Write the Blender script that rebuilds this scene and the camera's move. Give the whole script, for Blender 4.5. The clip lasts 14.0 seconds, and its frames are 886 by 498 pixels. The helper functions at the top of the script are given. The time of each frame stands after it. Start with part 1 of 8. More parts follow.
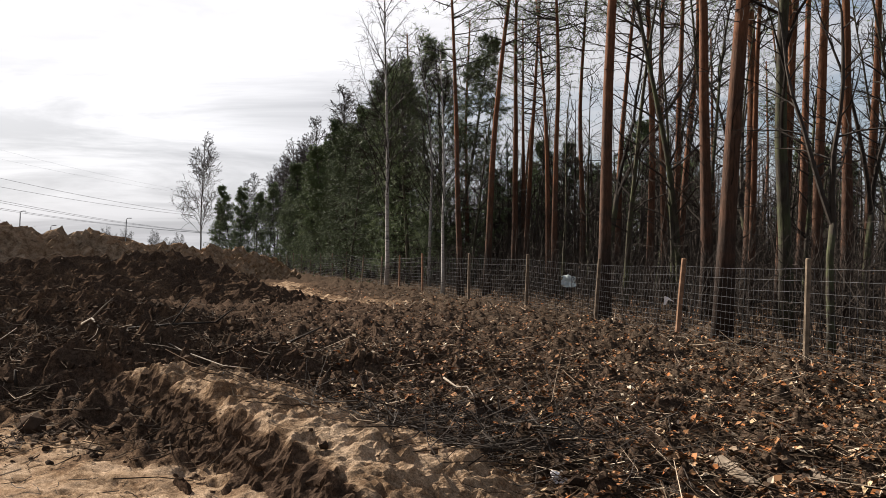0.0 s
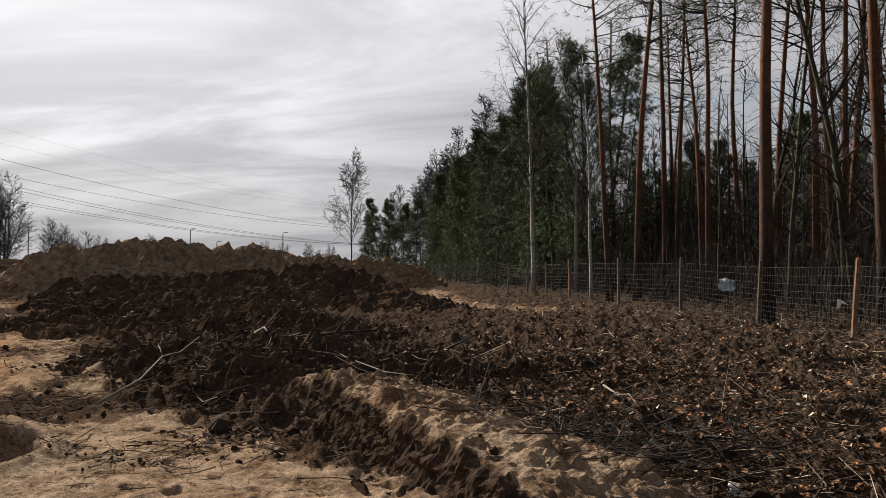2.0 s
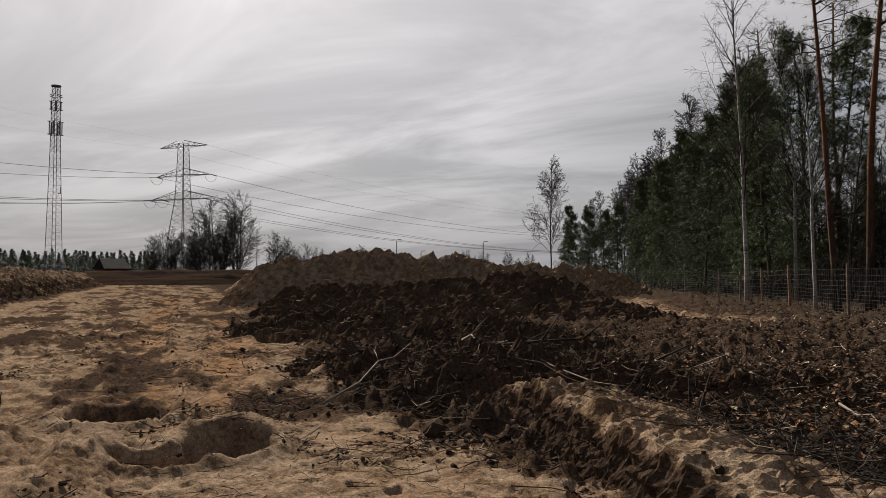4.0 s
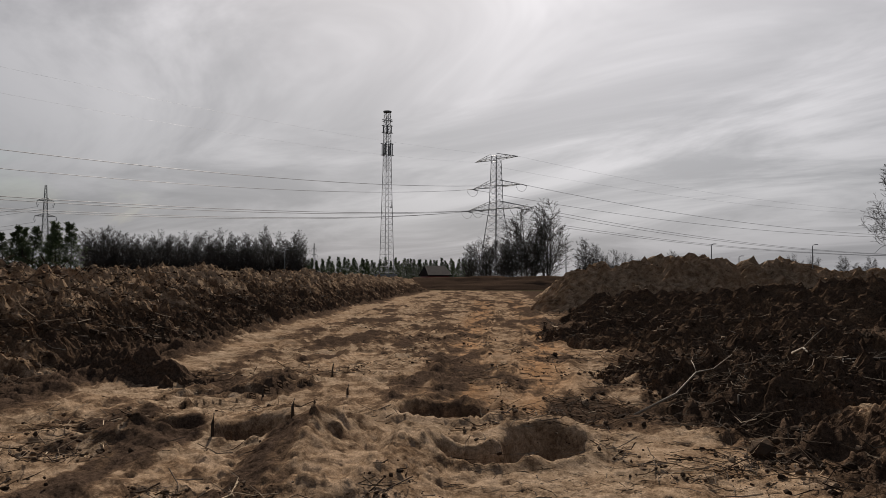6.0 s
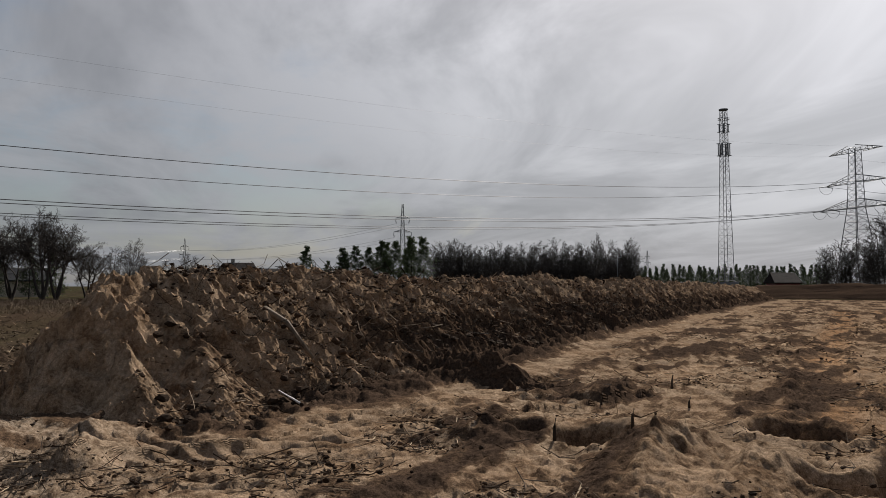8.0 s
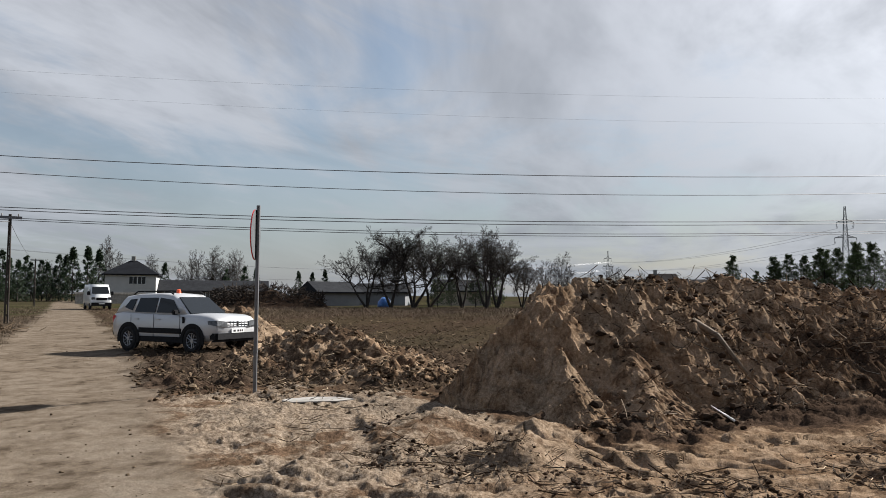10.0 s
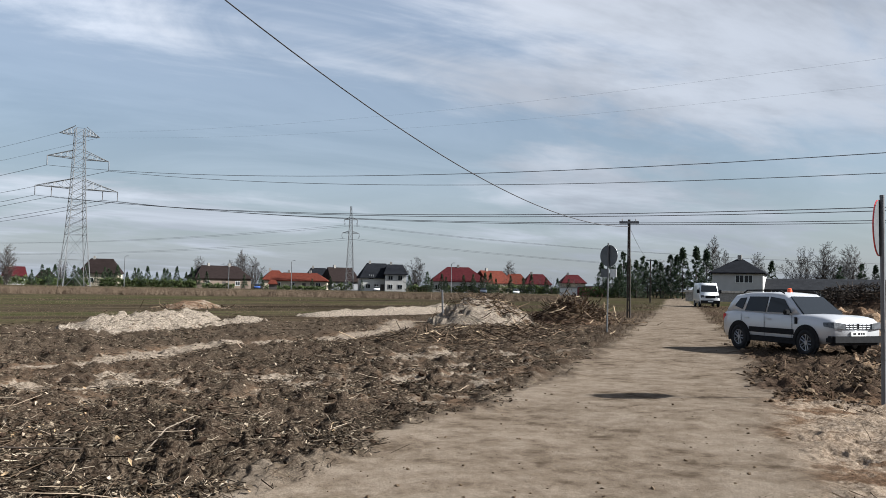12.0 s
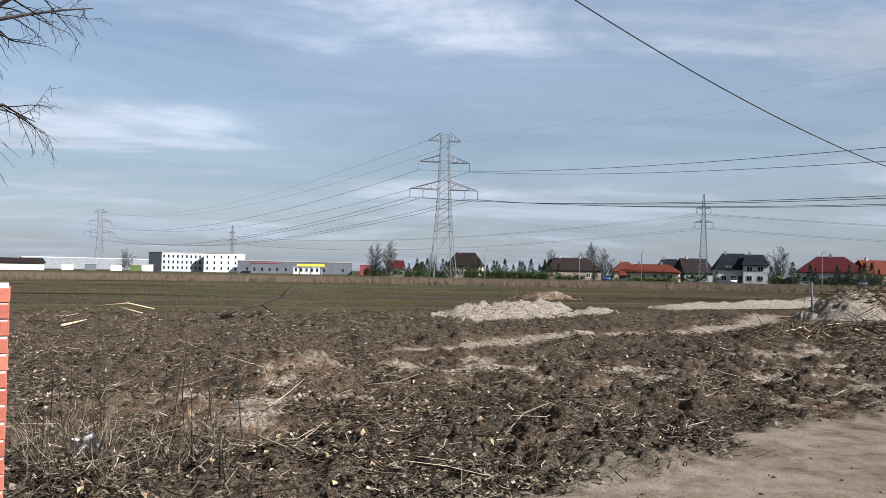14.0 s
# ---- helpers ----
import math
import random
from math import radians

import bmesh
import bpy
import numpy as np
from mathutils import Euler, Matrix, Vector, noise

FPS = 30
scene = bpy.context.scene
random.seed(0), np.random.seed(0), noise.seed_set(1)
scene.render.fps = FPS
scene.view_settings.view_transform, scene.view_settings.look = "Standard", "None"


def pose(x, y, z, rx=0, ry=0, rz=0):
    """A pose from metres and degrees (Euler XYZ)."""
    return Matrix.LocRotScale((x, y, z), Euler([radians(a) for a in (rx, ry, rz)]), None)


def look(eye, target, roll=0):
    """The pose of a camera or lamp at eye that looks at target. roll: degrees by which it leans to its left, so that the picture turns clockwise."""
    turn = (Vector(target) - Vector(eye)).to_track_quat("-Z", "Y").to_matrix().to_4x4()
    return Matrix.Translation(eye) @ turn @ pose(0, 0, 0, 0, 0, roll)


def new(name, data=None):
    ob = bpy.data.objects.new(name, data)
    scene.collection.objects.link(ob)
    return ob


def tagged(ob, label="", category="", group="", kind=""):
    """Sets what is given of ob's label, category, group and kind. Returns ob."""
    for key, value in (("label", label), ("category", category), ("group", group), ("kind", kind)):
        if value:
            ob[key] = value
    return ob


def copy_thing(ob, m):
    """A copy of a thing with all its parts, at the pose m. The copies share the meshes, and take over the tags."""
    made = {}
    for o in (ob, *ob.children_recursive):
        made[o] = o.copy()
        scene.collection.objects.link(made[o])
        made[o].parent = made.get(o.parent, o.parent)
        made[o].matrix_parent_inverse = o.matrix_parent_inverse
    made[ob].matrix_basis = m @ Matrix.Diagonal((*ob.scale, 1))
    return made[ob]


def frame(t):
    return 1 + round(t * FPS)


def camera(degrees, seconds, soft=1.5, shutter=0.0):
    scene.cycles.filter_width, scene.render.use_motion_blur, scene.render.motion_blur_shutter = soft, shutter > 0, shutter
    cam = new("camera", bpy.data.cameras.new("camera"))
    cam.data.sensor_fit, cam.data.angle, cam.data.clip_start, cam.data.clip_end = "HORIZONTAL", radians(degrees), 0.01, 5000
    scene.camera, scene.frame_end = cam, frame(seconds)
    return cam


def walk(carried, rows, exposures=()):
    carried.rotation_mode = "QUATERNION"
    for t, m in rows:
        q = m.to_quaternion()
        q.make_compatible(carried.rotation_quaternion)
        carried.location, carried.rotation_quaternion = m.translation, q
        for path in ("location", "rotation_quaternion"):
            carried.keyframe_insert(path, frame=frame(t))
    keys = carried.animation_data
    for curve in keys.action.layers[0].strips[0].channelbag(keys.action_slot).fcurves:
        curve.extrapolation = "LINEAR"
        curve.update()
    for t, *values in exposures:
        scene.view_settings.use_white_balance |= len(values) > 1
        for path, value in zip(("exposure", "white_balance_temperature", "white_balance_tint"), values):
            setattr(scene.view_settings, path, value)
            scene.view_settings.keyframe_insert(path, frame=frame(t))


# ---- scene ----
# ---- camera and walk ----
cam = camera(59.64, 14.0, soft=0.85)
PATH = [  # seconds, x, y, z, tilt, roll, heading
    (0.0, 0.135, 0.172, 1.6, 90.88, -1.75, 0.00),
    (0.5, 0.097, 0.148, 1.6, 90.83, -1.56, 2.55),
    (1.0, 0.061, 0.131, 1.6, 90.86, -1.31, 5.05),
    (1.5, 0.028, 0.121, 1.6, 90.98, -1.07, 7.68),
    (2.0, -0.003, 0.117, 1.6, 91.19, -0.50, 10.59),
    (2.2, -0.014, 0.116, 1.6, 91.33, -0.14, 11.79),
    (4.3, -0.110, 0.127, 1.6, 91.76, 0.11, 27.66),
    (4.5, -0.117, 0.129, 1.6, 91.83, 0.33, 29.37),
    (5.0, -0.133, 0.131, 1.6, 91.96, 0.14, 35.81),
    (5.5, -0.145, 0.132, 1.6, 92.05, -0.12, 42.39),
    (6.0, -0.156, 0.131, 1.6, 92.13, -0.14, 47.83),
    (6.5, -0.165, 0.127, 1.6, 92.43, 0.34, 53.12),
    (7.0, -0.171, 0.120, 1.6, 92.56, 0.52, 58.68),
    (7.5, -0.176, 0.111, 1.6, 92.63, 0.27, 64.40),
    (7.7, -0.177, 0.106, 1.6, 92.66, 0.16, 67.52),
    (9.8, -0.180, 0.032, 1.6, 93.43, -0.26, 98.84),
    (10.0, -0.180, 0.023, 1.6, 93.47, -0.35, 102.64),
    (10.5, -0.178, 0.001, 1.6, 93.56, -0.59, 114.27),
    (11.0, -0.177, -0.022, 1.6, 93.36, -1.03, 125.81),
    (11.5, -0.176, -0.045, 1.6, 92.99, -1.13, 137.10),
    (12.0, -0.176, -0.065, 1.6, 92.82, -1.05, 145.43),
    (12.5, -0.178, -0.083, 1.6, 92.83, -0.96, 154.34),
    (13.0, -0.180, -0.097, 1.6, 92.80, -0.74, 161.19),
    (13.5, -0.185, -0.105, 1.6, 92.28, -0.84, 167.39),
    (14.0, -0.193, -0.107, 1.6, 91.74, -1.00, 170.93),
]
EXPOSURE = [(0, 1.62, 6700, 12), (1, 1.34, 6700, 12), (2, 1.11, 6700, 12), (4.3, 0.74, 6800, 13), (7.5, 0.72, 6550, 12), (9.8, 1.28, 6250, 10), (10.5, 1.44, 6200, 10), (12, 1.52, 5950, 9), (14, 1.49, 5750, 9)]
walk(cam, [(t, pose(*p)) for t, *p in PATH], EXPOSURE)

# ---- world, sun ----
SUN_AZ, SUN_EL = 52.0, 35.5          # bearing counter-clockwise from +y, height


def P(az, d, z=0.0):
    """A place by bearing (degrees, counter-clockwise from +y) and distance."""
    a = radians(az)
    return Vector((-math.sin(a) * d, math.cos(a) * d, z))


SUN_DIR = Vector((-math.sin(radians(SUN_AZ)) * math.cos(radians(SUN_EL)), math.cos(radians(SUN_AZ)) * math.cos(radians(SUN_EL)), math.sin(radians(SUN_EL))))
lamp = bpy.data.lights.new("sun", "SUN")
lamp.energy, lamp.angle, lamp.color = 5.0, radians(1.2), (1.0, 0.95, 0.87)
sun = new("sun", lamp)
sun.matrix_world = look(SUN_DIR * 100, (0, 0, 0))


class Nodes:
    """A short way to write node trees."""

    def __init__(self, tree):
        self.tree = tree
        tree.nodes.clear()

    def add(self, kind, ins=None):
        n = self.tree.nodes.new(kind)
        return self.feed(n, ins)

    def feed(self, n, ins):
        for k, v in (ins or {}).items():
            if isinstance(v, bpy.types.NodeSocket):
                self.tree.links.new(v, n.inputs[k])
            else:
                n.inputs[k].default_value = v
        return n

    def math(self, op, a, b=0.0, c=0.0, clamp=False):
        n = self.add("ShaderNodeMath", {0: a, 1: b, 2: c})
        n.operation, n.use_clamp = op, clamp
        return n.outputs[0]

    def vec(self, op, ins, out=0):
        n = self.tree.nodes.new("ShaderNodeVectorMath")
        n.operation = op
        return self.feed(n, ins).outputs[out]

    def step(self, f, lo, hi, soft=False):
        n = self.tree.nodes.new("ShaderNodeMapRange")
        n.interpolation_type = "SMOOTHSTEP" if soft else "LINEAR"
        return self.feed(n, {0: f, 1: lo, 2: hi}).outputs[0]

    def mix(self, f, a, b, blend="MIX"):
        n = self.tree.nodes.new("ShaderNodeMix")
        n.data_type, n.blend_type = "RGBA", blend
        return self.feed(n, {0: f, 6: a, 7: b}).outputs[2]

    def noise(self, scale, detail=4.0, rough=0.55, vec=None, dist=0.0, out=0):
        ins = {"Scale": scale, "Detail": detail, "Roughness": rough, "Distortion": dist}
        if vec is not None:
            ins["Vector"] = vec
        return self.add("ShaderNodeTexNoise", ins).outputs[out]

    def ramp(self, f, *stops):
        n = self.add("ShaderNodeValToRGB", {0: f})
        el = n.color_ramp.elements
        while len(el) < len(stops):
            el.new(0.5)
        for e, (p, c) in zip(el, stops):
            e.position = p
            e.color = (*c, 1) if isinstance(c, tuple) else (c, c, c, 1)
        return n.outputs[0]

    def attr(self, name):
        n = self.tree.nodes.new("ShaderNodeAttribute")
        n.attribute_name = name
        return n.outputs["Fac"]


def make_world():
    world = bpy.data.worlds.new("sky")
    world.use_nodes = True
    scene.world = world
    n = Nodes(world.node_tree)
    tex = n.add("ShaderNodeTexSky")
    tex.sky_type, tex.sun_disc, tex.sun_elevation, tex.sun_rotation = "NISHITA", False, radians(SUN_EL), radians(-SUN_AZ)
    tex.air_density, tex.dust_density, tex.ozone_density = 1.25, 1.0, 2.0
    sky = tex.outputs[0]
    way = n.add("ShaderNodeTexCoord").outputs["Generated"]
    xyz = n.add("ShaderNodeSeparateXYZ", {0: way})
    up = n.math("MAXIMUM", xyz.outputs[2], 0.0)
    k = n.math("ADD", up, 0.11)
    flat = n.add("ShaderNodeCombineXYZ", {0: n.math("DIVIDE", xyz.outputs[0], k), 1: n.math("DIVIDE", xyz.outputs[1], k), 2: 0.0}).outputs[0]
    # streaks of thin cloud, drawn out along one bearing
    turned = n.add("ShaderNodeMapping", {"Vector": flat, "Rotation": (0, 0, radians(38)), "Scale": (0.55, 1.0, 1.0)}).outputs[0]
    big = n.noise(0.55, 6, 0.56, turned, 0.5)
    fine = n.noise(1.5, 7, 0.62, turned, 0.9)
    cover = n.math("ADD", n.math("MULTIPLY", big, 0.7), n.math("MULTIPLY", fine, 0.3))
    thin = P(39, 0.87, 0.5).normalized()
    dot = n.vec("DOT_PRODUCT", {0: way, 1: thin}, "Value")
    near = n.math("MULTIPLY", n.math("ADD", dot, 1.0), 0.5)          # 1 where thin cloud glows beside the sun
    veil = n.math("MULTIPLY", n.math("POWER", near, 5.0), 0.62)
    heaped = n.vec("DOT_PRODUCT", {0: way, 1: P(126, 0.92, 0.39).normalized()}, "Value")
    veil = n.math("ADD", veil, n.math("MULTIPLY", n.step(heaped, 0.9, 1.0, True), 0.13))
    mask = n.step(n.math("ADD", cover, n.math("MULTIPLY", veil, 0.5)), 0.485, 0.615, True)
    thick = n.step(n.noise(0.8, 6, 0.6, turned, 0.8), 0.36, 0.66, True)
    glow = n.math("ADD", n.math("MULTIPLY", n.math("POWER", near, 11.0), 1.9), n.math("SUBTRACT", 1.32, n.math("MULTIPLY", near, 0.92)))
    high = n.step(up, 0.38, 0.75, True)                                # streaks thin out overhead
    mask = n.math("MULTIPLY", mask, n.math("SUBTRACT", 1.0, n.math("MULTIPLY", high, 0.75)))
    shade = n.math("MULTIPLY", glow, n.math("SUBTRACT", 1.0, n.math("MULTIPLY", thick, 0.42)))
    cloud = n.vec("SCALE", {0: (1.0, 1.0, 1.03), "Scale": shade})
    blue = n.vec("SCALE", {0: sky, "Scale": 0.105})
    col = n.mix(n.math("ADD", n.math("MULTIPLY", mask, 0.62), 0.24), blue, cloud)
    haze = n.math("POWER", n.math("SUBTRACT", 1.0, n.math("MINIMUM", n.math("MULTIPLY", up, 2.2), 1.0)), 2.0)
    col = n.mix(n.math("MULTIPLY", haze, 0.62), col, (0.34, 0.385, 0.455, 1))
    bg = n.add("ShaderNodeBackground", {0: col, 1: 0.34})
    n.add("ShaderNodeOutputWorld", {0: bg.outputs[0]})


make_world()

# ---- materials ----
def material(name, build):
    m = bpy.data.materials.new(name)
    m.use_nodes = True
    n = Nodes(m.node_tree)
    bsdf = n.add("ShaderNodeBsdfPrincipled")
    n.add("ShaderNodeOutputMaterial", {0: bsdf.outputs[0]})
    build(n, bsdf)
    return m


def put(n, bsdf, **ins):
    for k, v in ins.items():
        key = k.replace("_", " ").title().replace("Ior", "IOR")
        if isinstance(v, bpy.types.NodeSocket):
            n.tree.links.new(v, bsdf.inputs[key])
        else:
            bsdf.inputs[key].default_value = v


def bump(n, bsdf, height, strength=0.5, distance=0.02):
    b = n.add("ShaderNodeBump", {"Height": height, "Strength": strength, "Distance": distance})
    n.tree.links.new(b.outputs[0], bsdf.inputs["Normal"])


def where(n):
    return n.add("ShaderNodeNewGeometry").outputs["Position"]


def plain(name, colour, rough=0.6, metal=0.0, vary=0.12, scale=6.0, grain=0.0, coat=0.0, object_vary=0.0):
    def build(n, bsdf):
        loc = n.add("ShaderNodeTexCoord").outputs["Object"]
        f = n.noise(scale, 5, 0.6, loc)
        lo = tuple(max(0.0, c * (1 - vary * 2)) for c in colour)
        hi = tuple(min(1.0, c * (1 + vary * 2)) for c in colour)
        col = n.ramp(f, (0.3, lo), (0.7, hi))
        if object_vary:
            r = n.add("ShaderNodeObjectInfo").outputs["Random"]
            col = n.mix(1.0, col, n.ramp(r, (0.0, 1 - object_vary), (1.0, 1 + object_vary * 0.4)), "MULTIPLY")
        put(n, bsdf, base_color=col, roughness=n.math("ADD", n.math("MULTIPLY", n.noise(scale * 5, 3, 0.5, loc), 0.16), rough - 0.08), metallic=metal)
        bsdf.inputs["Coat Weight"].default_value = coat
        if metal == 0 and rough >= 0.7:
            bsdf.inputs["Specular IOR Level"].default_value = 0.08
        if grain:
            bump(n, bsdf, n.noise(scale * 9, 4, 0.6, loc), 0.6, grain)
    return material(name, build)


SOIL = (0.056, 0.0375, 0.0265)
LOAM = (0.11, 0.071, 0.045)


def ground_build(n, bsdf):
    pos = where(n)
    sand, field, litter, road, track = (n.attr(a) for a in ("sand", "field", "litter", "road", "track"))
    ash = n.attr("ash")
    n1, n2, n3 = n.noise(0.45, 6, 0.62, pos), n.noise(3.0, 7, 0.66, pos), n.noise(22.0, 5, 0.65, pos)
    # bare earth: dark humus, loam and sand mingle in patches
    dark = n.ramp(n3, (0.3, tuple(c * 0.4 for c in SOIL)), (0.7, tuple(c * 1.7 for c in SOIL)))
    loam = n.ramp(n3, (0.3, tuple(c * 0.45 for c in LOAM)), (0.7, tuple(c * 1.6 for c in LOAM)))
    pale = n.ramp(n.math("ADD", n.math("MULTIPLY", n2, 0.6), n.math("MULTIPLY", n3, 0.4)), (0.4, (0.1, 0.066, 0.042)), (0.49, (0.22, 0.155, 0.102)), (0.6, (0.36, 0.265, 0.182)))
    iron = n.math("ADD", n.math("MULTIPLY", n.ramp(n.noise(0.5, 5, 0.6, pos), (0.42, 0.0), (0.6, 1.0)), 0.2), n.math("MULTIPLY", n.attr("rust"), 0.6))
    pale = n.mix(iron, pale, (0.25, 0.135, 0.066, 1))
    pale = n.mix(ash, pale, n.ramp(n3, (0.38, (0.075, 0.061, 0.047)), (0.5, (0.18, 0.149, 0.117)), (0.62, (0.31, 0.262, 0.211))))
    key = n.math("ADD", sand, n.math("ADD", n.math("MULTIPLY", n.math("SUBTRACT", n1, 0.5), 0.75), n.math("MULTIPLY", n.math("SUBTRACT", n2, 0.5), 1.2)))
    earth = n.mix(n.step(key, 0.16, 0.4), dark, loam)
    earth = n.mix(n.step(key, 0.42, 0.56), earth, pale)
    # trodden grey-brown litter
    lit = n.ramp(n.noise(38.0, 4, 0.75, pos), (0.34, (0.008, 0.006, 0.0045)), (0.52, (0.045, 0.034, 0.024)), (0.68, (0.18, 0.145, 0.107)))
    earth = n.mix(n.math("MULTIPLY", litter, n.ramp(n2, (0.25, 0.4), (0.6, 1.0))), earth, lit)
    # field: dry stubble, moss green and young grass in drawn-out strips
    strip = n.add("ShaderNodeMapping", {"Vector": pos, "Rotation": (0, 0, radians(-14)), "Scale": (0.025, 0.3, 0.3)}).outputs[0]
    f1 = n.noise(0.55, 4, 0.6, strip)
    grass = n.ramp(f1, (0.36, (0.035, 0.028, 0.02)), (0.42, (0.1, 0.08, 0.056)), (0.46, (0.05, 0.041, 0.027)), (0.5, (0.1, 0.085, 0.052)), (0.525, (0.055, 0.06, 0.026)), (0.555, (0.07, 0.07, 0.036)), (0.585, (0.12, 0.105, 0.06)), (0.62, (0.06, 0.047, 0.033)), (0.7, (0.105, 0.083, 0.06)))
    grass = n.mix(1.0, grass, (0.66, 0.66, 0.68, 1), "MULTIPLY")
    grass = n.mix(0.35, grass, n.ramp(n.noise(4.0, 6, 0.75, pos), (0.3, (0.06, 0.05, 0.03)), (0.7, (0.55, 0.5, 0.38))), "OVERLAY")
    earth = n.mix(field, earth, grass)
    # cart way: pale packed sand with darker wheel dirt
    way = n.ramp(n.math("ADD", n.math("MULTIPLY", n2, 0.5), n.math("MULTIPLY", n.noise(0.7, 5, 0.7, pos), 0.5)), (0.38, (0.062, 0.047, 0.033)), (0.45, (0.115, 0.089, 0.065)), (0.53, (0.16, 0.128, 0.097)), (0.64, (0.2, 0.163, 0.126)))
    way = n.mix(n.ramp(n.noise(60.0, 3, 0.7, pos), (0.62, 0.0), (0.75, 0.7)), way, (0.1, 0.078, 0.06, 1))
    earth = n.mix(road, earth, way)
    n4 = n.noise(85.0, 3, 0.7, pos)
    earth = n.mix(1.0, earth, n.ramp(n4, (0.34, 0.5), (0.66, 1.25)), "MULTIPLY")
    put(n, bsdf, base_color=earth, roughness=1.0, specular_ior_level=0.0, diffuse_roughness=0.3)
    lug = n.math("MULTIPLY", n.math("SINE", n.attr("lug")), track)
    h = n.math("ADD", n.math("ADD", n.math("MULTIPLY", n3, 0.5), n.math("MULTIPLY", n.noise(70.0, 4, 0.7, pos), 0.22)), n.math("MULTIPLY", lug, 0.5))
    bump(n, bsdf, n.math("MULTIPLY", h, n.math("SUBTRACT", 1.0, n.math("MULTIPLY", road, 0.6))), 1.0, 0.035)


M_GROUND = material("earth", ground_build)


def bark_build(low, high, moss=0.0):
    def build(n, bsdf):
        loc = n.add("ShaderNodeTexCoord").outputs["Object"]
        s = n.add("ShaderNodeMapping", {"Vector": loc, "Scale": (1.0, 1.0, 0.16)}).outputs[0]
        f = n.noise(26.0, 5, 0.7, s)
        z = n.add("ShaderNodeSeparateXYZ", {0: loc}).outputs[2]
        hz = n.math("ADD", n.math("MULTIPLY", z, 0.08), n.math("MULTIPLY", n.math("SUBTRACT", n.noise(1.4, 4, 0.6, loc), 0.5), 0.9))
        col = n.mix(n.step(hz, 0.1, 0.7), (*low, 1), (*high, 1))
        col = n.mix(0.75, col, n.ramp(f, (0.3, 0.22), (0.7, 0.85)), "OVERLAY")
        if moss:
            col = n.mix(n.math("MULTIPLY", n.ramp(n.noise(2.2, 4, 0.6, loc), (0.42, 0.0), (0.62, 1.0)), moss), col, (0.07, 0.085, 0.035, 1))
        r = n.add("ShaderNodeObjectInfo").outputs["Random"]
        col = n.mix(1.0, col, n.ramp(r, (0.0, 0.7), (1.0, 1.15)), "MULTIPLY")
        put(n, bsdf, base_color=col, roughness=0.95, specular_ior_level=0.08)
        bump(n, bsdf, f, 0.9, 0.03)
    return build


M_PINE = material("pine bark", bark_build((0.034, 0.024, 0.019), (0.125, 0.056, 0.03)))
M_BARK = material("grey bark", bark_build((0.034, 0.028, 0.022), (0.052, 0.043, 0.034), 0.5))
M_TWIG = plain("twig bark", (0.033, 0.026, 0.021), 0.85, vary=0.25, scale=3.0, object_vary=0.35)
# wood of far trees: distance haze is painted in as a paler, greyer tone
M_HAZEWOOD = plain("hazed far wood", (0.055, 0.047, 0.042), 0.9, vary=0.2, scale=1.0, object_vary=0.3)
M_DEADWOOD = plain("dead wood", (0.13, 0.1, 0.073), 0.8, vary=0.3, scale=5.0, grain=0.01, object_vary=0.4)
M_SPLIT = plain("split pale wood", (0.55, 0.40, 0.24), 0.7, vary=0.2, scale=14.0, grain=0.01)


def birch_build(n, bsdf):
    loc = n.add("ShaderNodeTexCoord").outputs["Object"]
    s = n.add("ShaderNodeMapping", {"Vector": loc, "Scale": (1.0, 1.0, 5.0)}).outputs[0]
    col = n.ramp(n.noise(3.0, 5, 0.7, s), (0.36, (0.05, 0.045, 0.04)), (0.46, (0.22, 0.2, 0.18)), (0.7, (0.36, 0.34, 0.31)))
    put(n, bsdf, base_color=col, roughness=0.75)


M_BIRCH = material("birch bark", birch_build)


def leaf_build(dark, light):
    def build(n, bsdf):
        r = n.add("ShaderNodeNewGeometry").outputs["Random Per Island"]
        o = n.add("ShaderNodeObjectInfo").outputs["Random"]
        col = n.mix(r, (*dark, 1), (*light, 1))
        col = n.mix(1.0, col, n.ramp(o, (0.0, 0.7), (1.0, 1.2)), "MULTIPLY")
        put(n, bsdf, base_color=col, roughness=0.65, specular_ior_level=0.2)
    return build


M_NEEDLE = material("pine needles", leaf_build((0.028, 0.044, 0.019), (0.135, 0.17, 0.07)))
M_SPRUCE = material("spruce needles", leaf_build((0.02, 0.034, 0.018), (0.05, 0.075, 0.035)))
M_HEDGE = material("hedge leaves", leaf_build((0.03, 0.045, 0.015), (0.10, 0.13, 0.04)))


def dead_leaf_build(n, bsdf):
    r = n.add("ShaderNodeNewGeometry").outputs["Random Per Island"]
    col = n.ramp(r, (0.0, (0.02, 0.012, 0.008)), (0.4, (0.065, 0.036, 0.02)), (0.65, (0.16, 0.08, 0.035)), (0.8, (0.26, 0.09, 0.025)), (0.92, (0.26, 0.18, 0.11)), (1.0, (0.5, 0.42, 0.32)))
    put(n, bsdf, base_color=col, roughness=0.8, specular_ior_level=0.12)


M_LEAF = material("dead leaves", dead_leaf_build)


def straw_build(n, bsdf):
    r = n.add("ShaderNodeNewGeometry").outputs["Random Per Island"]
    col = n.ramp(r, (0.0, (0.018, 0.012, 0.009)), (0.5, (0.055, 0.038, 0.025)), (0.85, (0.16, 0.115, 0.075)), (1.0, (0.44, 0.34, 0.23)))
    put(n, bsdf, base_color=col, roughness=0.9, specular_ior_level=0.06)


M_STICK = material("chopped sticks", straw_build)


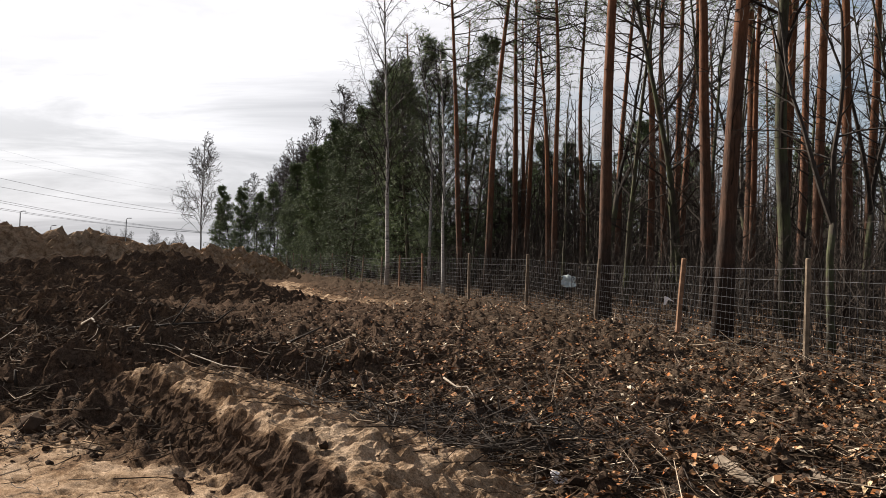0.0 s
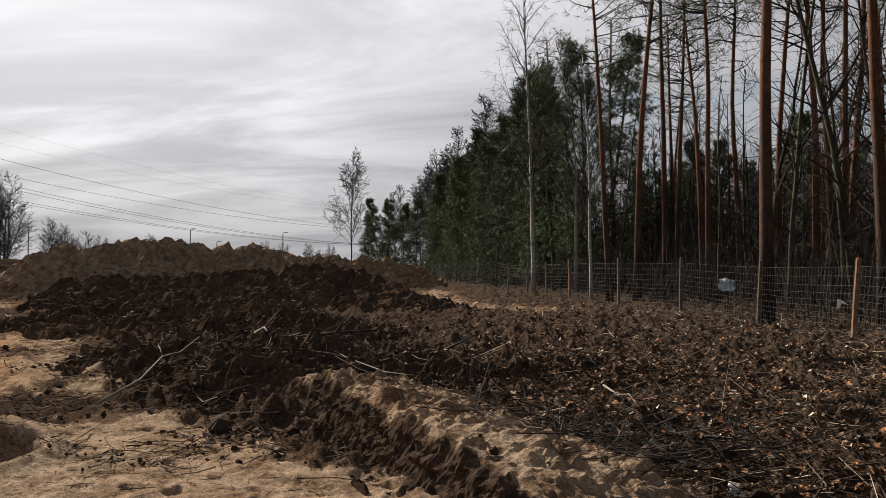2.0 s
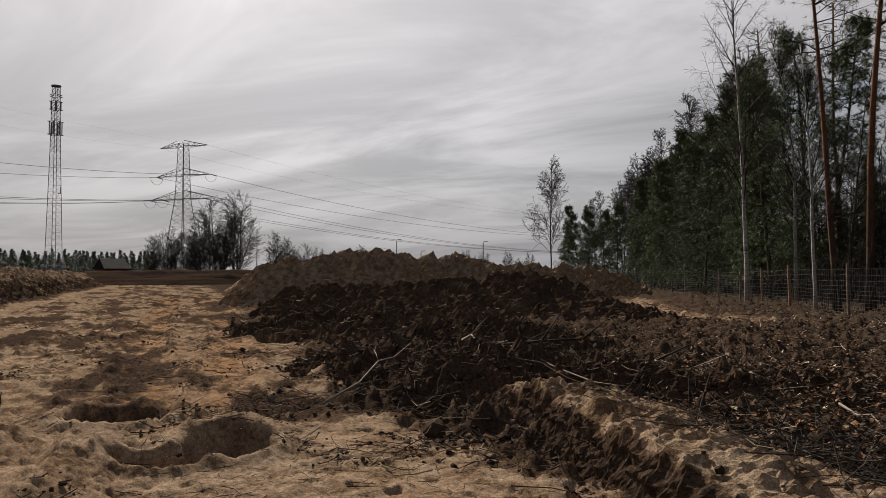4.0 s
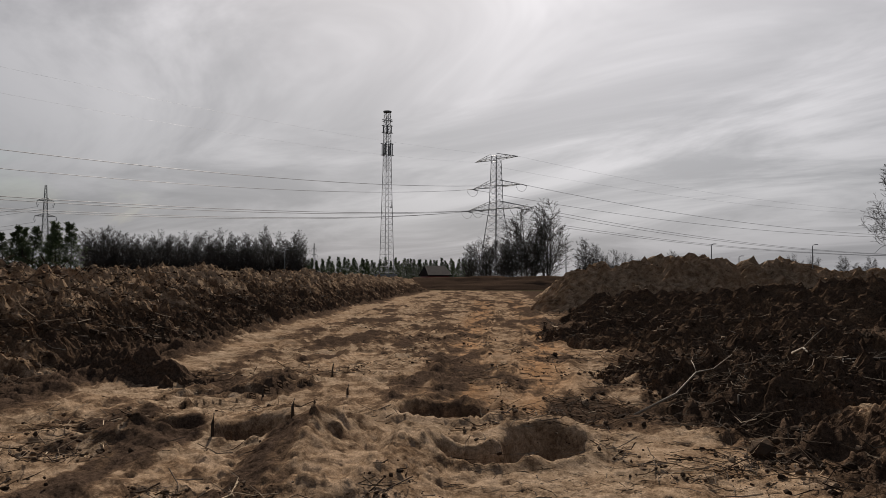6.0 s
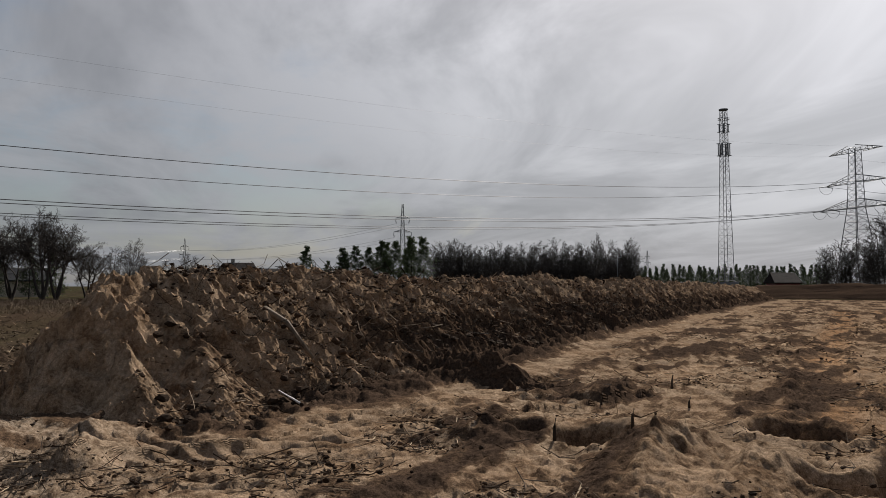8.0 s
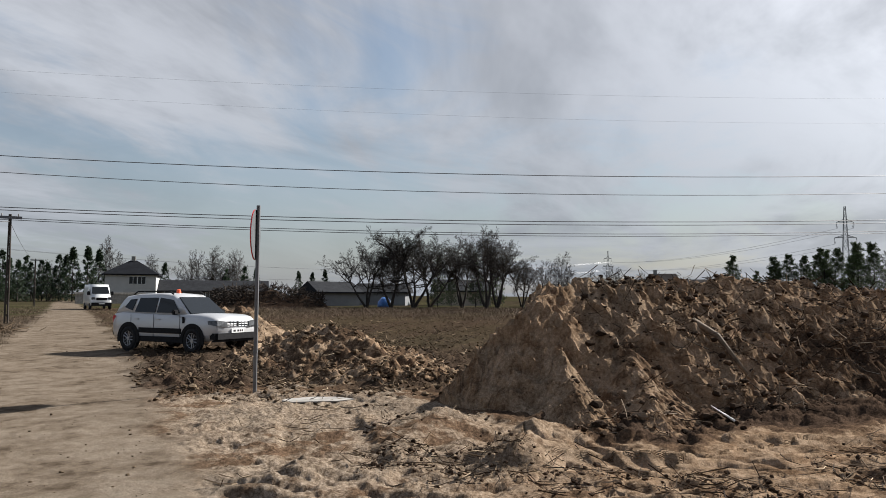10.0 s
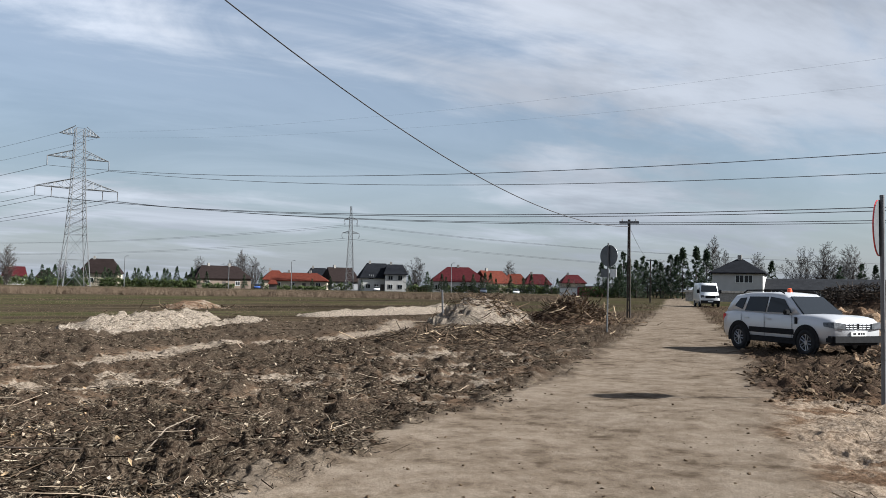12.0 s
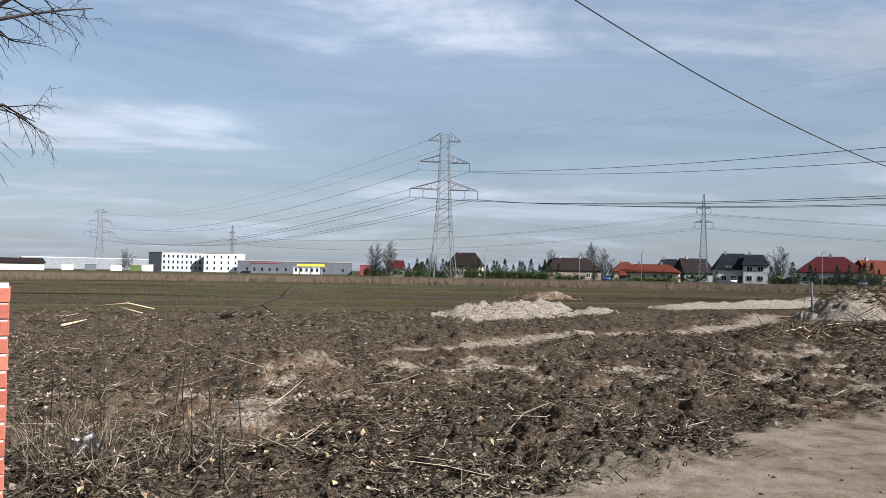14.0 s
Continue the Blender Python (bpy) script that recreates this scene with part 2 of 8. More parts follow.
def chip_build(n, bsdf):
    r = n.add("ShaderNodeNewGeometry").outputs["Random Per Island"]
    col = n.ramp(r, (0.0, (0.01, 0.008, 0.006)), (0.45, (0.04, 0.03, 0.02)), (0.75, (0.11, 0.086, 0.06)), (0.93, (0.21, 0.17, 0.125)), (1.0, (0.36, 0.3, 0.225)))
    put(n, bsdf, base_color=col, roughness=0.9, specular_ior_level=0.06)


M_CHIP = material("grey wood chips", chip_build)


def root_build(n, bsdf):
    r = n.add("ShaderNodeNewGeometry").outputs["Random Per Island"]
    put(n, bsdf, base_color=n.ramp(r, (0.0, (0.015, 0.011, 0.008)), (0.6, (0.042, 0.029, 0.019)), (0.85, (0.11, 0.08, 0.054)), (1.0, (0.34, 0.27, 0.2))), roughness=0.95, specular_ior_level=0.05)


M_ROOT = material("torn roots", root_build)


def reed_build(n, bsdf):
    r = n.add("ShaderNodeNewGeometry").outputs["Random Per Island"]
    put(n, bsdf, base_color=n.ramp(r, (0.0, (0.085, 0.062, 0.043)), (1.0, (0.135, 0.1, 0.07))), roughness=0.9, specular_ior_level=0.06)


M_REED = material("dry grass", reed_build)


def clod_build(n, bsdf):
    r = n.add("ShaderNodeNewGeometry").outputs["Random Per Island"]
    f = n.noise(30.0, 5, 0.7, where(n))
    col = n.ramp(r, (0.0, (0.02, 0.0135, 0.0095)), (0.7, (0.048, 0.032, 0.022)), (0.9, (0.085, 0.058, 0.04)), (1.0, (0.18, 0.132, 0.092)))
    col = n.mix(0.6, col, n.ramp(f, (0.3, 0.25), (0.7, 0.75)), "OVERLAY")
    put(n, bsdf, base_color=col, roughness=1.0, specular_ior_level=0.02)
    bump(n, bsdf, f, 0.8, 0.02)


M_CLOD = material("clods of soil", clod_build)


def dry_clod_build(n, bsdf):
    r = n.add("ShaderNodeNewGeometry").outputs["Random Per Island"]
    f = n.noise(30.0, 5, 0.7, where(n))
    col = n.ramp(r, (0.0, (0.04, 0.028, 0.018)), (0.6, (0.082, 0.057, 0.036)), (1.0, (0.16, 0.118, 0.08)))
    put(n, bsdf, base_color=n.mix(0.5, col, n.ramp(f, (0.3, 0.25), (0.7, 0.75)), "OVERLAY"), roughness=1.0, specular_ior_level=0.02)
    bump(n, bsdf, f, 0.8, 0.02)


M_CLODDRY = material("dry clods of soil", dry_clod_build)
M_STEEL = plain("galvanised steel", (0.12, 0.122, 0.124), 0.6, 0.4, 0.1, 2.0)
M_DARKSTEEL = plain("weathered mast steel", (0.13, 0.13, 0.135), 0.55, 0.5, 0.1, 2.0)
M_WIRE = plain("line wire", (0.10, 0.10, 0.105), 0.5, 0.6, 0.05, 1.0)
M_FENCEWIRE = plain("fence wire", (0.2, 0.2, 0.2), 0.4, 0.8, 0.1, 8.0)
M_POST = plain("weathered post wood", (0.13, 0.098, 0.07), 0.85, vary=0.25, scale=7.0, grain=0.01, object_vary=0.3)
M_POSTRED = plain("fresh stripped post wood", (0.19, 0.11, 0.068), 0.8, vary=0.2, scale=7.0, grain=0.01)
M_SIGNBACK = plain("sign back", (0.11, 0.115, 0.12), 0.5, 0.5, 0.08, 5.0)
M_SIGNWHITE = plain("sign white", (0.6, 0.6, 0.58), 0.45, 0.0, 0.06, 6.0)
M_RED = plain("sign red", (0.5, 0.03, 0.03), 0.45, 0.0, 0.1, 6.0)
M_CONCRETE = plain("concrete", (0.24, 0.225, 0.205), 0.85, vary=0.16, scale=3.0, grain=0.01)
M_BLACK = plain("dark rubber", (0.022, 0.022, 0.023), 0.7, vary=0.2, scale=9.0)
M_PLASTIC = plain("black plastic", (0.016, 0.016, 0.017), 0.72, vary=0.15, scale=9.0)
M_CARPAINT = plain("silver white car paint", (0.46, 0.46, 0.465), 0.32, 0.15, 0.01, 2.0, coat=0.6)
M_VANPAINT = plain("white van paint", (0.6, 0.6, 0.59), 0.35, 0.0, 0.03, 2.0, coat=0.4)
M_ALLOY = plain("grey wheel metal", (0.32, 0.32, 0.33), 0.4, 0.7, 0.08, 8.0)
M_LAMP = plain("head lamp glass", (0.08, 0.083, 0.088), 0.3, 0.0, 0.3, 14.0)
M_ORANGE = plain("orange plastic", (0.72, 0.10, 0.03), 0.4, 0.0, 0.05, 8.0)
M_PLATE = plain("plate white", (0.7, 0.7, 0.68), 0.5, 0.0, 0.03, 8.0)
M_BLUE = plain("blue tarpaulin", (0.045, 0.15, 0.42), 0.5, 0.0, 0.15, 2.0)
M_BAG = plain("pale plastic sheet", (0.42, 0.47, 0.45), 0.35, 0.0, 0.2, 6.0)
M_PALELEAF = plain("bleached leaf", (0.27, 0.19, 0.11), 0.7, vary=0.3, scale=2.0)
M_TAPEW = plain("white tape", (0.75, 0.70, 0.68), 0.5, 0.0, 0.1, 9.0)
M_WALLWHITE = plain("white render wall", (0.4, 0.39, 0.37), 0.85, vary=0.05, scale=0.6)
M_PALEGREY = plain("pale grey render wall", (0.3, 0.305, 0.31), 0.8, vary=0.04, scale=0.6)
M_OFFICE = plain("white office wall", (0.72, 0.72, 0.7), 0.8, vary=0.03, scale=0.6)
M_WALLBROWN = plain("brown render wall", (0.16, 0.125, 0.1), 0.85, vary=0.08, scale=0.6)
M_WALLBEIGE = plain("beige render wall", (0.36, 0.31, 0.24), 0.85, vary=0.07, scale=0.6)
M_WALLGREY = plain("grey cladding", (0.18, 0.184, 0.188), 0.7, vary=0.07, scale=0.5)
M_SLATE = plain("slate grey cladding", (0.075, 0.078, 0.085), 0.6, vary=0.08, scale=0.5)
M_WALLDARK = plain("dark boards", (0.075, 0.065, 0.058), 0.85, vary=0.15, scale=1.0)
M_WHITEROOF = plain("white sheet roof", (0.52, 0.53, 0.54), 0.5, vary=0.05, scale=0.3)
M_YELLOW = plain("yellow panel", (0.62, 0.50, 0.03), 0.45, vary=0.06, scale=0.5)
M_REDPANEL = plain("dark red panel", (0.17, 0.03, 0.03), 0.5, vary=0.1, scale=0.5)


def glass_build(n, bsdf):
    put(n, bsdf, base_color=(0.012, 0.014, 0.016, 1), roughness=0.06, specular_ior_level=0.25)


M_GLASS = material("dark window glass", glass_build)


def tiles_build(colour):
    def build(n, bsdf):
        loc = n.add("ShaderNodeTexCoord").outputs["Object"]
        wave = n.add("ShaderNodeTexWave", {"Vector": loc, "Scale": 3.0, "Distortion": 0.6, "Detail": 2.0})
        wave.bands_direction = "Z"
        w = wave.outputs[0]
        f = n.noise(1.2, 5, 0.65, loc)
        col = n.ramp(f, (0.3, tuple(c * 0.72 for c in colour)), (0.7, tuple(min(1, c * 1.25) for c in colour)))
        col = n.mix(0.25, col, w, "MULTIPLY")
        put(n, bsdf, base_color=col, roughness=0.9, specular_ior_level=0.05)
        bump(n, bsdf, w, 0.5, 0.04)
    return build


M_ROOFRED = material("red roof tiles", tiles_build((0.052, 0.0105, 0.0125)))
M_ROOFORANGE = material("orange roof tiles", tiles_build((0.088, 0.024, 0.0155)))
M_ROOFBLACK = material("anthracite roof tiles", tiles_build((0.012, 0.013, 0.016)))
M_ROOFBROWN = material("brown roof tiles", tiles_build((0.019, 0.0135, 0.0125)))
M_ROOFGREY = material("grey roofing felt", tiles_build((0.024, 0.025, 0.028)))


def brick_build(n, bsdf):
    r = n.add("ShaderNodeObjectInfo").outputs["Random"]
    f = n.noise(55.0, 4, 0.65, where(n))
    col = n.mix(r, (0.21, 0.05, 0.03, 1), (0.3, 0.09, 0.05, 1))
    col = n.mix(0.4, col, n.ramp(f, (0.3, 0.3), (0.7, 0.7)), "OVERLAY")
    put(n, bsdf, base_color=col, roughness=0.8)
    bump(n, bsdf, f, 0.5, 0.004)


M_BRICK = material("red brick", brick_build)
M_MORTAR = plain("mortar", (0.40, 0.38, 0.35), 0.9, vary=0.12, scale=12.0, grain=0.004)


# ---- mesh tools ----
class Buf:
    """Vertices and faces gathered for one mesh."""

    def __init__(self):
        self.v, self.f, self.n = [], [], 0

    def add(self, verts, faces):
        self.v.append(np.asarray(verts, float).reshape(-1, 3))
        self.f.extend([tuple(i + self.n for i in f) for f in faces])
        self.n += len(self.v[-1])

    def box(self, lo, hi):
        (a, b, c), (d, e, f) = lo, hi
        self.add([(a, b, c), (d, b, c), (d, e, c), (a, e, c), (a, b, f), (d, b, f), (d, e, f), (a, e, f)],
                 [(0, 3, 2, 1), (4, 5, 6, 7), (0, 1, 5, 4), (1, 2, 6, 5), (2, 3, 7, 6), (3, 0, 4, 7)])

    def tube(self, pts, radii, sides=5, cap=True):
        pts = [Vector(p) for p in pts]
        k = len(pts)
        vs = []
        for i, p in enumerate(pts):
            d = (pts[min(i + 1, k - 1)] - pts[max(i - 1, 0)])
            d = d.normalized() if d.length > 1e-9 else Vector((0, 0, 1))
            a = d.orthogonal().normalized() if abs(d.z) > 0.9 else d.cross(Vector((0, 0, 1))).normalized()
            b = d.cross(a)
            r = radii[i] if isinstance(radii, (list, tuple)) else radii
            for s in range(sides):
                w = 2 * math.pi * s / sides
                vs.append(p + (a * math.cos(w) + b * math.sin(w)) * r)
        fs = []
        for i in range(k - 1):
            for s in range(sides):
                q, t = i * sides + s, i * sides + (s + 1) % sides
                fs.append((q, t, t + sides, q + sides))
        if cap:
            fs.append(tuple(range(sides - 1, -1, -1)))
            fs.append(tuple(range((k - 1) * sides, k * sides)))
        self.add(vs, fs)

    def beam(self, a, b, r=0.05, sides=4):
        self.tube([a, b], r, sides)

    def mesh(self, name, material, smooth=False):
        me = bpy.data.meshes.new(name)
        v = np.concatenate(self.v) if self.v else np.zeros((0, 3))
        me.from_pydata(v, [], self.f)
        me.materials.append(material)
        if smooth:
            me.polygons.foreach_set("use_smooth", np.ones(len(me.polygons), bool))
        me.update()
        return me


def array_mesh(name, verts, faces, material, smooth=False):
    """A mesh from arrays; all faces have the same number of corners."""
    verts, faces = np.asarray(verts, np.float32), np.asarray(faces, np.int32)
    me = bpy.data.meshes.new(name)
    me.vertices.add(len(verts))
    me.vertices.foreach_set("co", verts.ravel())
    k = faces.shape[1]
    me.loops.add(faces.size)
    me.loops.foreach_set("vertex_index", faces.ravel())
    me.polygons.add(len(faces))
    me.polygons.foreach_set("loop_start", np.arange(0, faces.size, k, dtype=np.int32))
    me.polygons.foreach_set("use_smooth", np.full(len(faces), smooth))
    me.materials.append(material)
    me.update(calc_edges=True)
    return me


def thing(name, label, category, group="", kind="", at=None):
    """An empty at a thing's base, to hold its parts."""
    ob = new(name)
    ob.empty_display_size = 0.2
    if at is not None:
        ob.matrix_world = at
    return tagged(ob, label, category, group, kind)


def part(name, buf, mat, parent, label="", smooth=False):
    ob = new(name, buf.mesh(name, mat, smooth) if isinstance(buf, Buf) else buf)
    ob.parent = parent
    return tagged(ob, label)


def lone(name, me, label, category, group="", kind="", at=None):
    ob = new(name, me)
    if at is not None:
        ob.matrix_world = at
    return tagged(ob, label, category, group, kind)


# ---- noise on arrays ----
RNG = np.random.default_rng(11)
_perm = np.tile(RNG.permutation(512), 2)
_turn = _perm[_perm[np.arange(512)][:, None] + np.arange(512)[None]].ravel() * 2.399
_gx, _gy = np.cos(_turn).astype(np.float32), np.sin(_turn).astype(np.float32)


def perlin(x, y):
    x0, y0 = np.floor(x), np.floor(y)
    xf, yf = (x - x0).astype(np.float32), (y - y0).astype(np.float32)
    i, j = x0.astype(np.int32), y0.astype(np.int32)
    u, v = xf * xf * xf * (xf * (xf * 6 - 15) + 10), yf * yf * yf * (yf * (yf * 6 - 15) + 10)
    i0, i1, j0, j1 = (i & 511) << 9, ((i + 1) & 511) << 9, j & 511, (j + 1) & 511

    def g(h, dx, dy):
        return _gx[h] * dx + _gy[h] * dy
    a, b = g(i0 + j0, xf, yf), g(i1 + j0, xf - 1, yf)
    c, d = g(i0 + j1, xf, yf - 1), g(i1 + j1, xf - 1, yf - 1)
    a += u * (b - a)
    c += u * (d - c)
    return a + v * (c - a)


def fbm(x, y, scale, octaves=4, gain=0.5, billow=False):
    s, amp, tot = 0.0, 1.0, 0.0
    for k in range(octaves):
        n = perlin(x * scale + 17.3 * k, y * scale - 9.1 * k)
        s = s + amp * (np.abs(n) * 2 - 0.45 if billow else n)
        tot += amp
        amp *= gain
        scale *= 2.03
    return s / tot


def domes(x, y, scale, least):
    """Steep-sided lumps where the noise passes a threshold."""
    n = perlin(x * scale, y * scale) + 0.35 * perlin(x * scale * 2.7 + 5, y * scale * 2.7) - least
    return np.sqrt(np.maximum(n, 0))


def smooth(a, b, x):
    t = np.clip((x - a) / (b - a), 0, 1)
    return t * t * (3 - 2 * t)


def plates(x, y, scale, width, octaves=3):
    """Flats at two levels with a steep, ragged step between them."""
    return smooth(-width, width, fbm(x, y, scale, octaves, 0.6)) - 0.5


def line_dist(x, y, line):
    """Distance to a polyline, the length along it at the nearest place, and the side (left positive)."""
    best, along, side, run = np.full(x.shape, 1e9), np.zeros(x.shape), np.zeros(x.shape), 0.0
    for (ax, ay), (bx, by) in zip(line[:-1], line[1:]):
        dx, dy = bx - ax, by - ay
        L = math.hypot(dx, dy)
        t = np.clip(((x - ax) * dx + (y - ay) * dy) / (L * L), 0, 1)
        d = np.hypot(x - ax - t * dx, y - ay - t * dy)
        near = d < best
        best = np.where(near, d, best)
        along = np.where(near, run + t * L, along)
        side = np.where(near, np.sign(dx * (y - ay) - dy * (x - ax)), side)
        run += L
    return best, along, side


def inside(x, y, poly, soft=1.0):
    """1 within a polygon, 0 outside, soft at its edge."""
    ins = np.zeros(x.shape, bool)
    n = len(poly)
    for i in range(n):
        (ax, ay), (bx, by) = poly[i], poly[(i + 1) % n]
        if ay == by:
            continue
        cross = ((ay > y) != (by > y)) & (x < (bx - ax) * (y - ay) / (by - ay) + ax)
        ins ^= cross
    d, _, _ = line_dist(x, y, list(poly) + [poly[0]])
    return smooth(-soft, soft, np.where(ins, d, -d))

# ---- ground ----
ROAD = [(16, 7), (8, 2.2), (1.2, -1.9), (-4.2, -4.6), (-10.2, -8.7), (-19, -15.2), (-43.5, -34.4), (-80, -63.6), (-115, -91.8), (-150, -119)]
HEAP_FOOT = [(-75, 82), (-46, 52), (-25, 30), (-14.8, 19), (-9.7, 13.7), (-5.9, 8.8), (-4.5, 7.7), (-3.2, 7.0), (-2.3, 6.2), (-1.1, 5.4), (0, 4.6), (3, 2.4), (8, 5)]
BANK_FOOT = [(-8.6, 0.5), (-10.9, 2.7), (-12.3, 4.7), (-15.0, 7.0), (-19.4, 10.6), (-29.6, 20.4), (-53.2, 44.3), (-80, 72)]
BANK = [(-12.0, -1.15), (-13.2, -0.4), (-16.4, 2.0), (-21.9, 7.7), (-32.2, 17.7), (-55.9, 41.6), (-84, 70)]
FENCE = [(8.6, 2.0), (7.2, 7.5), (6.0, 12.6), (5.2, 16.8), (4.4, 21.6), (3.0, 26.4), (1.2, 31), (-0.8, 37), (-3.5, 46), (-8.3, 59.5), (-13, 72), (-19, 88), (-27, 110)]
SAND_AREA = HEAP_FOOT[:-1] + [(2, 0), (0, -2.5), (-5, -3.6), (-10.4, -7.0), (-14, -6.2), (-13.5, -3.6), (-11.4, -2.2)] + BANK_FOOT
TRACKS = [[(-7.4, -1.4), (-7.85, 0.5), (-8.1, 2.1), (-9.1, 4.5), (-11.5, 7.9), (-14.9, 12.7), (-19, 18.5), (-27.5, 29.7)], [(-8.4, -1.2), (-9.2, 1.4), (-9.9, 3.9), (-10.6, 6.0), (-12.7, 9.5), (-16.5, 13.8), (-24, 21.5), (-40, 37)],
          [(-7.2, 6.8), (-7.8, 7.5), (-14.6, 14.0), (-24, 24), (-38.7, 38.9)], [(-6.4, 7.4), (-7.0, 8.1), (-13.1, 15.3), (-23, 26), (-37.4, 40.2)],
          [(-2.0, -3.4), (-6.5, -1.4), (-9.6, -1.6), (-11.6, -4.6)], [(-3.4, -4.0), (-7.2, -2.6), (-10.2, -4.0), (-12.6, -7.2)], [(-5.2, 0.4), (-6.6, 0.3), (-8.2, 1.2), (-9.6, 2.6), (-12.4, 5.6)],
          [(0.5, 13.5), (-0.6, 19), (-2.2, 27), (-5.5, 38)], [(-1.1, 13.4), (-2.2, 19), (-3.8, 27), (-7.0, 38)], [(-2.2, 17.2), (-0.2, 16.0), (1.8, 15.4)]]
RUST = TRACKS[2:4]
# pits: place, half width across and along the way out from the cart way, depth
PITS = [(-4.95, 5.78, 0.43, 0.62, 0.62), (-5.0, 4.98, 0.4, 0.36, 0.3), (-7.05, 6.4, 0.6, 0.5, 0.38), (-7.5, 4.1, 0.42, 0.5, 0.42), (-8.2, 3.55, 0.4, 0.4, 0.2)]
# thrown-up ridges of sand: from, to, half width, heights at both ends
SPOIL = [((-6.5, 4.25), (-5.35, 3.3), 0.5, 0.4, 0.16), ((-5.75, 4.75), (-4.85, 3.75), 0.42, 0.28, 0.14), ((-8.0, 3.0), (-6.9, 3.05), 0.45, 0.2, 0.1), ((-8.1, 4.75), (-6.9, 4.9), 0.45, 0.16, 0.2),
         ((-5.7, 5.6), (-5.3, 6.6), 0.35, 0.1, 0.12), ((-10.2, 5.6), (-11.0, 6.6), 0.4, 0.2, 0.14), ((-0.1, -11.6), (0.6, -11.2), 0.75, 0.42, 0.38), ((-0.9, -9.0), (0.4, -8.6), 0.6, 0.16, 0.12),
         ((-9.6, -2.1), (-8.0, -2.2), 0.4, 0.16, 0.1), ((-7.6, -0.9), (-9.4, -0.9), 0.35, 0.18, 0.14), ((-6.7, -2.7), (-6.2, -2.9), 0.3, 0.12, 0.08)]


def strip_clumps(x, y):
    """Patches of dark soil smeared and trodden into the sand."""
    u, v = (y - x) * 0.707, (x + y) * 0.707                              # along and across the strip
    return smooth(-0.08, 0.2, fbm(u * 0.42 + 7, v * 1.15, 0.6, 5, 0.66))


def regions(x, y):
    """What covers the ground: bare sand, field, litter, cart way, and the marks of tracks."""
    r = np.hypot(x, y)
    wob = fbm(x, y, 0.25, 4) * 1.6
    wx, wy = x + wob, y + fbm(x + 40, y, 0.25, 4) * 1.6
    sand = inside(wx, wy, SAND_AREA, 0.7)
    lane = np.exp(-(line_dist(x + wob * 0.25, y, BANK_FOOT)[0] / 0.85) ** 2) + 0.8 * np.exp(-((x + 4.0) ** 2 + (y - 5.8) ** 2) / 3.0) + 0.6 * np.exp(-((x + 11.5) ** 2 + (y + 3.6) ** 2) / 4.0) + 1.6 * np.exp(-((x + 2.7) ** 2 + (y - 4.9) ** 2) / 3.4)
    lane = np.clip(lane, 0, 1)
    apron = smooth(2.0, -1.0, y) * smooth(14, 11, r)
    sand = sand * (0.6 + 0.42 * lane + 0.1 * apron - (1 - 0.9 * lane) * (1 - 0.5 * apron) * 0.6 * strip_clumps(x, y) + 0.22 * fbm(x, y, 1.3, 4, 0.6))
    d, _, side = line_dist(x, y, ROAD)
    wide = 1.75 + 0.5 * smooth(16, 4, r) + fbm(x, y, 0.5, 5, 0.65) * 1.3
    road = smooth(wide + 0.35, wide - 0.35, d)
    left = side > 0                                                 # beyond the cart way, the field's side
    away = (-y * 0.97 + x * 0.2)
    field = np.where(left, smooth(27, 33, away + wob * 1.5), 0.0)
    right = (~left) & (x < -13) & (y < x * -0.02 + 2)
    field = np.where(right, smooth(19, 27, r + wob) * 0.32, field)
    field = np.where(r > 95, 1.0, field)
    litter = np.where(left & (y < -2), 1 - field, 0.0)
    litter = np.where(right & (r < 30), 0.45, litter)
    df, _, fs = line_dist(x, y, FENCE)
    wood = np.where((y > 3) & (x > -40), smooth(6.0, 1.5, np.where(fs < 0, -df * 0.3, df) + wob * 1.5), 0)
    litter = np.maximum(litter, wood * 0.55)
    patch = smooth(-0.12, 0.2, fbm(x + 6, y, 0.9, 5, 0.65))
    pale = 1.1 * np.exp(-((x - 0.55) ** 2 / 2.6 + (y + 9.6) ** 2 / 4.5)) * (0.3 + 0.7 * patch) + 0.95 * np.exp(-(line_dist(x + wob * 0.4, y, [(-2.4, -15.9), (-4.6, -17.6), (-6.2, -19.5), (-10.2, -20.7), (-15, -25), (-19, -30)])[0] / 0.75) ** 2)
    pale = pale + 0.95 * patch * np.exp(-(line_dist(x, y, [(-2.5, -13.2), (-5.2, -12.2), (-7.5, -10.6), (-9.2, -13.6), (-13, -15.5)])[0] / 2.0) ** 2)
    litter = litter * (1 - np.clip(pale * 1.25, 0, 1) * 0.92)
    sand = np.maximum(sand, np.clip(pale * 1.25, 0, 1) * 0.9)
    # the opened strip between dark soil and wood, trodden pale
    clear = np.exp(-(line_dist(x, y, [(-1.5, 27.5), (-4.5, 30), (-7, 36), (-9, 46)])[0] / 1.5) ** 2)
    sand = np.maximum(sand, clear * 0.5)
    track, lug = np.zeros(x.shape), np.zeros(x.shape)
    worn = smooth(-0.25, 0.02, fbm(x + 8, y, 0.7, 3)) * smooth(4.0, 5.5, r) * (1 - road)
    for line in TRACKS:
        td, ta, ts = line_dist(x, y, line)
        m = smooth(0.55, 0.42, td) * worn
        track = np.maximum(track, m)
        lug = np.where(m > 0, (ta + td * ts * 0.35) * 2 * math.pi / 0.28, lug)
    return sand, field, litter, road, track, lug


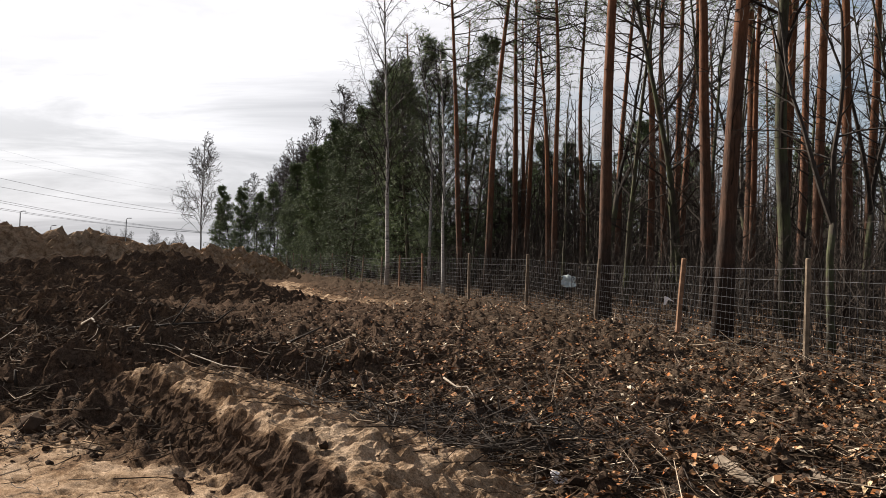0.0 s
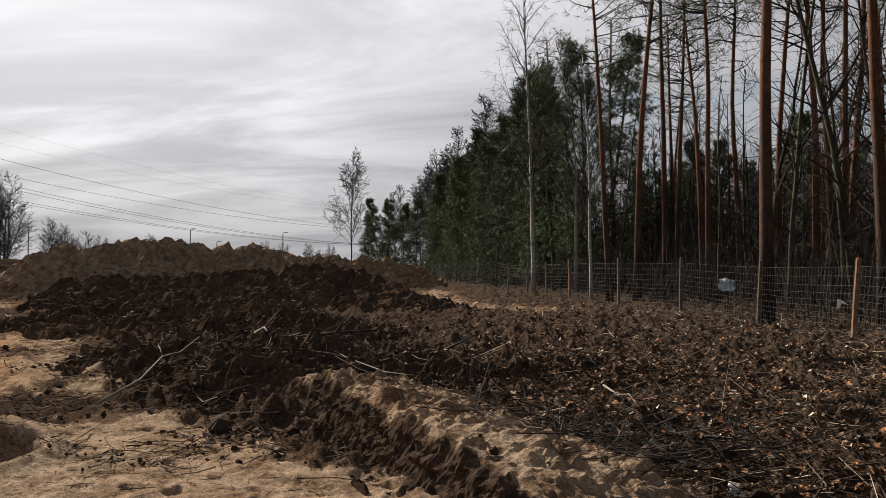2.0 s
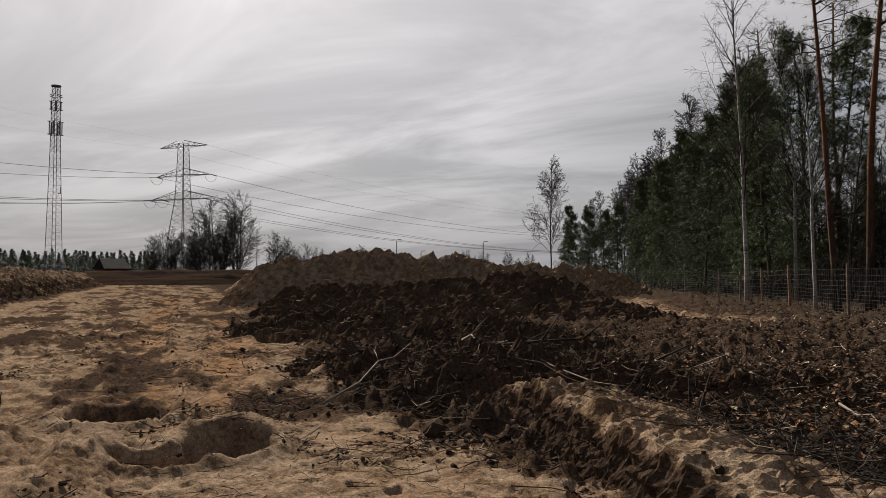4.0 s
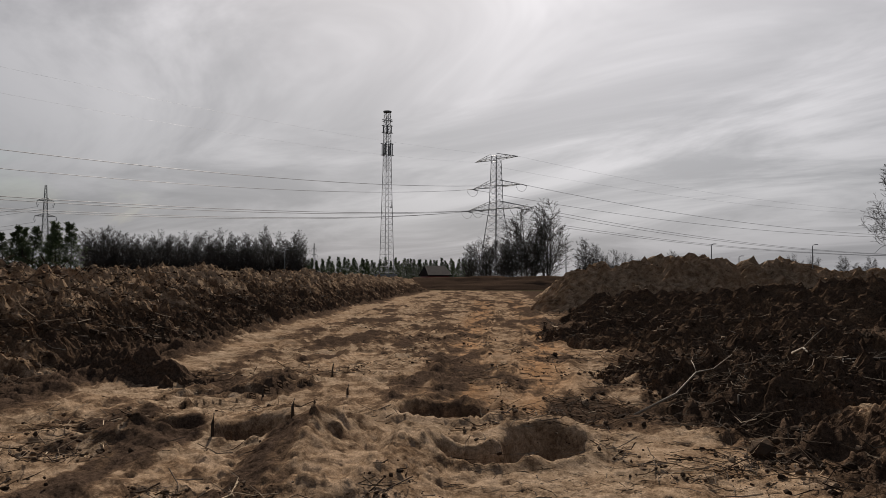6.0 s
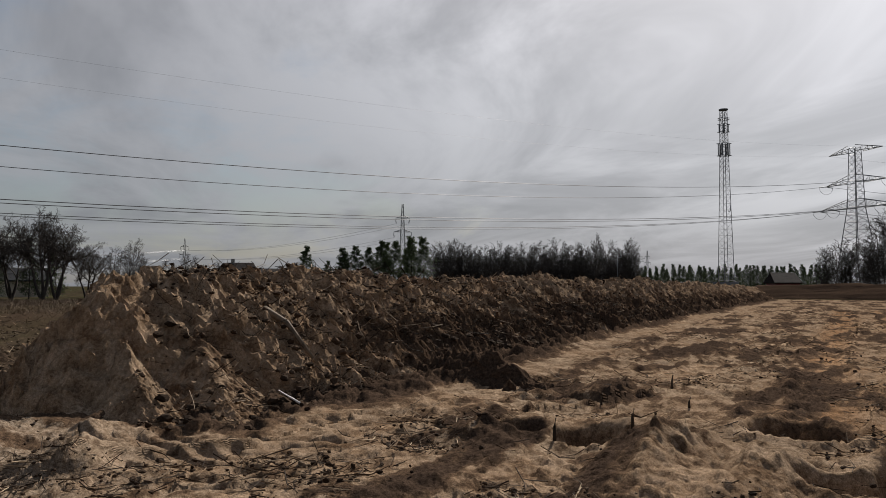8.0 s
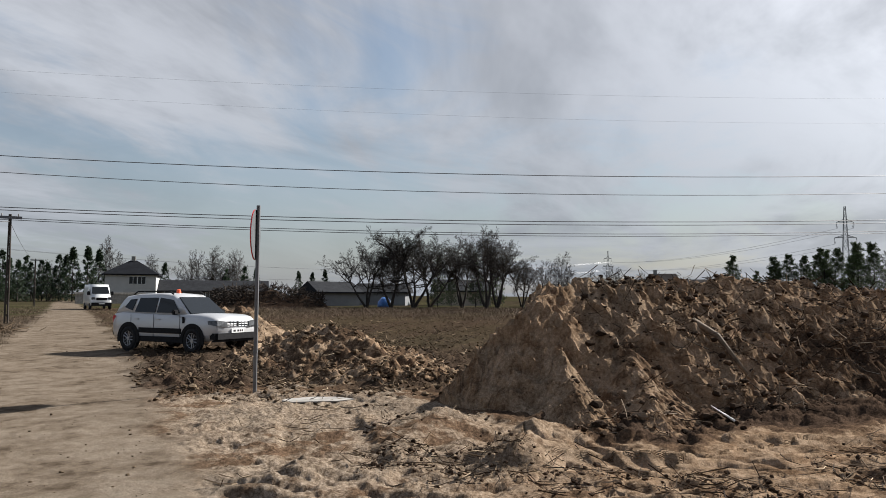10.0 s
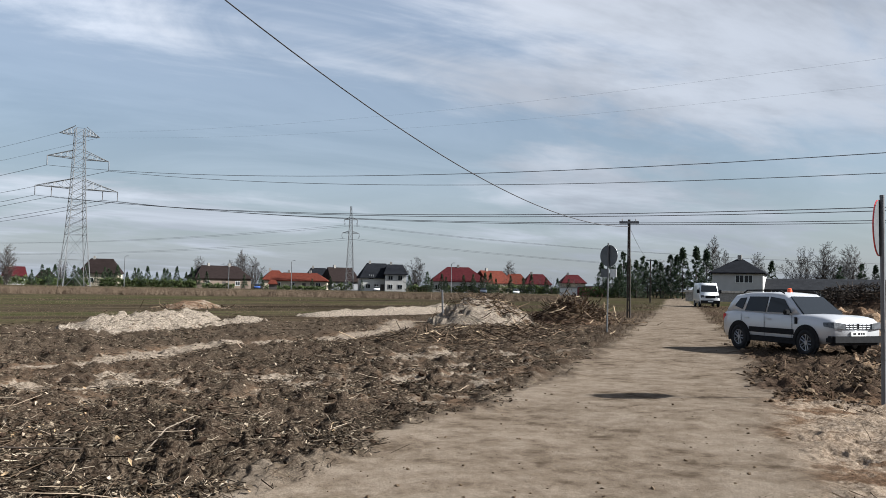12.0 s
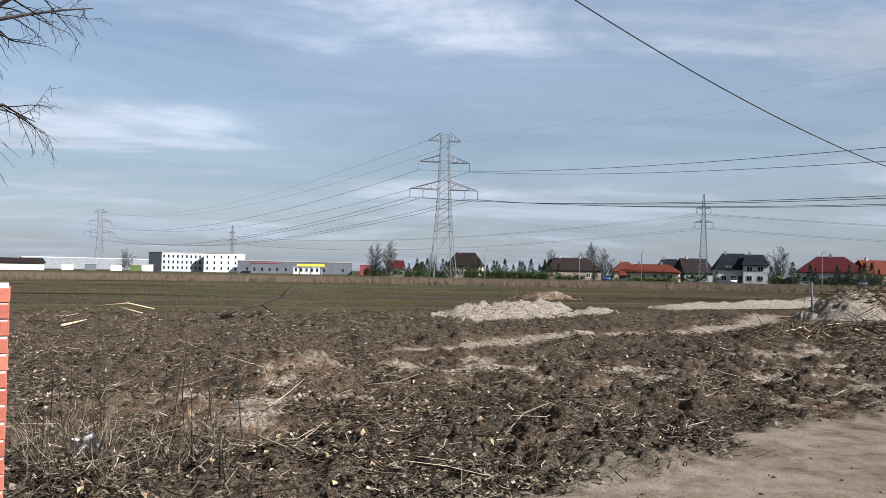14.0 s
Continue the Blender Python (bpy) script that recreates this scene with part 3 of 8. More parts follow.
def rust(x, y):
    """Iron-red sand along the twin wheel lines."""
    return np.max([np.exp(-((line_dist(x, y, line)[0] + 0.5 * fbm(x, y, 0.8, 3)) / 0.55) ** 2) for line in RUST], axis=0)


def height(x, y, cover=None):
    r = np.hypot(x, y)
    near = np.nonzero(r < 130)
    out = fbm(x, y, 0.13, 3) * 0.16 * smooth(3, 12, r) * smooth(160, 60, r)
    if len(near[0]) == 0:
        return out
    cover = regions(x[near], y[near]) if cover is None else [c[near] for c in cover]
    sand, field, litter, road, track, lug = cover
    x, y, r = x[near], y[near], r[near]
    rough = (1 - road) * (1 - 0.8 * field)
    wild = np.clip(1 - sand * 1.15, 0, 1) * (1 - field) * (1 - road) * smooth(120, 40, r)
    z = rough * (fbm(x, y, 0.9, 4, 0.55) * 0.085 + fbm(x, y, 5.0, 2, 0.5) * 0.028)
    wood = np.where(y > 4, 1.0, 0.58) * (1 - 0.62 * inside(x, y, SAND_AREA, 0.5))
    z = z + wild * wood * (fbm(x, y, 1.3, 3, 0.55, True) * 0.2 + domes(x, y, 2.1, 0.12) * 0.27 + domes(x + 7, y, 4.7, 0.08) * 0.17 + domes(x - 3, y, 10.5, 0.02) * 0.075 + fbm(x, y, 21.0, 2, 0.6) * 0.03)
    # sand: trodden patches, footprints, crumbs
    loose = np.clip(sand * 1.2, 0, 1) * (1 - road) * smooth(120, 40, r) * (1 - field) * (0.25 + 0.75 * smooth(0.4, 1.0, line_dist(x, y, BANK_FOOT)[0] + 0.25))
    calm = np.exp(-((x + 2.7) ** 2 + (y - 5.0) ** 2) / 3.5) + np.exp(-((x + 4.0) ** 2 + (y - 6.6) ** 2) / 2.0)
    loose = loose * (1 - 0.8 * track)
    torn = (1 - 0.8 * np.clip(calm, 0, 1)) * (0.35 + 0.65 * smooth(-0.1, 0.18, fbm(x + 14, y, 0.8, 4, 0.6)))
    z = z + loose * (torn * (plates(x, y, 0.9, 0.05, 4) * 0.05 + plates(x + 5, y, 2.6, 0.035) * 0.034 + plates(x, y + 5, 6.5, 0.04, 3) * 0.03 + plates(x + 2, y, 14.0, 0.06, 2) * 0.014 + domes(x, y, 4.6, 0.36) * 0.05 + domes(x, y + 8, 10.0, 0.24) * 0.03) - np.maximum(fbm(x - 4, y, 4.6, 2) - 0.2, 0) * 0.22 + fbm(x, y, 17.0, 2, 0.6) * 0.02)
    far_strip = smooth(12, 22, r) * smooth(80, 50, r)
    z = z + loose * far_strip * fbm(x * 0.9, y * 0.9, 0.7, 5, 0.6, True) * 0.3
    z = z + litter * (1 - field) * (1 - road) * np.where(y < 0, 1, 0) * (fbm(x + 2, y, 0.55, 3, 0.6) * 0.3 + fbm(x + 2, y, 2.6, 3, 0.62, True) * 0.06)
    z = z + road * (fbm(x, y, 0.5, 3) * 0.05 + fbm(x, y, 9.0, 2) * 0.008)
    z = z + track * (np.tanh(2 * np.sin(lug)) * 0.03 - 0.05)
    for line in TRACKS[:4]:
        z = z + np.exp(-((line_dist(x, y, line)[0] - 0.47) / 0.1) ** 2) * 0.06 * (1 - road) * torn
    for px, py, across, along, dep in PITS:
        q = np.nonzero(np.hypot(x - px, y - py) < 2.0)
        if len(q[0]):
            dx, dy = x[q] - px, y[q] - py
            ln = math.hypot(px, py)
            f, w = (dx * px + dy * py) / ln, (dy * px - dx * py) / ln
            d = np.hypot(f / along, w / across) * (1 + 0.22 * fbm(x[q], y[q], 2.2, 3))
            z[q] = z[q] * smooth(0.5, 1.2, d) - dep * smooth(1.0, 0.68, d) * (1 + 0.25 * fbm(x[q], y[q], 4.0, 3)) + 0.06 * np.exp(-((d - 1.18) / 0.2) ** 2)
    for a, b, w, ha, hb in SPOIL:
        q = np.nonzero(np.hypot(x - a[0], y - a[1]) < 3.0)
        if len(q[0]):
            d, run, _ = line_dist(x[q], y[q], [a, b])
            f = run / math.hypot(b[0] - a[0], b[1] - a[1])
            d = d / w * (1 + 0.7 * fbm(x[q] + a[0], y[q], 1.5, 4, 0.6))
            z[q] = z[q] + (ha + (hb - ha) * f) * np.maximum(1 - d / 1.3, 0) ** 1.1 * (1 + 0.5 * fbm(x[q], y[q], 2.8, 4, 0.6))
    out[near] += z
    return out


def mask_mesh(me, x, y, extra_sand=None, ash=0.0, cover=None):
    names = ("sand", "field", "litter", "road", "track", "lug")
    if extra_sand is not None:
        cover = [extra_sand] + [np.zeros(x.shape)] * 5
    for key, val in zip(names, cover):
        me.attributes.new(key, "FLOAT", "POINT").data.foreach_set("value", val.ravel().astype(np.float32))
    pale = np.full(x.shape, ash) if extra_sand is not None else smooth(0.5, -2.5, y) * 0.6 + smooth(-5.5, -8, y) * 0.25
    iron = np.zeros(x.shape) if extra_sand is not None else rust(x, y)
    for key, val in (("ash", pale), ("rust", iron)):
        me.attributes.new(key, "FLOAT", "POINT").data.foreach_set("value", val.ravel().astype(np.float32))


SURFACES = []                                                  # points of the ground's upper surface


def make_ground():
    seen = np.arange(-37.0, 208.0, 0.155)
    rest = np.arange(208.0, 323.0, 0.8)
    az = np.radians(np.concatenate([seen, rest]))
    radii = [0.02, 0.08, 0.15, 0.22, 0.3]
    while radii[-1] < 2.4:
        radii.append(radii[-1] * 1.06)
    while radii[-1] < 4500:
        q = radii[-1]
        radii.append(q * (1.0052 if q < 9 else 1.0062 if q < 24 else 1.012 if q < 60 else 1.03 if q < 400 else 1.18))
    r = np.array(radii)
    R, A = np.meshgrid(r, az, indexing="ij")
    x, y = -np.sin(A) * R, np.cos(A) * R
    cover = regions(x, y)
    z = height(x, y, cover) * smooth(0.0, 0.7, R)
    nr, na = x.shape
    i, j = np.meshgrid(np.arange(nr - 1), np.arange(na), indexing="ij")
    a, b = i * na + j, i * na + (j + 1) % na
    faces = np.stack([a, b, b + na, a + na], -1).reshape(-1, 4)[:, ::-1]
    near = R < 62
    SURFACES.append(np.stack([x[near], y[near], z[near]], -1))
    me = array_mesh("ground", np.stack([x, y, z], -1).reshape(-1, 3), faces[:, ::-1], M_GROUND, True)
    mask_mesh(me, x.ravel(), y.ravel(), cover=cover)
    lone("ground", me, "uneven sandy and dark earth with field and cart way", "ground", kind="structure")


make_ground()


# ---- banks and heaps of earth ----
def heap(name, axis, widths, heights, label, category, sand=0.3, step=0.12, cross=40, rough=1.0, power=1.15, crest=0.0, sandy=None, group="", seed=0, ash=0.0):
    """A bank of tipped earth along a line: half widths and heights at the line's corners; round ends."""
    pts = [Vector((*p, 0)) for p in axis]
    seg = [(b - a).length for a, b in zip(pts[:-1], pts[1:])]
    total = sum(seg)
    cum = np.concatenate([[0], np.cumsum(seg)])
    w_end0, w_end1 = widths[0], widths[-1]
    s = [-w_end0]
    while s[-1] < total + w_end1:
        q = pts[0].lerp(pts[-1], min(1, max(0, s[-1] / max(total, 0.01))))
        s.append(s[-1] + step * max(1.0, q.length / 16))
    s = np.array(s)
    t = np.linspace(-1, 1, cross)
    t = np.sign(t) * np.abs(t) ** 0.95
    S, T = np.meshgrid(s, t, indexing="ij")
    sc = np.clip(S, 0, total)
    ax = np.interp(sc, cum, [p.x for p in pts])
    ay = np.interp(sc, cum, [p.y for p in pts])
    ax2, ay2 = np.interp(np.clip(sc + 0.6, 0, total), cum, [p.x for p in pts]), np.interp(np.clip(sc + 0.6, 0, total), cum, [p.y for p in pts])
    ax1, ay1 = np.interp(np.clip(sc - 0.6, 0, total), cum, [p.x for p in pts]), np.interp(np.clip(sc - 0.6, 0, total), cum, [p.y for p in pts])
    dx, dy = ax2 - ax1, ay2 - ay1
    ln = np.hypot(dx, dy) + 1e-9
    dx, dy = dx / ln, dy / ln
    W, H = np.interp(sc, cum, widths), np.interp(sc, cum, heights)
    over = np.where(S < 0, -S / w_end0, np.where(S > total, (S - total) / w_end1, 0))
    over_m = np.where(S < 0, S, np.where(S > total, S - total, 0))
    squeeze = np.sqrt(np.clip(1 - over ** 2, 0, 1))
    x = ax + dx * over_m - dy * T * W * squeeze
    y = ay + dy * over_m + dx * T * W * squeeze
    rr = np.clip(np.sqrt((T * squeeze) ** 2 + over ** 2), 0, 1)
    n1 = fbm(x + seed * 13, y - seed * 7, 0.35, 4, 0.55)
    shift = np.clip(rr * (1 + 0.35 * n1), 0, 1)
    prof = (1 - shift ** power) ** 1.08
    prof = np.where(shift < 0.18, prof * 1.0, prof)
    z = H * prof * (1 + 0.42 * fbm(x - seed, y + seed * 3, 0.28, 4) + 0.2 * fbm(x - seed, y + seed * 3, 0.8, 3) * rough)
    body = smooth(1.0, 0.93, rr)
    # slides of loose earth run down the slope; clods and roots break it up
    run = fbm(S * 2.2 + seed, T * 0.9, 1.0, 4, 0.6)
    z = z + body * rough * (fbm(x, y, 0.9, 4, 0.55, True) * 0.20 + fbm(x, y, 2.6, 3, 0.6, True) * 0.1 + domes(x + seed, y + z, 2.6, 0.12) * 0.2 + domes(x, y + z + seed, 6.0, 0.08) * 0.12 + domes(x + z, y, 13.0, 0.05) * 0.05 + run * 0.2)
    # side-ways push, so that slopes break and overhang a little
    push = body * rough * 0.16
    px = fbm(x + z * 2 + 31, y + z, 1.7, 3, 0.6) * push
    py = fbm(x - z + 77, y + z * 2, 1.7, 3, 0.6) * push
    z = z + body * rough * np.random.default_rng(seed + 50).normal(0, 1, z.shape) * 0.06 * step * np.clip(np.hypot(x, y) / 16, 1, 2.5)
    base = height(x, y)
    z = np.where(rr >= 0.995, base - 0.25, base * 0.6 + z - 0.05)
    ns, nt = x.shape
    i, j = np.meshgrid(np.arange(ns - 1), np.arange(nt - 1), indexing="ij")
    a = i * nt + j
    faces = np.stack([a, a + nt, a + nt + 1, a + 1], -1).reshape(-1, 4)
    SURFACES.append(np.stack([x + px, y + py, z], -1).reshape(-1, 3))
    me = array_mesh(name, np.stack([x + px, y + py, z], -1).reshape(-1, 3), faces, M_GROUND, rough < 0.3 or seed >= 13)
    amount = np.full(x.shape, sand) + fbm(x + seed, y, 0.3, 4) * 0.32
    if sandy is not None:
        amount = sandy(x, y, z / np.maximum(H, 0.1), S, amount)
    mask_mesh(me, x.ravel(), y.ravel(), amount.ravel(), ash)
    return lone(name, me, label, category, group)


def bank_sand(x, y, zr, s, amount):
    top = smooth(0.75, 1.0, zr) * 0.5
    nose = 0.08 * smooth(5.5, 3.0, s)
    streak = smooth(0.0, 0.25, fbm(s * 1.3 + zr * 2, zr * 0.7, 1.0, 5, 0.6)) * 0.55
    low = smooth(0.8, 0.3, zr) * smooth(2.5, 6, s) * 0.42
    return amount + 0.06 - 0.08 * smooth(6, 14, s) + top + nose + streak - low


heap("spoil_bank", BANK, [1.5, 2.7, 3.4, 3.3, 3.2, 3.0, 3.0], [1.55, 1.9, 1.8, 1.82, 1.85, 1.75, 1.4], "long bank of dark spoil and roots beside the stripped sand", "earth bank", 0.52, 0.07, 110, 1.0, 1.2, sandy=bank_sand, group="earth heaps", seed=3)
heap("sand_spur", [tuple(P(95.0, 12.6).xy), tuple(P(94.1, 11.6).xy), tuple(P(92.6, 10.2).xy), tuple(P(91.2, 9.5).xy)], [0.9, 0.8, 0.55, 0.3], [1.2, 0.95, 0.42, 0.1], "sharp spur of pale sand at the end of the bank", "sand heap", 0.68, 0.03, 70, 0.36, 0.95, group="earth heaps", seed=8)
heap("sand_fan", [tuple(P(89.5, 12.2).xy), tuple(P(88.0, 10.9).xy), tuple(P(86.6, 9.7).xy)], [1.0, 0.9, 0.5], [1.1, 0.5, 0.12], "pale sand slipped down the end of the bank", "sand heap", 0.5, 0.03, 60, 0.35, 1.0, group="earth heaps", seed=9)
heap("soil_lobe", [(-13.6, 4.6), (-12.6, 5.0), (-11.7, 5.2)], [0.7, 0.75, 0.5], [0.45, 0.4, 0.2], "dark lobe of soil and roots slipped onto the sand", "earth heap", 0.02, 0.035, 60, 0.9, 0.9, group="earth heaps", seed=31)


def ridge_sand(x, y, zr, s, amount):
    return amount + 0.2 + smooth(0.0, 0.25, fbm(x, y, 0.22, 3)) * 0.4 + smooth(20, 28, s) * 0.35 + smooth(8, 2, s) * 0.2 - smooth(0.4, 0.15, zr) * 0.3


heap("soil_ridge", [(-24.5, 31.5), (-21.5, 34.5), (-19, 38.5), (-16.5, 44), (-14.6, 50), (-12.8, 56)], [2.6, 3.4, 3.2, 3.2, 3.2, 2.8], [2.1, 2.9, 2.4, 2.1, 1.9, 1.75], "tipped ridge of sand and dark soil with loose clods", "earth heap", 0.62, 0.11, 80, 1.7, 1.1, sandy=ridge_sand, group="earth heaps", seed=5)
heap("humus_mound", [(-16.5, 24.0), (-12.0, 26.5), (-8.4, 27.5), (-6.2, 26.6)], [2.6, 3.4, 3.2, 2.4], [1.0, 1.4, 1.35, 0.7], "broad heap of black humus soil laced with roots", "earth heap", 0.17, 0.08, 80, 1.2, 1.0, group="earth heaps", seed=6)
heap("churned_mound", [(-12.6, 17.6), (-9.6, 17.0), (-6.8, 16.4), (-4.8, 14.6)], [2.2, 3.0, 2.8, 2.0], [0.55, 0.72, 0.62, 0.4], "low spread of churned black soil and branches", "earth heap", 0.16, 0.07, 80, 1.3, 1.0, group="earth heaps", seed=7)
heap("churned_mound", [(-6.6, 11.2), (-4.6, 10.8), (-2.6, 10.6), (0.2, 11.4)], [1.6, 2.0, 1.9, 1.6], [0.3, 0.42, 0.38, 0.22], "low spread of churned black soil and branches", "earth heap", 0.18, 0.05, 80, 1.2, 1.0, group="earth heaps", seed=9)
heap("soil_hump", [(-20.5, 27.6), (-18.2, 27.8)], [1.4, 1.5], [0.95, 0.9], "steep hump of black soil at the edge of the strip", "earth heap", 0.05, 0.08, 50, 1.1, 0.9, group="earth heaps", seed=10)


def dug_ridge():
    """A low ridge of sand: a dug dark face towards the sand, a pitted top that slopes off gently behind."""
    axis = np.array([(-3.5, 9.0), (-2.9, 8.2), (-2.3, 7.45), (-1.75, 6.8), (-1.2, 6.1), (-0.65, 5.45), (-0.15, 4.85), (0.2, 4.4)])
    tall = np.array([0.1, 0.4, 0.5, 0.5, 0.46, 0.4, 0.3, 0.0])
    cum = np.concatenate([[0], np.cumsum(np.hypot(*np.diff(axis, axis=0).T))])
    s, t = np.meshgrid(np.linspace(0, cum[-1], 230), np.concatenate([np.linspace(-0.75, 0.1, 46), np.linspace(0.12, 2.0, 60)]), indexing="ij")
    way = (axis[-1] - axis[0]) / np.hypot(*(axis[-1] - axis[0]))
    nx, ny = -way[1], way[0]
    ax, ay = np.interp(s, cum, axis[:, 0]), np.interp(s, cum, axis[:, 1])
    x, y = ax + nx * t, ay + ny * t
    H = np.interp(s, cum, tall)
    edge = t + 0.16 * fbm(s * 1.2, t * 0.2 + 3, 1.0, 4, 0.6)                    # the face is gnawed in and out
    face = smooth(-0.5, -0.12, edge)
    back = 1 - smooth(0.15, 1.75, t + 0.3 * fbm(x, y, 0.8, 3)) * 0.92
    z = H * np.where(t < 0, face, 1.0) * back
    sandy = smooth(-0.28, -0.1, edge) * smooth(1.75, 1.1, t + 0.6 * fbm(x + 3, y, 1.2, 4, 0.6)) * smooth(0.0, 0.5, s) * smooth(cum[-1], cum[-1] - 0.5, s)
    z = z + sandy * (-np.maximum(fbm(x, y, 5.5, 2) - 0.13, 0) * 0.34 + fbm(x, y, 16.0, 3, 0.6) * 0.025) + (1 - sandy) * (domes(x, y, 3.4, 0.1) * 0.16 + domes(x, y + 4, 8.0, 0.05) * 0.08 + fbm(x, y, 9.0, 3, 0.66, True) * 0.04)
    z = z + (1 - sandy * 0.8) * np.random.default_rng(13).normal(0, 0.003, z.shape)
    push = face * (1 - face) * 1.2 * fbm(x * 1.2 + z * 3, y + z * 2, 2.4, 4, 0.65)
    x, y = x + nx * push * 0.5, y + ny * push * 0.5
    rim = (t <= -0.749) | (t >= 1.999) | (s <= 0) | (s >= cum[-1])
    base = height(x, y)
    z = np.where(rim, base - 0.3, np.maximum(base * 0.5, -0.06) + z - 0.04)
    ns, nt = x.shape
    i, j = np.meshgrid(np.arange(ns - 1), np.arange(nt - 1), indexing="ij")
    a = i * nt + j
    faces = np.stack([a, a + nt, a + nt + 1, a + 1], -1).reshape(-1, 4)
    v = np.stack([x, y, z], -1).reshape(-1, 3)
    SURFACES.append(v)
    me = array_mesh("sand_ridge", v, faces, M_GROUND, False)
    mask_mesh(me, x.ravel(), y.ravel(), (0.12 + 0.85 * sandy).ravel(), 0.0)
    lone("sand_ridge", me, "low ridge of wind-pitted pale sand above a dug dark edge", "sand ridge", "earth heaps")


dug_ridge()
heap("churned_edge", [(-5.3, 9.9), (-4.2, 9.0), (-3.2, 9.3)], [0.9, 1.1, 0.9], [0.25, 0.4, 0.3], "churned dark soil edge beside the sand", "earth heap", 0.1, 0.04, 60, 1.0, 1.0, group="earth heaps", seed=12)

# beside the cart way
heap("field_soil_bank", [(-15.2, -4.6), (-17.2, -6.4), (-18.6, -7.9)], [1.9, 2.1, 1.7], [0.6, 0.78, 0.6], "bank of dry brown topsoil clods beside the cart way", "earth bank", 0.5, 0.07, 70, 1.1, 1.0, group="earth heaps", seed=13)
heap("field_soil_bank", [(-23.5, -11.5), (-28.5, -15.5), (-33, -19.5)], [1.8, 2.2, 1.6], [0.9, 1.1, 0.7], "bank of dry brown topsoil behind the parked car", "earth bank", 0.45, 0.1, 60, 1.0, 1.0, group="earth heaps", seed=14)
heap("pale_mound", [(-5.2, -26.4), (-7.2, -27.6), (-9.2, -28.6)], [1.5, 1.8, 1.3], [0.5, 0.66, 0.55], "pile of pale grey sand at the field's edge", "sand heap", 0.75, 0.09, 50, 0.7, 1.0, group="earth heaps", seed=15, ash=1.0)
heap("pale_mound", [(-10.9, -29.8), (-11.6, -30.2)], [0.9, 0.9], [0.34, 0.3], "small pale sand pile at the field's edge", "sand heap", 0.75, 0.09, 40, 0.6, 1.0, group="earth heaps", seed=16, ash=1.0)
heap("brush_mound", [(-20.2, -27.0), (-22.4, -27.6)], [2.1, 2.0], [1.25, 1.1], "grey heap of chopped brush and sand", "brush heap", 0.6, 0.1, 60, 1.0, 0.9, group="earth heaps", seed=17, ash=1.0)
heap("brush_mound", [(-24.6, -25.8), (-26.4, -26.0)], [1.9, 1.7], [1.1, 0.8], "brown heap of chopped brush and roots", "brush heap", 0.25, 0.1, 60, 1.0, 0.9, group="earth heaps", seed=18)
heap("dug_bank", [(-17.5, -36.5), (-22.5, -38), (-28, -41), (-38, -55)], [1.3, 1.4, 1.4, 1.2], [0.3, 0.42, 0.42, 0.25], "dug earth bank with a pale sandy rim", "earth bank", 0.85, 0.16, 40, 0.6, 1.0, group="earth heaps", seed=19, ash=1.0)
heap("straw_mound", [(-14, -48), (-15.5, -48.6)], [1.4, 1.4], [0.5, 0.5], "heap of old straw on the field", "straw heap", 0.5, 0.15, 36, 0.6, 1.0, group="earth heaps", seed=20, ash=0.9)
# far
heap("far_bank", [tuple(P(50, 108).xy), tuple(P(42, 104).xy), tuple(P(34, 108).xy), tuple(P(28, 120).xy)], [5, 5, 5, 4], [1.7, 1.9, 1.8, 1.4], "dark earth bank across the end of the strip", "earth bank", 0.02, 0.25, 30, 1.0, 1.0, group="earth heaps", seed=21)
heap("far_spoil_hill", [tuple(P(25.4, 175).xy), tuple(P(22.6, 175).xy), tuple(P(20.6, 180).xy)], [7, 9, 6], [5.6, 5.2, 2.5], "flat-topped grey spoil hill far off", "earth heap", 0.24, 0.5, 30, 1.0, 0.9, group="earth heaps", seed=22)
heap("rubble_heap", [tuple(P(39.6, 62).xy), tuple(P(38.6, 64).xy)], [1.7, 1.7], [1.35, 1.2], "pointed heap of pale sand at the strip's end", "sand heap", 0.55, 0.16, 30, 0.9, 0.9, group="earth heaps", seed=23)

# ---- trees ----
def wander(rng, d, amount):
    return (d + Vector(rng.normal(0, amount, 3))).normalized()


THINNEST = [0.006]


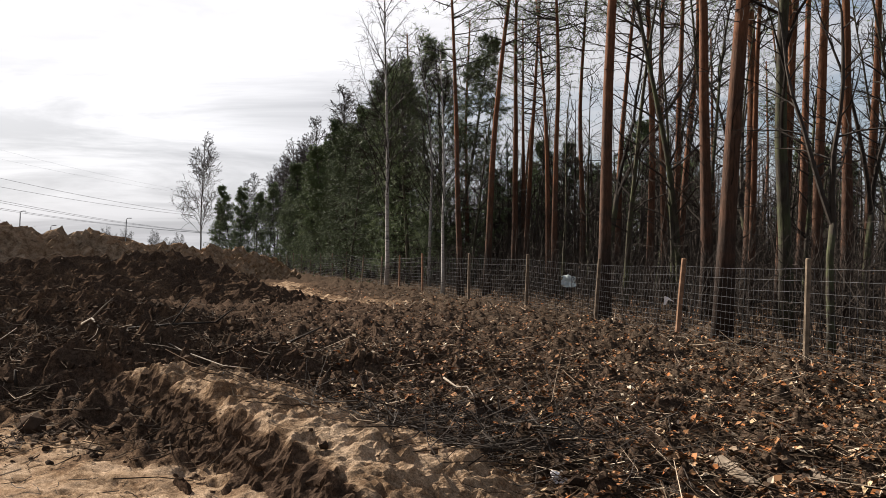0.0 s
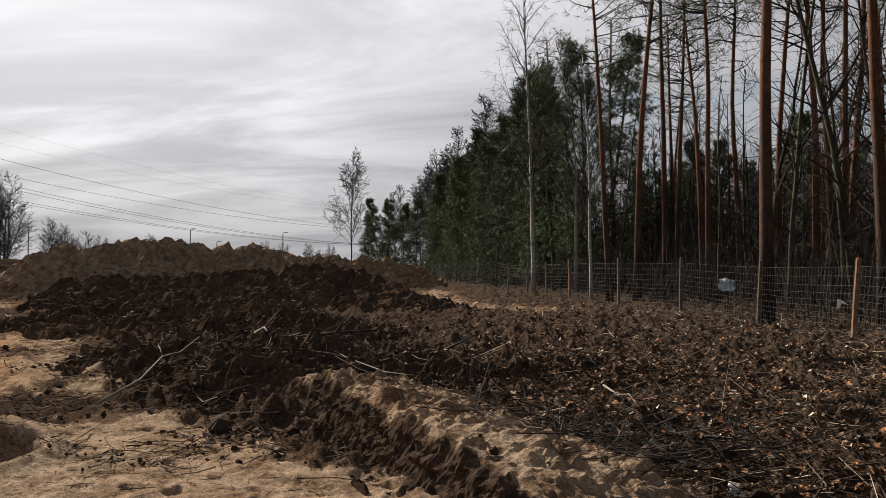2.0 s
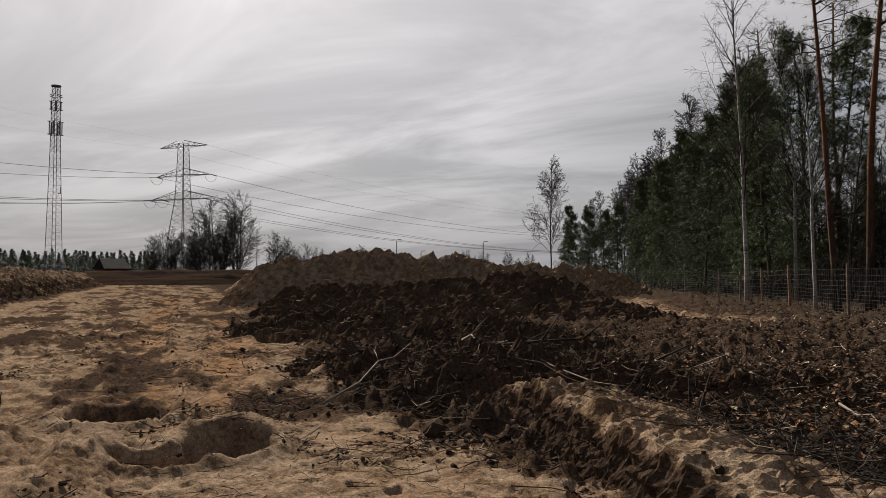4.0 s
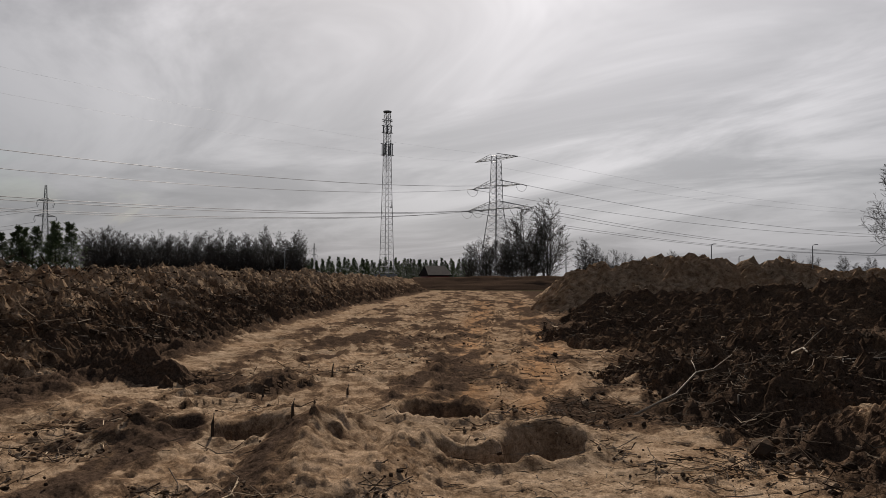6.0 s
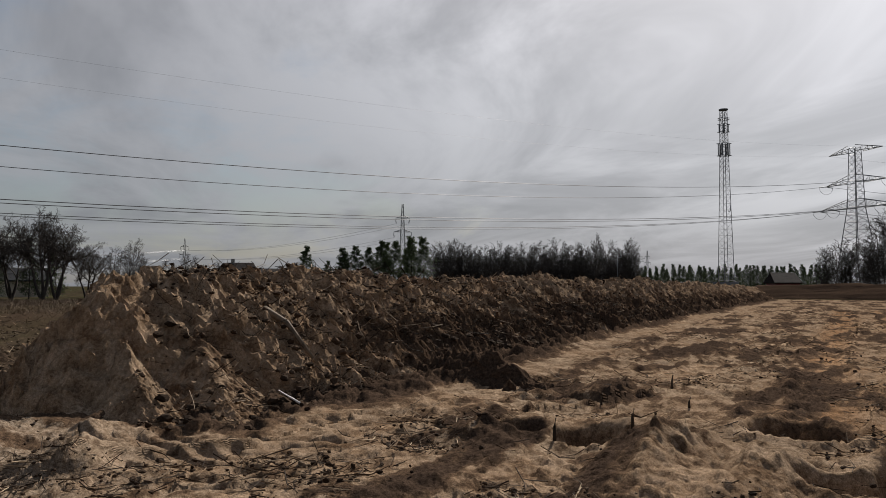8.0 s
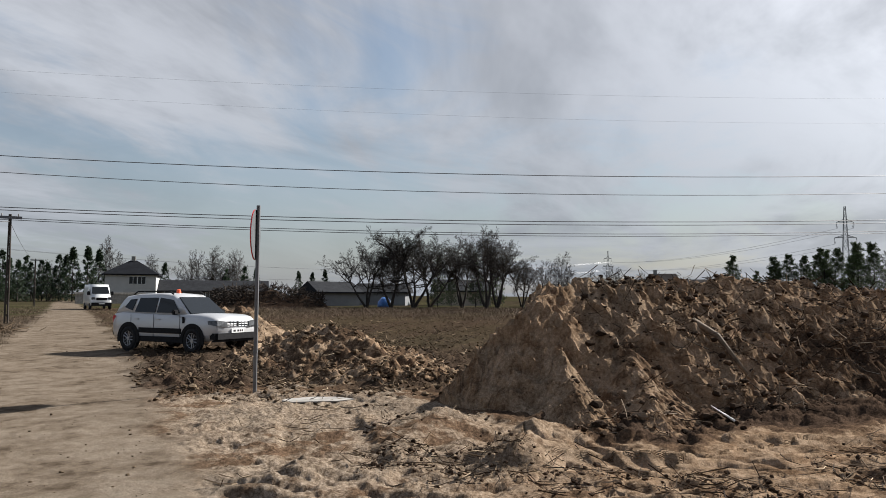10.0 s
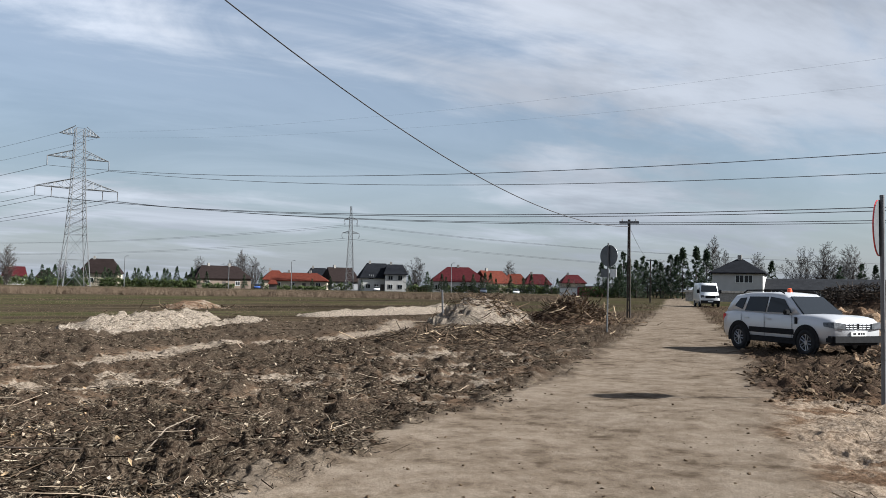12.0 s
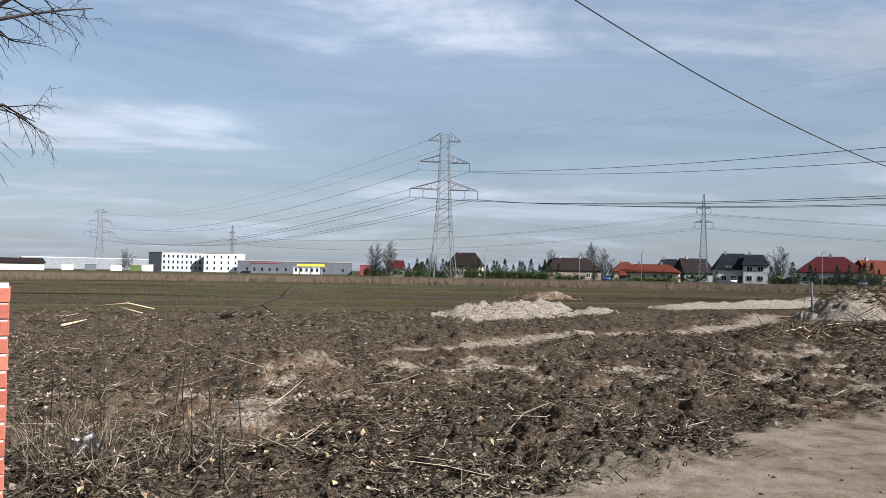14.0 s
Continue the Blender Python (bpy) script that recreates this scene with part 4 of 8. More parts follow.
def limb(buf, rng, p, d, length, r, level, spec, tips):
    """A branch with its own smaller branches; spec gives for each level: pieces, sides, bend, lift, children, spread, share of length, first place."""
    pieces, sides, bend, lift, kids, spread, share, first = spec[level]
    pts, dirs, radii = [p.copy()], [d.copy()], [r]
    for k in range(pieces):
        d = wander(rng, d, bend)
        d = (d + Vector((0, 0, lift))).normalized()
        p = p + d * (length / pieces)
        pts.append(p)
        dirs.append(d)
        radii.append(max(THINNEST[0] * 0.6, r * (1 - 0.82 * (k + 1) / pieces)))
    buf.tube(pts, radii, sides, False)
    if level + 1 < len(spec):
        n = int(kids * rng.uniform(0.75, 1.25) + 0.5)
        for k in range(n):
            f = first + (1 - first) * (k + rng.uniform(0.1, 0.9)) / n
            i = min(pieces - 1, int(f * pieces))
            q = pts[i].lerp(pts[i + 1], f * pieces - i)
            base = dirs[i + 1]
            side = base.orthogonal().normalized()
            side.rotate(Matrix.Rotation(rng.uniform(0, 2 * math.pi), 3, base))
            a = radians(spread * rng.uniform(0.7, 1.25))
            nd = (base * math.cos(a) + side * math.sin(a)).normalized()
            nl = length * share * rng.uniform(0.6, 1.2) * (1.15 - 0.65 * f)
            limb(buf, rng, q, nd, nl, max(THINNEST[0], r * (1 - 0.8 * f) * 0.55), level + 1, spec, tips)
    else:
        tips.append((p, d))


def tufts(name, tips, rng, mat, size, blades, width, around=1, jitter=0.0):
    """Sprays of needles at the twigs' ends, each of several narrow blades."""
    p, d = (np.array([t[k] for t in tips], float) for k in (0, 1))
    c = np.repeat(p, around, 0)
    c = np.repeat(c + rng.normal(0, 1, c.shape) * jitter, blades, 0)
    q = np.repeat(d, around * blades, 0) * 0.7 + rng.normal(0, 0.75, c.shape)
    q /= np.linalg.norm(q, axis=1, keepdims=True) + 1e-6
    s = np.cross(q, rng.normal(0, 1, c.shape))
    s *= width / (np.linalg.norm(s, axis=1, keepdims=True) + 1e-6)
    v = np.stack([c - s, c + s, c + q * (size * rng.uniform(0.6, 1.2, len(c)))[:, None]], 1).reshape(-1, 3)
    return array_mesh(name, v, np.arange(len(v)).reshape(-1, 3), mat)


def tree(kind, seed):
    """A tree at the origin with trunk and crown; kind says how it grows."""
    rng = np.random.default_rng(seed)
    wood, twig, tips = Buf(), Buf(), []
    up = Vector((0, 0, 1))

    def stem(height, r0, r1, bend, pieces=9, sides=7, start=Vector((0, 0, -0.15)), lean=up):
        d, p = lean.copy(), start.copy()
        pts, rad = [p.copy()], [r0 * 1.25]
        for k in range(pieces):
            d = (wander(rng, d, bend) + up * 0.08).normalized()
            p = p + d * (height / pieces)
            pts.append(p)
            rad.append(r0 + (r1 - r0) * ((k + 1) / pieces) ** 0.9)
        wood.tube(pts, rad, sides)
        return pts, rad

    def at(pts, z):
        for a, b in zip(pts[:-1], pts[1:]):
            if b.z >= z:
                return a.lerp(b, (z - a.z) / max(1e-6, b.z - a.z))
        return pts[-1]

    def ring(z, drop):
        a = rng.uniform(0, 2 * math.pi)
        return Vector((math.cos(a), math.sin(a), drop)).normalized()

    if kind == "tall_pine":
        pts, rad = stem(19, 0.185, 0.05, 0.022)
        for _ in range(22):                                      # dead stubs on the bare trunk
            z = rng.uniform(2.5, 12)
            limb(twig, rng, at(pts, z), ring(z, rng.uniform(-0.2, 0.3)), rng.uniform(0.3, 1.5), 0.014, 0, [(3, 3, 0.2, 0.0, 0, 0, 0, 0)], [])
        for _ in range(30):
            z = rng.uniform(11.5, 18.8)
            limb(twig, rng, at(pts, z), ring(z, 0.25), (19.8 - z) * 0.3 + 0.9, 0.035, 0, [(4, 4, 0.2, 0.05, 6, 45, 0.42, 0.3), (2, 3, 0.2, 0.05, 0, 0, 0, 0)], tips)
        crown = tufts("crown", tips, rng, M_NEEDLE, 0.42, 7, 0.014, 1, 0.1)
        return wood, twig, crown, M_PINE
    if kind == "edge_pine":
        pts, rad = stem(14.5, 0.15, 0.03, 0.03)
        for lev in range(25):                                    # whorls of boughs, layer over layer
            z = 0.9 + 13.4 * (lev / 24) ** 0.95
            reach = (0.55 + 2.7 * (1 - (z / 15) ** 1.5)) * rng.uniform(0.7, 1.15)
            for _ in range(5):
                limb(twig, rng, at(pts, z + rng.uniform(-0.12, 0.12)), ring(z, rng.uniform(-0.1, 0.3)), reach * rng.uniform(0.6, 1.15), 0.026, 0, [(3, 3, 0.15, 0.07, 8, 50, 0.38, 0.25), (2, 3, 0.2, 0.06, 0, 0, 0, 0)], tips)
        far = THINNEST[0] > 0.01
        crown = tufts("crown", tips, rng, M_NEEDLE, 0.3, 20 if far else 20, 0.028 if far else 0.013, 2, 0.14)
        return wood, twig, crown, M_BARK
    if kind == "spruce":
        pts, rad = stem(10, 0.14, 0.02, 0.01)
        for _ in range(90):
            z = 0.5 + 9.3 * rng.uniform(0, 1)
            ln = (3.0 * (1 - z / 10.0) + 0.04) * rng.uniform(0.7, 1.15)
            limb(twig, rng, at(pts, z), ring(z, -0.12), ln, 0.02, 0, [(3, 3, 0.1, 0.04, 5, 40, 0.4, 0.25), (1, 3, 0.1, -0.05, 0, 0, 0, 0)], tips)
        crown = tufts("crown", tips, rng, M_SPRUCE, 0.34, 13, 0.045, 2, 0.1)
        return wood, twig, crown, M_BARK
    if kind == "birch":
        pts, rad = stem(14, 0.10, 0.02, 0.03)
        for _ in range(46):
            z = rng.uniform(2.8, 13.6)
            limb(twig, rng, at(pts, z), ring(z, 1.5), (14.6 - z) * 0.36 + 0.6, 0.024, 0, [(4, 3, 0.12, 0.04, 8, 34, 0.45, 0.15), (3, 3, 0.2, -0.08, 4, 35, 0.55, 0.2), (3, 3, 0.2, -0.16, 0, 0, 0, 0)], tips)
        return wood, twig, None, M_BIRCH
    if kind == "thin_tree":                                      # slim wood tree drawn up by its neighbours
        pts, rad = stem(13, 0.10, 0.02, 0.05)
        for _ in range(26):
            z = rng.uniform(2.5, 12.8)
            limb(twig, rng, at(pts, z), ring(z, 0.8), (14 - z) * 0.16 + 0.8, 0.03, 0, [(4, 4, 0.2, 0.04, 5, 42, 0.5, 0.25), (3, 3, 0.25, 0.02, 4, 45, 0.5, 0.25), (2, 3, 0.25, 0.0, 0, 0, 0, 0)], tips)
        return wood, twig, None, M_BARK
    if kind == "forked_tree":
        pts, rad = stem(4.2, 0.13, 0.10, 0.06, 4, 7)
        for k in range(2):
            a = rng.uniform(0, 6.28)
            limb(twig, rng, pts[-1] - Vector((0, 0, 0.15)), Vector((math.cos(a + k * 3) * 0.3, math.sin(a + k * 3) * 0.3, 1)).normalized(), 8.5, 0.09, 0,
                 [(8, 6, 0.1, 0.06, 11, 48, 0.3, 0.12), (4, 4, 0.2, 0.03, 6, 45, 0.5, 0.25), (3, 3, 0.25, 0.0, 0, 0, 0, 0)], tips)
        return wood, twig, None, M_BARK
    if kind == "broad_tree":                                     # spreading field tree, several stems
        for k in range(3):
            a = k * 2.1 + rng.uniform(-0.4, 0.4)
            limb(wood, rng, Vector((0, 0, -0.1)), Vector((math.cos(a) * 0.42, math.sin(a) * 0.42, 1)).normalized(), 5.0, 0.19, 0, [(5, 6, 0.09, 0.02, 0, 0, 0, 0)], tips)
        stems, tips = tips, []
        for p, d in stems:
            for _ in range(6):
                limb(twig, rng, p - d * rng.uniform(0.1, 2.6), wander(rng, d, 0.7), rng.uniform(3.2, 5.4), 0.085, 0,
                     [(6, 5, 0.16, 0.03, 11, 48, 0.46, 0.12), (4, 3, 0.22, 0.03, 9, 45, 0.5, 0.15), (3, 3, 0.25, 0.02, 4, 40, 0.5, 0.2), (2, 3, 0.2, 0.0, 0, 0, 0, 0)], tips)
        return wood, twig, None, M_BARK
    if kind == "round_tree":                                     # far bare tree of several stems
        for k in range(6):
            a = k * 1.05 + rng.uniform(-0.4, 0.4)
            tilt = rng.uniform(0.05, 0.42)
            limb(twig, rng, Vector((math.cos(a) * 0.3, math.sin(a) * 0.3, -0.1)), Vector((math.cos(a) * tilt, math.sin(a) * tilt, 1)).normalized(), rng.uniform(8.5, 10) * (1.1 - 0.7 * tilt), 0.10, 0,
                 [(7, 4, 0.07, 0.02, 22, 50, 0.34, 0.1), (3, 3, 0.15, 0.05, 9, 40, 0.45, 0.1), (2, 3, 0.2, 0.05, 4, 34, 0.5, 0.2), (1, 3, 0.2, 0.0, 0, 0, 0, 0)], tips)
        return wood, twig, None, M_BARK
    if kind == "willow":                                         # drooping fine twigs
        pts, rad = stem(7.5, 0.22, 0.09, 0.05, 6, 8)
        for _ in range(16):
            z = rng.uniform(3.5, 7.4)
            limb(twig, rng, at(pts, z), ring(z, 0.5), rng.uniform(2.2, 3.6), 0.05, 0, [(5, 4, 0.18, 0.0, 9, 50, 0.42, 0.2), (4, 3, 0.2, -0.06, 7, 45, 0.5, 0.15), (4, 3, 0.18, -0.16, 0, 0, 0, 0)], tips)
        return wood, twig, None, M_BARK
    if kind == "shrub":
        for _ in range(9):
            a = rng.uniform(0, 6.28)
            limb(twig, rng, Vector((rng.normal(0, 0.2), rng.normal(0, 0.2), -0.05)), Vector((math.cos(a) * 0.4, math.sin(a) * 0.4, 1)).normalized(), rng.uniform(2.0, 4.4), 0.02, 0,
                 [(5, 3, 0.12, 0.05, 8, 38, 0.4, 0.15), (3, 3, 0.2, 0.03, 0, 0, 0, 0)], tips)
        return wood, twig, None, M_BARK
    return wood, twig, None, M_BARK


MODELS = {}
TREE_WORDS = {"tall_pine": ("tall pine with a bare reddish trunk in the wood", "pine tree"), "edge_pine": ("dense green pine at the edge of the wood", "pine tree"), "spruce": ("dark green spruce among the houses", "spruce tree"),
              "birch": ("leafless birch with white bark and fine twigs", "birch tree"), "thin_tree": ("slim leafless tree with grey bark in the wood", "tree"), "forked_tree": ("leafless forked tree with mossy bark", "tree"),
              "broad_tree": ("spreading leafless tree with several stems", "tree"), "round_tree": ("leafless tree with a rounded twiggy crown", "tree"), "willow": ("leafless tree with fine drooping twigs", "tree"), "shrub": ("leafless shrub of many thin stems", "shrub")}


def plant(kind, x, y, size=1.0, turn=0.0, lean=(0.0, 0.0), variants=3, label="", group="", stretch=1.0, far=False):
    """A tree of a kind at a place: the first of each variant is built, the rest are copies."""
    key = (kind, int(abs(turn * 7 + x * 3)) % variants, far)
    m = Matrix.Translation((x, y, float(height(np.array([x]), np.array([y]))[0]) if math.hypot(x, y) < 60 else 0.0)) @ pose(0, 0, 0, lean[0], lean[1], turn * 57.3) @ Matrix.Diagonal((size, size, size * stretch, 1))
    words, cat = TREE_WORDS[kind]
    if key in MODELS:
        s = MODELS[key].scale
        ob = copy_thing(MODELS[key], m @ Matrix.Diagonal((1 / s.x, 1 / s.y, 1 / s.z, 1)))
        return tagged(ob, label or words, cat, group)
    THINNEST[0] = {"round_tree": 0.017, "broad_tree": 0.014}.get(kind, 0.022 if far else 0.006)
    wood, twig, crown, bark = tree(kind, 100 + sum(map(ord, kind)) + key[1] * 17)
    ob = thing("pine_tree" if "pine" in kind else kind, label or words, cat, group)
    # far trees swap bark and twig colour for the tone with haze painted in
    if wood.n:
        part("trunk", wood, M_HAZEWOOD if far else bark, ob, smooth=True)
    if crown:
        tagged(part("bough", twig, M_HAZEWOOD if far else M_TWIG, ob), kind="stuff")
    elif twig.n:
        part("crown", twig, M_HAZEWOOD if far else M_TWIG, ob)
    if crown:
        part("crown", crown, M_SPRUCE if kind == "spruce" else M_NEEDLE, ob)
    MODELS[key] = ob
    ob.matrix_basis = m
    return ob


# trees that stand out along the wood's edge: kind, bearing, distance, size, turn, lean
for kind, az, d, size, turn, lx, ly in [
        ("tall_pine", -20.2, 17.2, 1.08, 0.3, 0, 0.3), ("thin_tree", -24.3, 20.4, 1.75, 1.2, 0, 1.5), ("forked_tree", -26.9, 15.9, 0.62, 2.0, 0, 5.0),
        ("tall_pine", -12.1, 22.8, 1.1, 4.0, 0, -0.4), ("tall_pine", -3.5, 36.4, 1.0, 2.6, 0, -0.3), ("tall_pine", -5.4, 37.4, 0.95, 1.4, 0, 0.2),
        ("tall_pine", -8.4, 36.0, 0.9, 0.9, 0, -3.2), ("tall_pine", -8.0, 37.6, 0.8, 5.1, 0, -2.4), ("tall_pine", -1.6, 35.6, 0.85, 3.3, 0, 2.0), ("tall_pine", -19.1, 23.7, 1.05, 2.2, 0, 0.5),
        ("tall_pine", -21.6, 30.9, 1.2, 5.5, 0, 0.8), ("tall_pine", -15.1, 34.2, 1.0, 0.1, 0, 0.0), ("tall_pine", -16.2, 32.4, 0.9, 1.9, 0, 0.3), ("thin_tree", -17.6, 27.3, 1.3, 2.7, 0, 2.0),
        ("tall_pine", -26.0, 26.5, 1.0, 3.9, 0, 0.4), ("tall_pine", -27.6, 24.5, 0.95, 1.1, 0, 0.6), ("tall_pine", -28.8, 33.5, 1.1, 4.4, 0, 0.1), ("tall_pine", -30.3, 22.0, 1.0, 0.7, 0, 0.2),
        ("tall_pine", -12.9, 41.0, 1.05, 3.0, 0, 0.5), ("tall_pine", -10.4, 44.0, 1.0, 2.4, 0, -0.8), ("thin_tree", -13.5, 29.0, 1.1, 5.0, 0, -1.0), ("tall_pine", -24.8, 37.0, 1.15, 0.2, 0, 0.0),
        ("birch", 3.9, 43.0, 1.25, 0.4, 0, 0.8), ("birch", 0.8, 47.0, 1.1, 2.1, 0, 0.0), ("birch", -0.3, 34.0, 0.8, 1.3, 0, -1.5)]:
    q = P(az, d)
    plant(kind, q.x, q.y, size, turn, (lx, ly), 3, group="trees of the wood")

rng = np.random.default_rng(5)


def wood_side(x, y):
    d, _, s = line_dist(np.array([x]), np.array([y]), FENCE)
    return float(d[0] * -s[0])


count = {"tall_pine": 20, "thin_tree": 42, "forked_tree": 14, "shrub": 60}
for kind, want in count.items():
    done = 0
    while done < want:
        az, d = rng.uniform(-42, 3), rng.uniform(19 if kind == "shrub" else 25, 78) if kind != "shrub" else rng.uniform(17, 60)
        q = P(az, d)
        if wood_side(q.x, q.y) < (2.5 if kind == "shrub" else 4):
            continue
        done += 1
        plant(kind, q.x, q.y, rng.uniform(0.75, 1.15) * (1.0 if kind != "thin_tree" else 1.05), rng.uniform(0, 6.28), (rng.normal(0, 1.0), rng.normal(0, 1.2)), 3, group="trees of the wood")

# green pines where the wood's edge runs away
for k, (az, d, size) in enumerate([(-1.2, 50, 1.1), (0.6, 53, 1.14), (1.8, 57, 1.12), (3.0, 61, 1.12), (2.4, 49, 0.95), (4.4, 58, 1.0), (5.4, 63, 1.05), (6.2, 69, 1.0), (7.0, 64, 0.85), (7.6, 77, 1.02), (8.4, 72, 0.8),
                                  (8.9, 84, 0.95), (9.6, 80, 0.72), (10.2, 92, 0.85), (11.2, 102, 0.72), (12.2, 112, 0.8), (14.6, 118, 0.78), (15.3, 122, 0.82), (13.4, 120, 0.75), (16.1, 126, 0.66), (11.0, 96, 0.8), (10.0, 88, 0.82), (9.2, 78, 0.8), (8.0, 66, 0.8), (6.6, 56, 0.7), (9.3, 70, 0.55)]):
    q = P(az, d)
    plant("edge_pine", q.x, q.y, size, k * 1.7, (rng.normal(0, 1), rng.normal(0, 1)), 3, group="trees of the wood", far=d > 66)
for k, (az, d, size) in enumerate([(17.3, 96, 1.12), (11.6, 118, 1.2), (12.6, 128, 1.15), (10.6, 110, 1.25), (9.9, 104, 1.25), (13.6, 130, 1.05), (8.8, 95, 1.2), (14.6, 134, 1.0), (6.0, 75, 1.15), (7.4, 85, 1.2), (5.0, 68, 1.3), (6.8, 78, 1.3), (8.2, 88, 1.35), (9.4, 98, 1.35), (10.3, 106, 1.3), (11.1, 114, 1.3), (12.1, 122, 1.2), (4.3, 62, 1.25), (3.4, 58, 1.2)]):
    q = P(az, d)
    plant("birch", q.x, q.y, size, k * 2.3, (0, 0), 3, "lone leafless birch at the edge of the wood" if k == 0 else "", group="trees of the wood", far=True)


for k in range(46):
    az, d = rng.uniform(-44, -3), rng.uniform(62, 108)
    q = P(az, d)
    if wood_side(q.x, q.y) > 8:
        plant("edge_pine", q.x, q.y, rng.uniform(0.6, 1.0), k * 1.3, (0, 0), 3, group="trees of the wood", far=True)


# the depth of the wood: too many stems to count
def far_wood():
    rng = np.random.default_rng(21)
    buf = Buf()
    n = 0
    while n < 1250:
        az, d = rng.uniform(-46, 9), rng.uniform(44, 105)
        q = P(az, d)
        if wood_side(q.x, q.y) < 8:
            continue
        n += 1
        h = rng.uniform(4, 11)
        lean = Vector((rng.normal(0, 0.04), rng.normal(0, 0.04), 1))
        buf.tube([q, q + lean * h * 0.5, q + lean * h], [rng.uniform(0.06, 0.15), 0.06, 0.015], 4, False)
        for _ in range(13):
            f = rng.uniform(0.12, 0.97)
            a = rng.uniform(0, 6.28)
            e = Vector((math.cos(a), math.sin(a), rng.uniform(0.3, 1.4))).normalized()
            p = q + lean * h * f
            ln = rng.uniform(0.7, 2.6)
            buf.tube([p, p + e * ln * 0.5, p + (e + Vector(rng.normal(0, 0.3, 3))) * ln], [0.03, 0.022, 0.008], 3, False)
            buf.tube([p + e * ln * 0.5, p + e * ln * 0.5 + Vector(rng.normal(0, 0.7, 3))], [0.013, 0.005], 3, False)
    lone("woodland", buf.mesh("woodland", M_TWIG), "depth of the wood, thin leafless stems and twigs", "woodland", kind="stuff")


far_wood()


# brushwood and young growth between the trunks
def brushwood():
    rng = np.random.default_rng(31)
    buf = Buf()
    n = 0
    while n < 3400:
        az, d = rng.uniform(-44, 4), rng.uniform(15, 66)
        q = P(az, d)
        if wood_side(q.x, q.y) < 0.8:
            continue
        n += 1
        h = rng.uniform(0.8, 3.6)
        p, dd = q.copy(), Vector((rng.normal(0, 0.16), rng.normal(0, 0.16), 1)).normalized()
        pts = [p]
        for _ in range(4):
            dd = wander(rng, dd, 0.14)
            p = p + dd * h / 4
            pts.append(p)
        buf.tube(pts, [0.012, 0.010, 0.008, 0.006, 0.003], 3, False)
        for _ in range(7):
            k = rng.integers(1, 4)
            e = wander(rng, Vector((0, 0, 0.6)), 0.8)
            buf.tube([pts[k], pts[k] + e * h * rng.uniform(0.1, 0.3)], [0.006, 0.003], 3, False)
    lone("undergrowth", buf.mesh("undergrowth", M_TWIG), "thin leafless undergrowth between the trunks", "undergrowth", kind="stuff")


brushwood()


# ---- wire fence along the wood ----
def make_fence():
    rng = np.random.default_rng(9)
    fence = thing("wire_fence", "new wire mesh fence on wooden posts along the wood", "fence")
    run = [Vector((*p, 0)) for p in FENCE]
    posts = []
    for a, b in zip(run[:-1], run[1:]):
        n = max(1, round((b - a).length / 4.4))
        posts += [a.lerp(b, k / n) for k in range(n)]
    posts.append(run[-1])
    tops = []
    for k, p in enumerate(posts):
        z0 = float(height(np.array([p.x]), np.array([p.y]))[0])
        h = 1.78 + rng.uniform(-0.06, 0.14)
        lean = Vector((rng.normal(0, 0.03), rng.normal(0, 0.03), 0)) * h
        b = Buf()
        r = rng.uniform(0.045, 0.062)
        b.tube([Vector((p.x, p.y, z0 - 0.3)), Vector((p.x, p.y, z0 + h * 0.5)) + lean * 0.5, Vector((p.x, p.y, z0 + h)) + lean, Vector((p.x, p.y, z0 + h + 0.015)) + lean], [r * 1.05, r, r * 0.95, r * 0.7], 8)
        part("post", b, M_POSTRED if k in (3, 7, 8) else M_POST, fence)
        tops.append((Vector((p.x, p.y, z0)), Vector((p.x, p.y, z0 + h)) + lean))
    levels = [0.06, 0.16, 0.27, 0.38, 0.5, 0.62, 0.76, 0.9, 1.05, 1.22, 1.42, 1.62]
    for k in range(len(tops) - 1):
        (a0, a1), (b0, b1) = tops[k], tops[k + 1]
        L = (b0 - a0).length
        b = Buf()
        far = max(1.0, a0.length / 24)
        rad = 0.002 * min(far, 2.2)
        sag = rng.uniform(0.005, 0.03)

        def place(u, z):
            return (a0.lerp(b0, u)) + (a1 - a0).lerp(b1 - b0, u) * (z / 1.78) - Vector((0, 0, sag * 4 * u * (1 - u)))
        for z in levels:
            b.tube([place(u, z) + Vector((0, 0, rng.normal(0, 0.006))) for u in np.linspace(0, 1, 6)], rad, 3, False)
        n = max(2, int(L / (0.15 * max(1, far))))
        for i in range(1, n):
            u = i / n
            b.tube([place(u, z) + Vector((rng.normal(0, 0.004), rng.normal(0, 0.004), 0)) for z in (0.06, 0.5, 1.05, 1.62)], rad * 0.75, 3, False)
        part("wire_mesh", b, M_FENCEWIRE, fence)
    q = P(-16.9, 17.5)
    b = Buf()
    b.add([(0, 0, 0), (0.1, 0.03, -0.04), (0.2, -0.02, -0.12), (0.08, 0.0, -0.09), (-0.02, 0.0, -0.2), (0.04, 0.02, -0.19)], [(0, 1, 2, 3), (0, 3, 5, 4)])
    t = part("tape", b, M_TAPEW, fence, "white and red marking tape tied to a post")
    t.location = (q.x - 0.2, q.y - 0.05, 1.0)


make_fence()

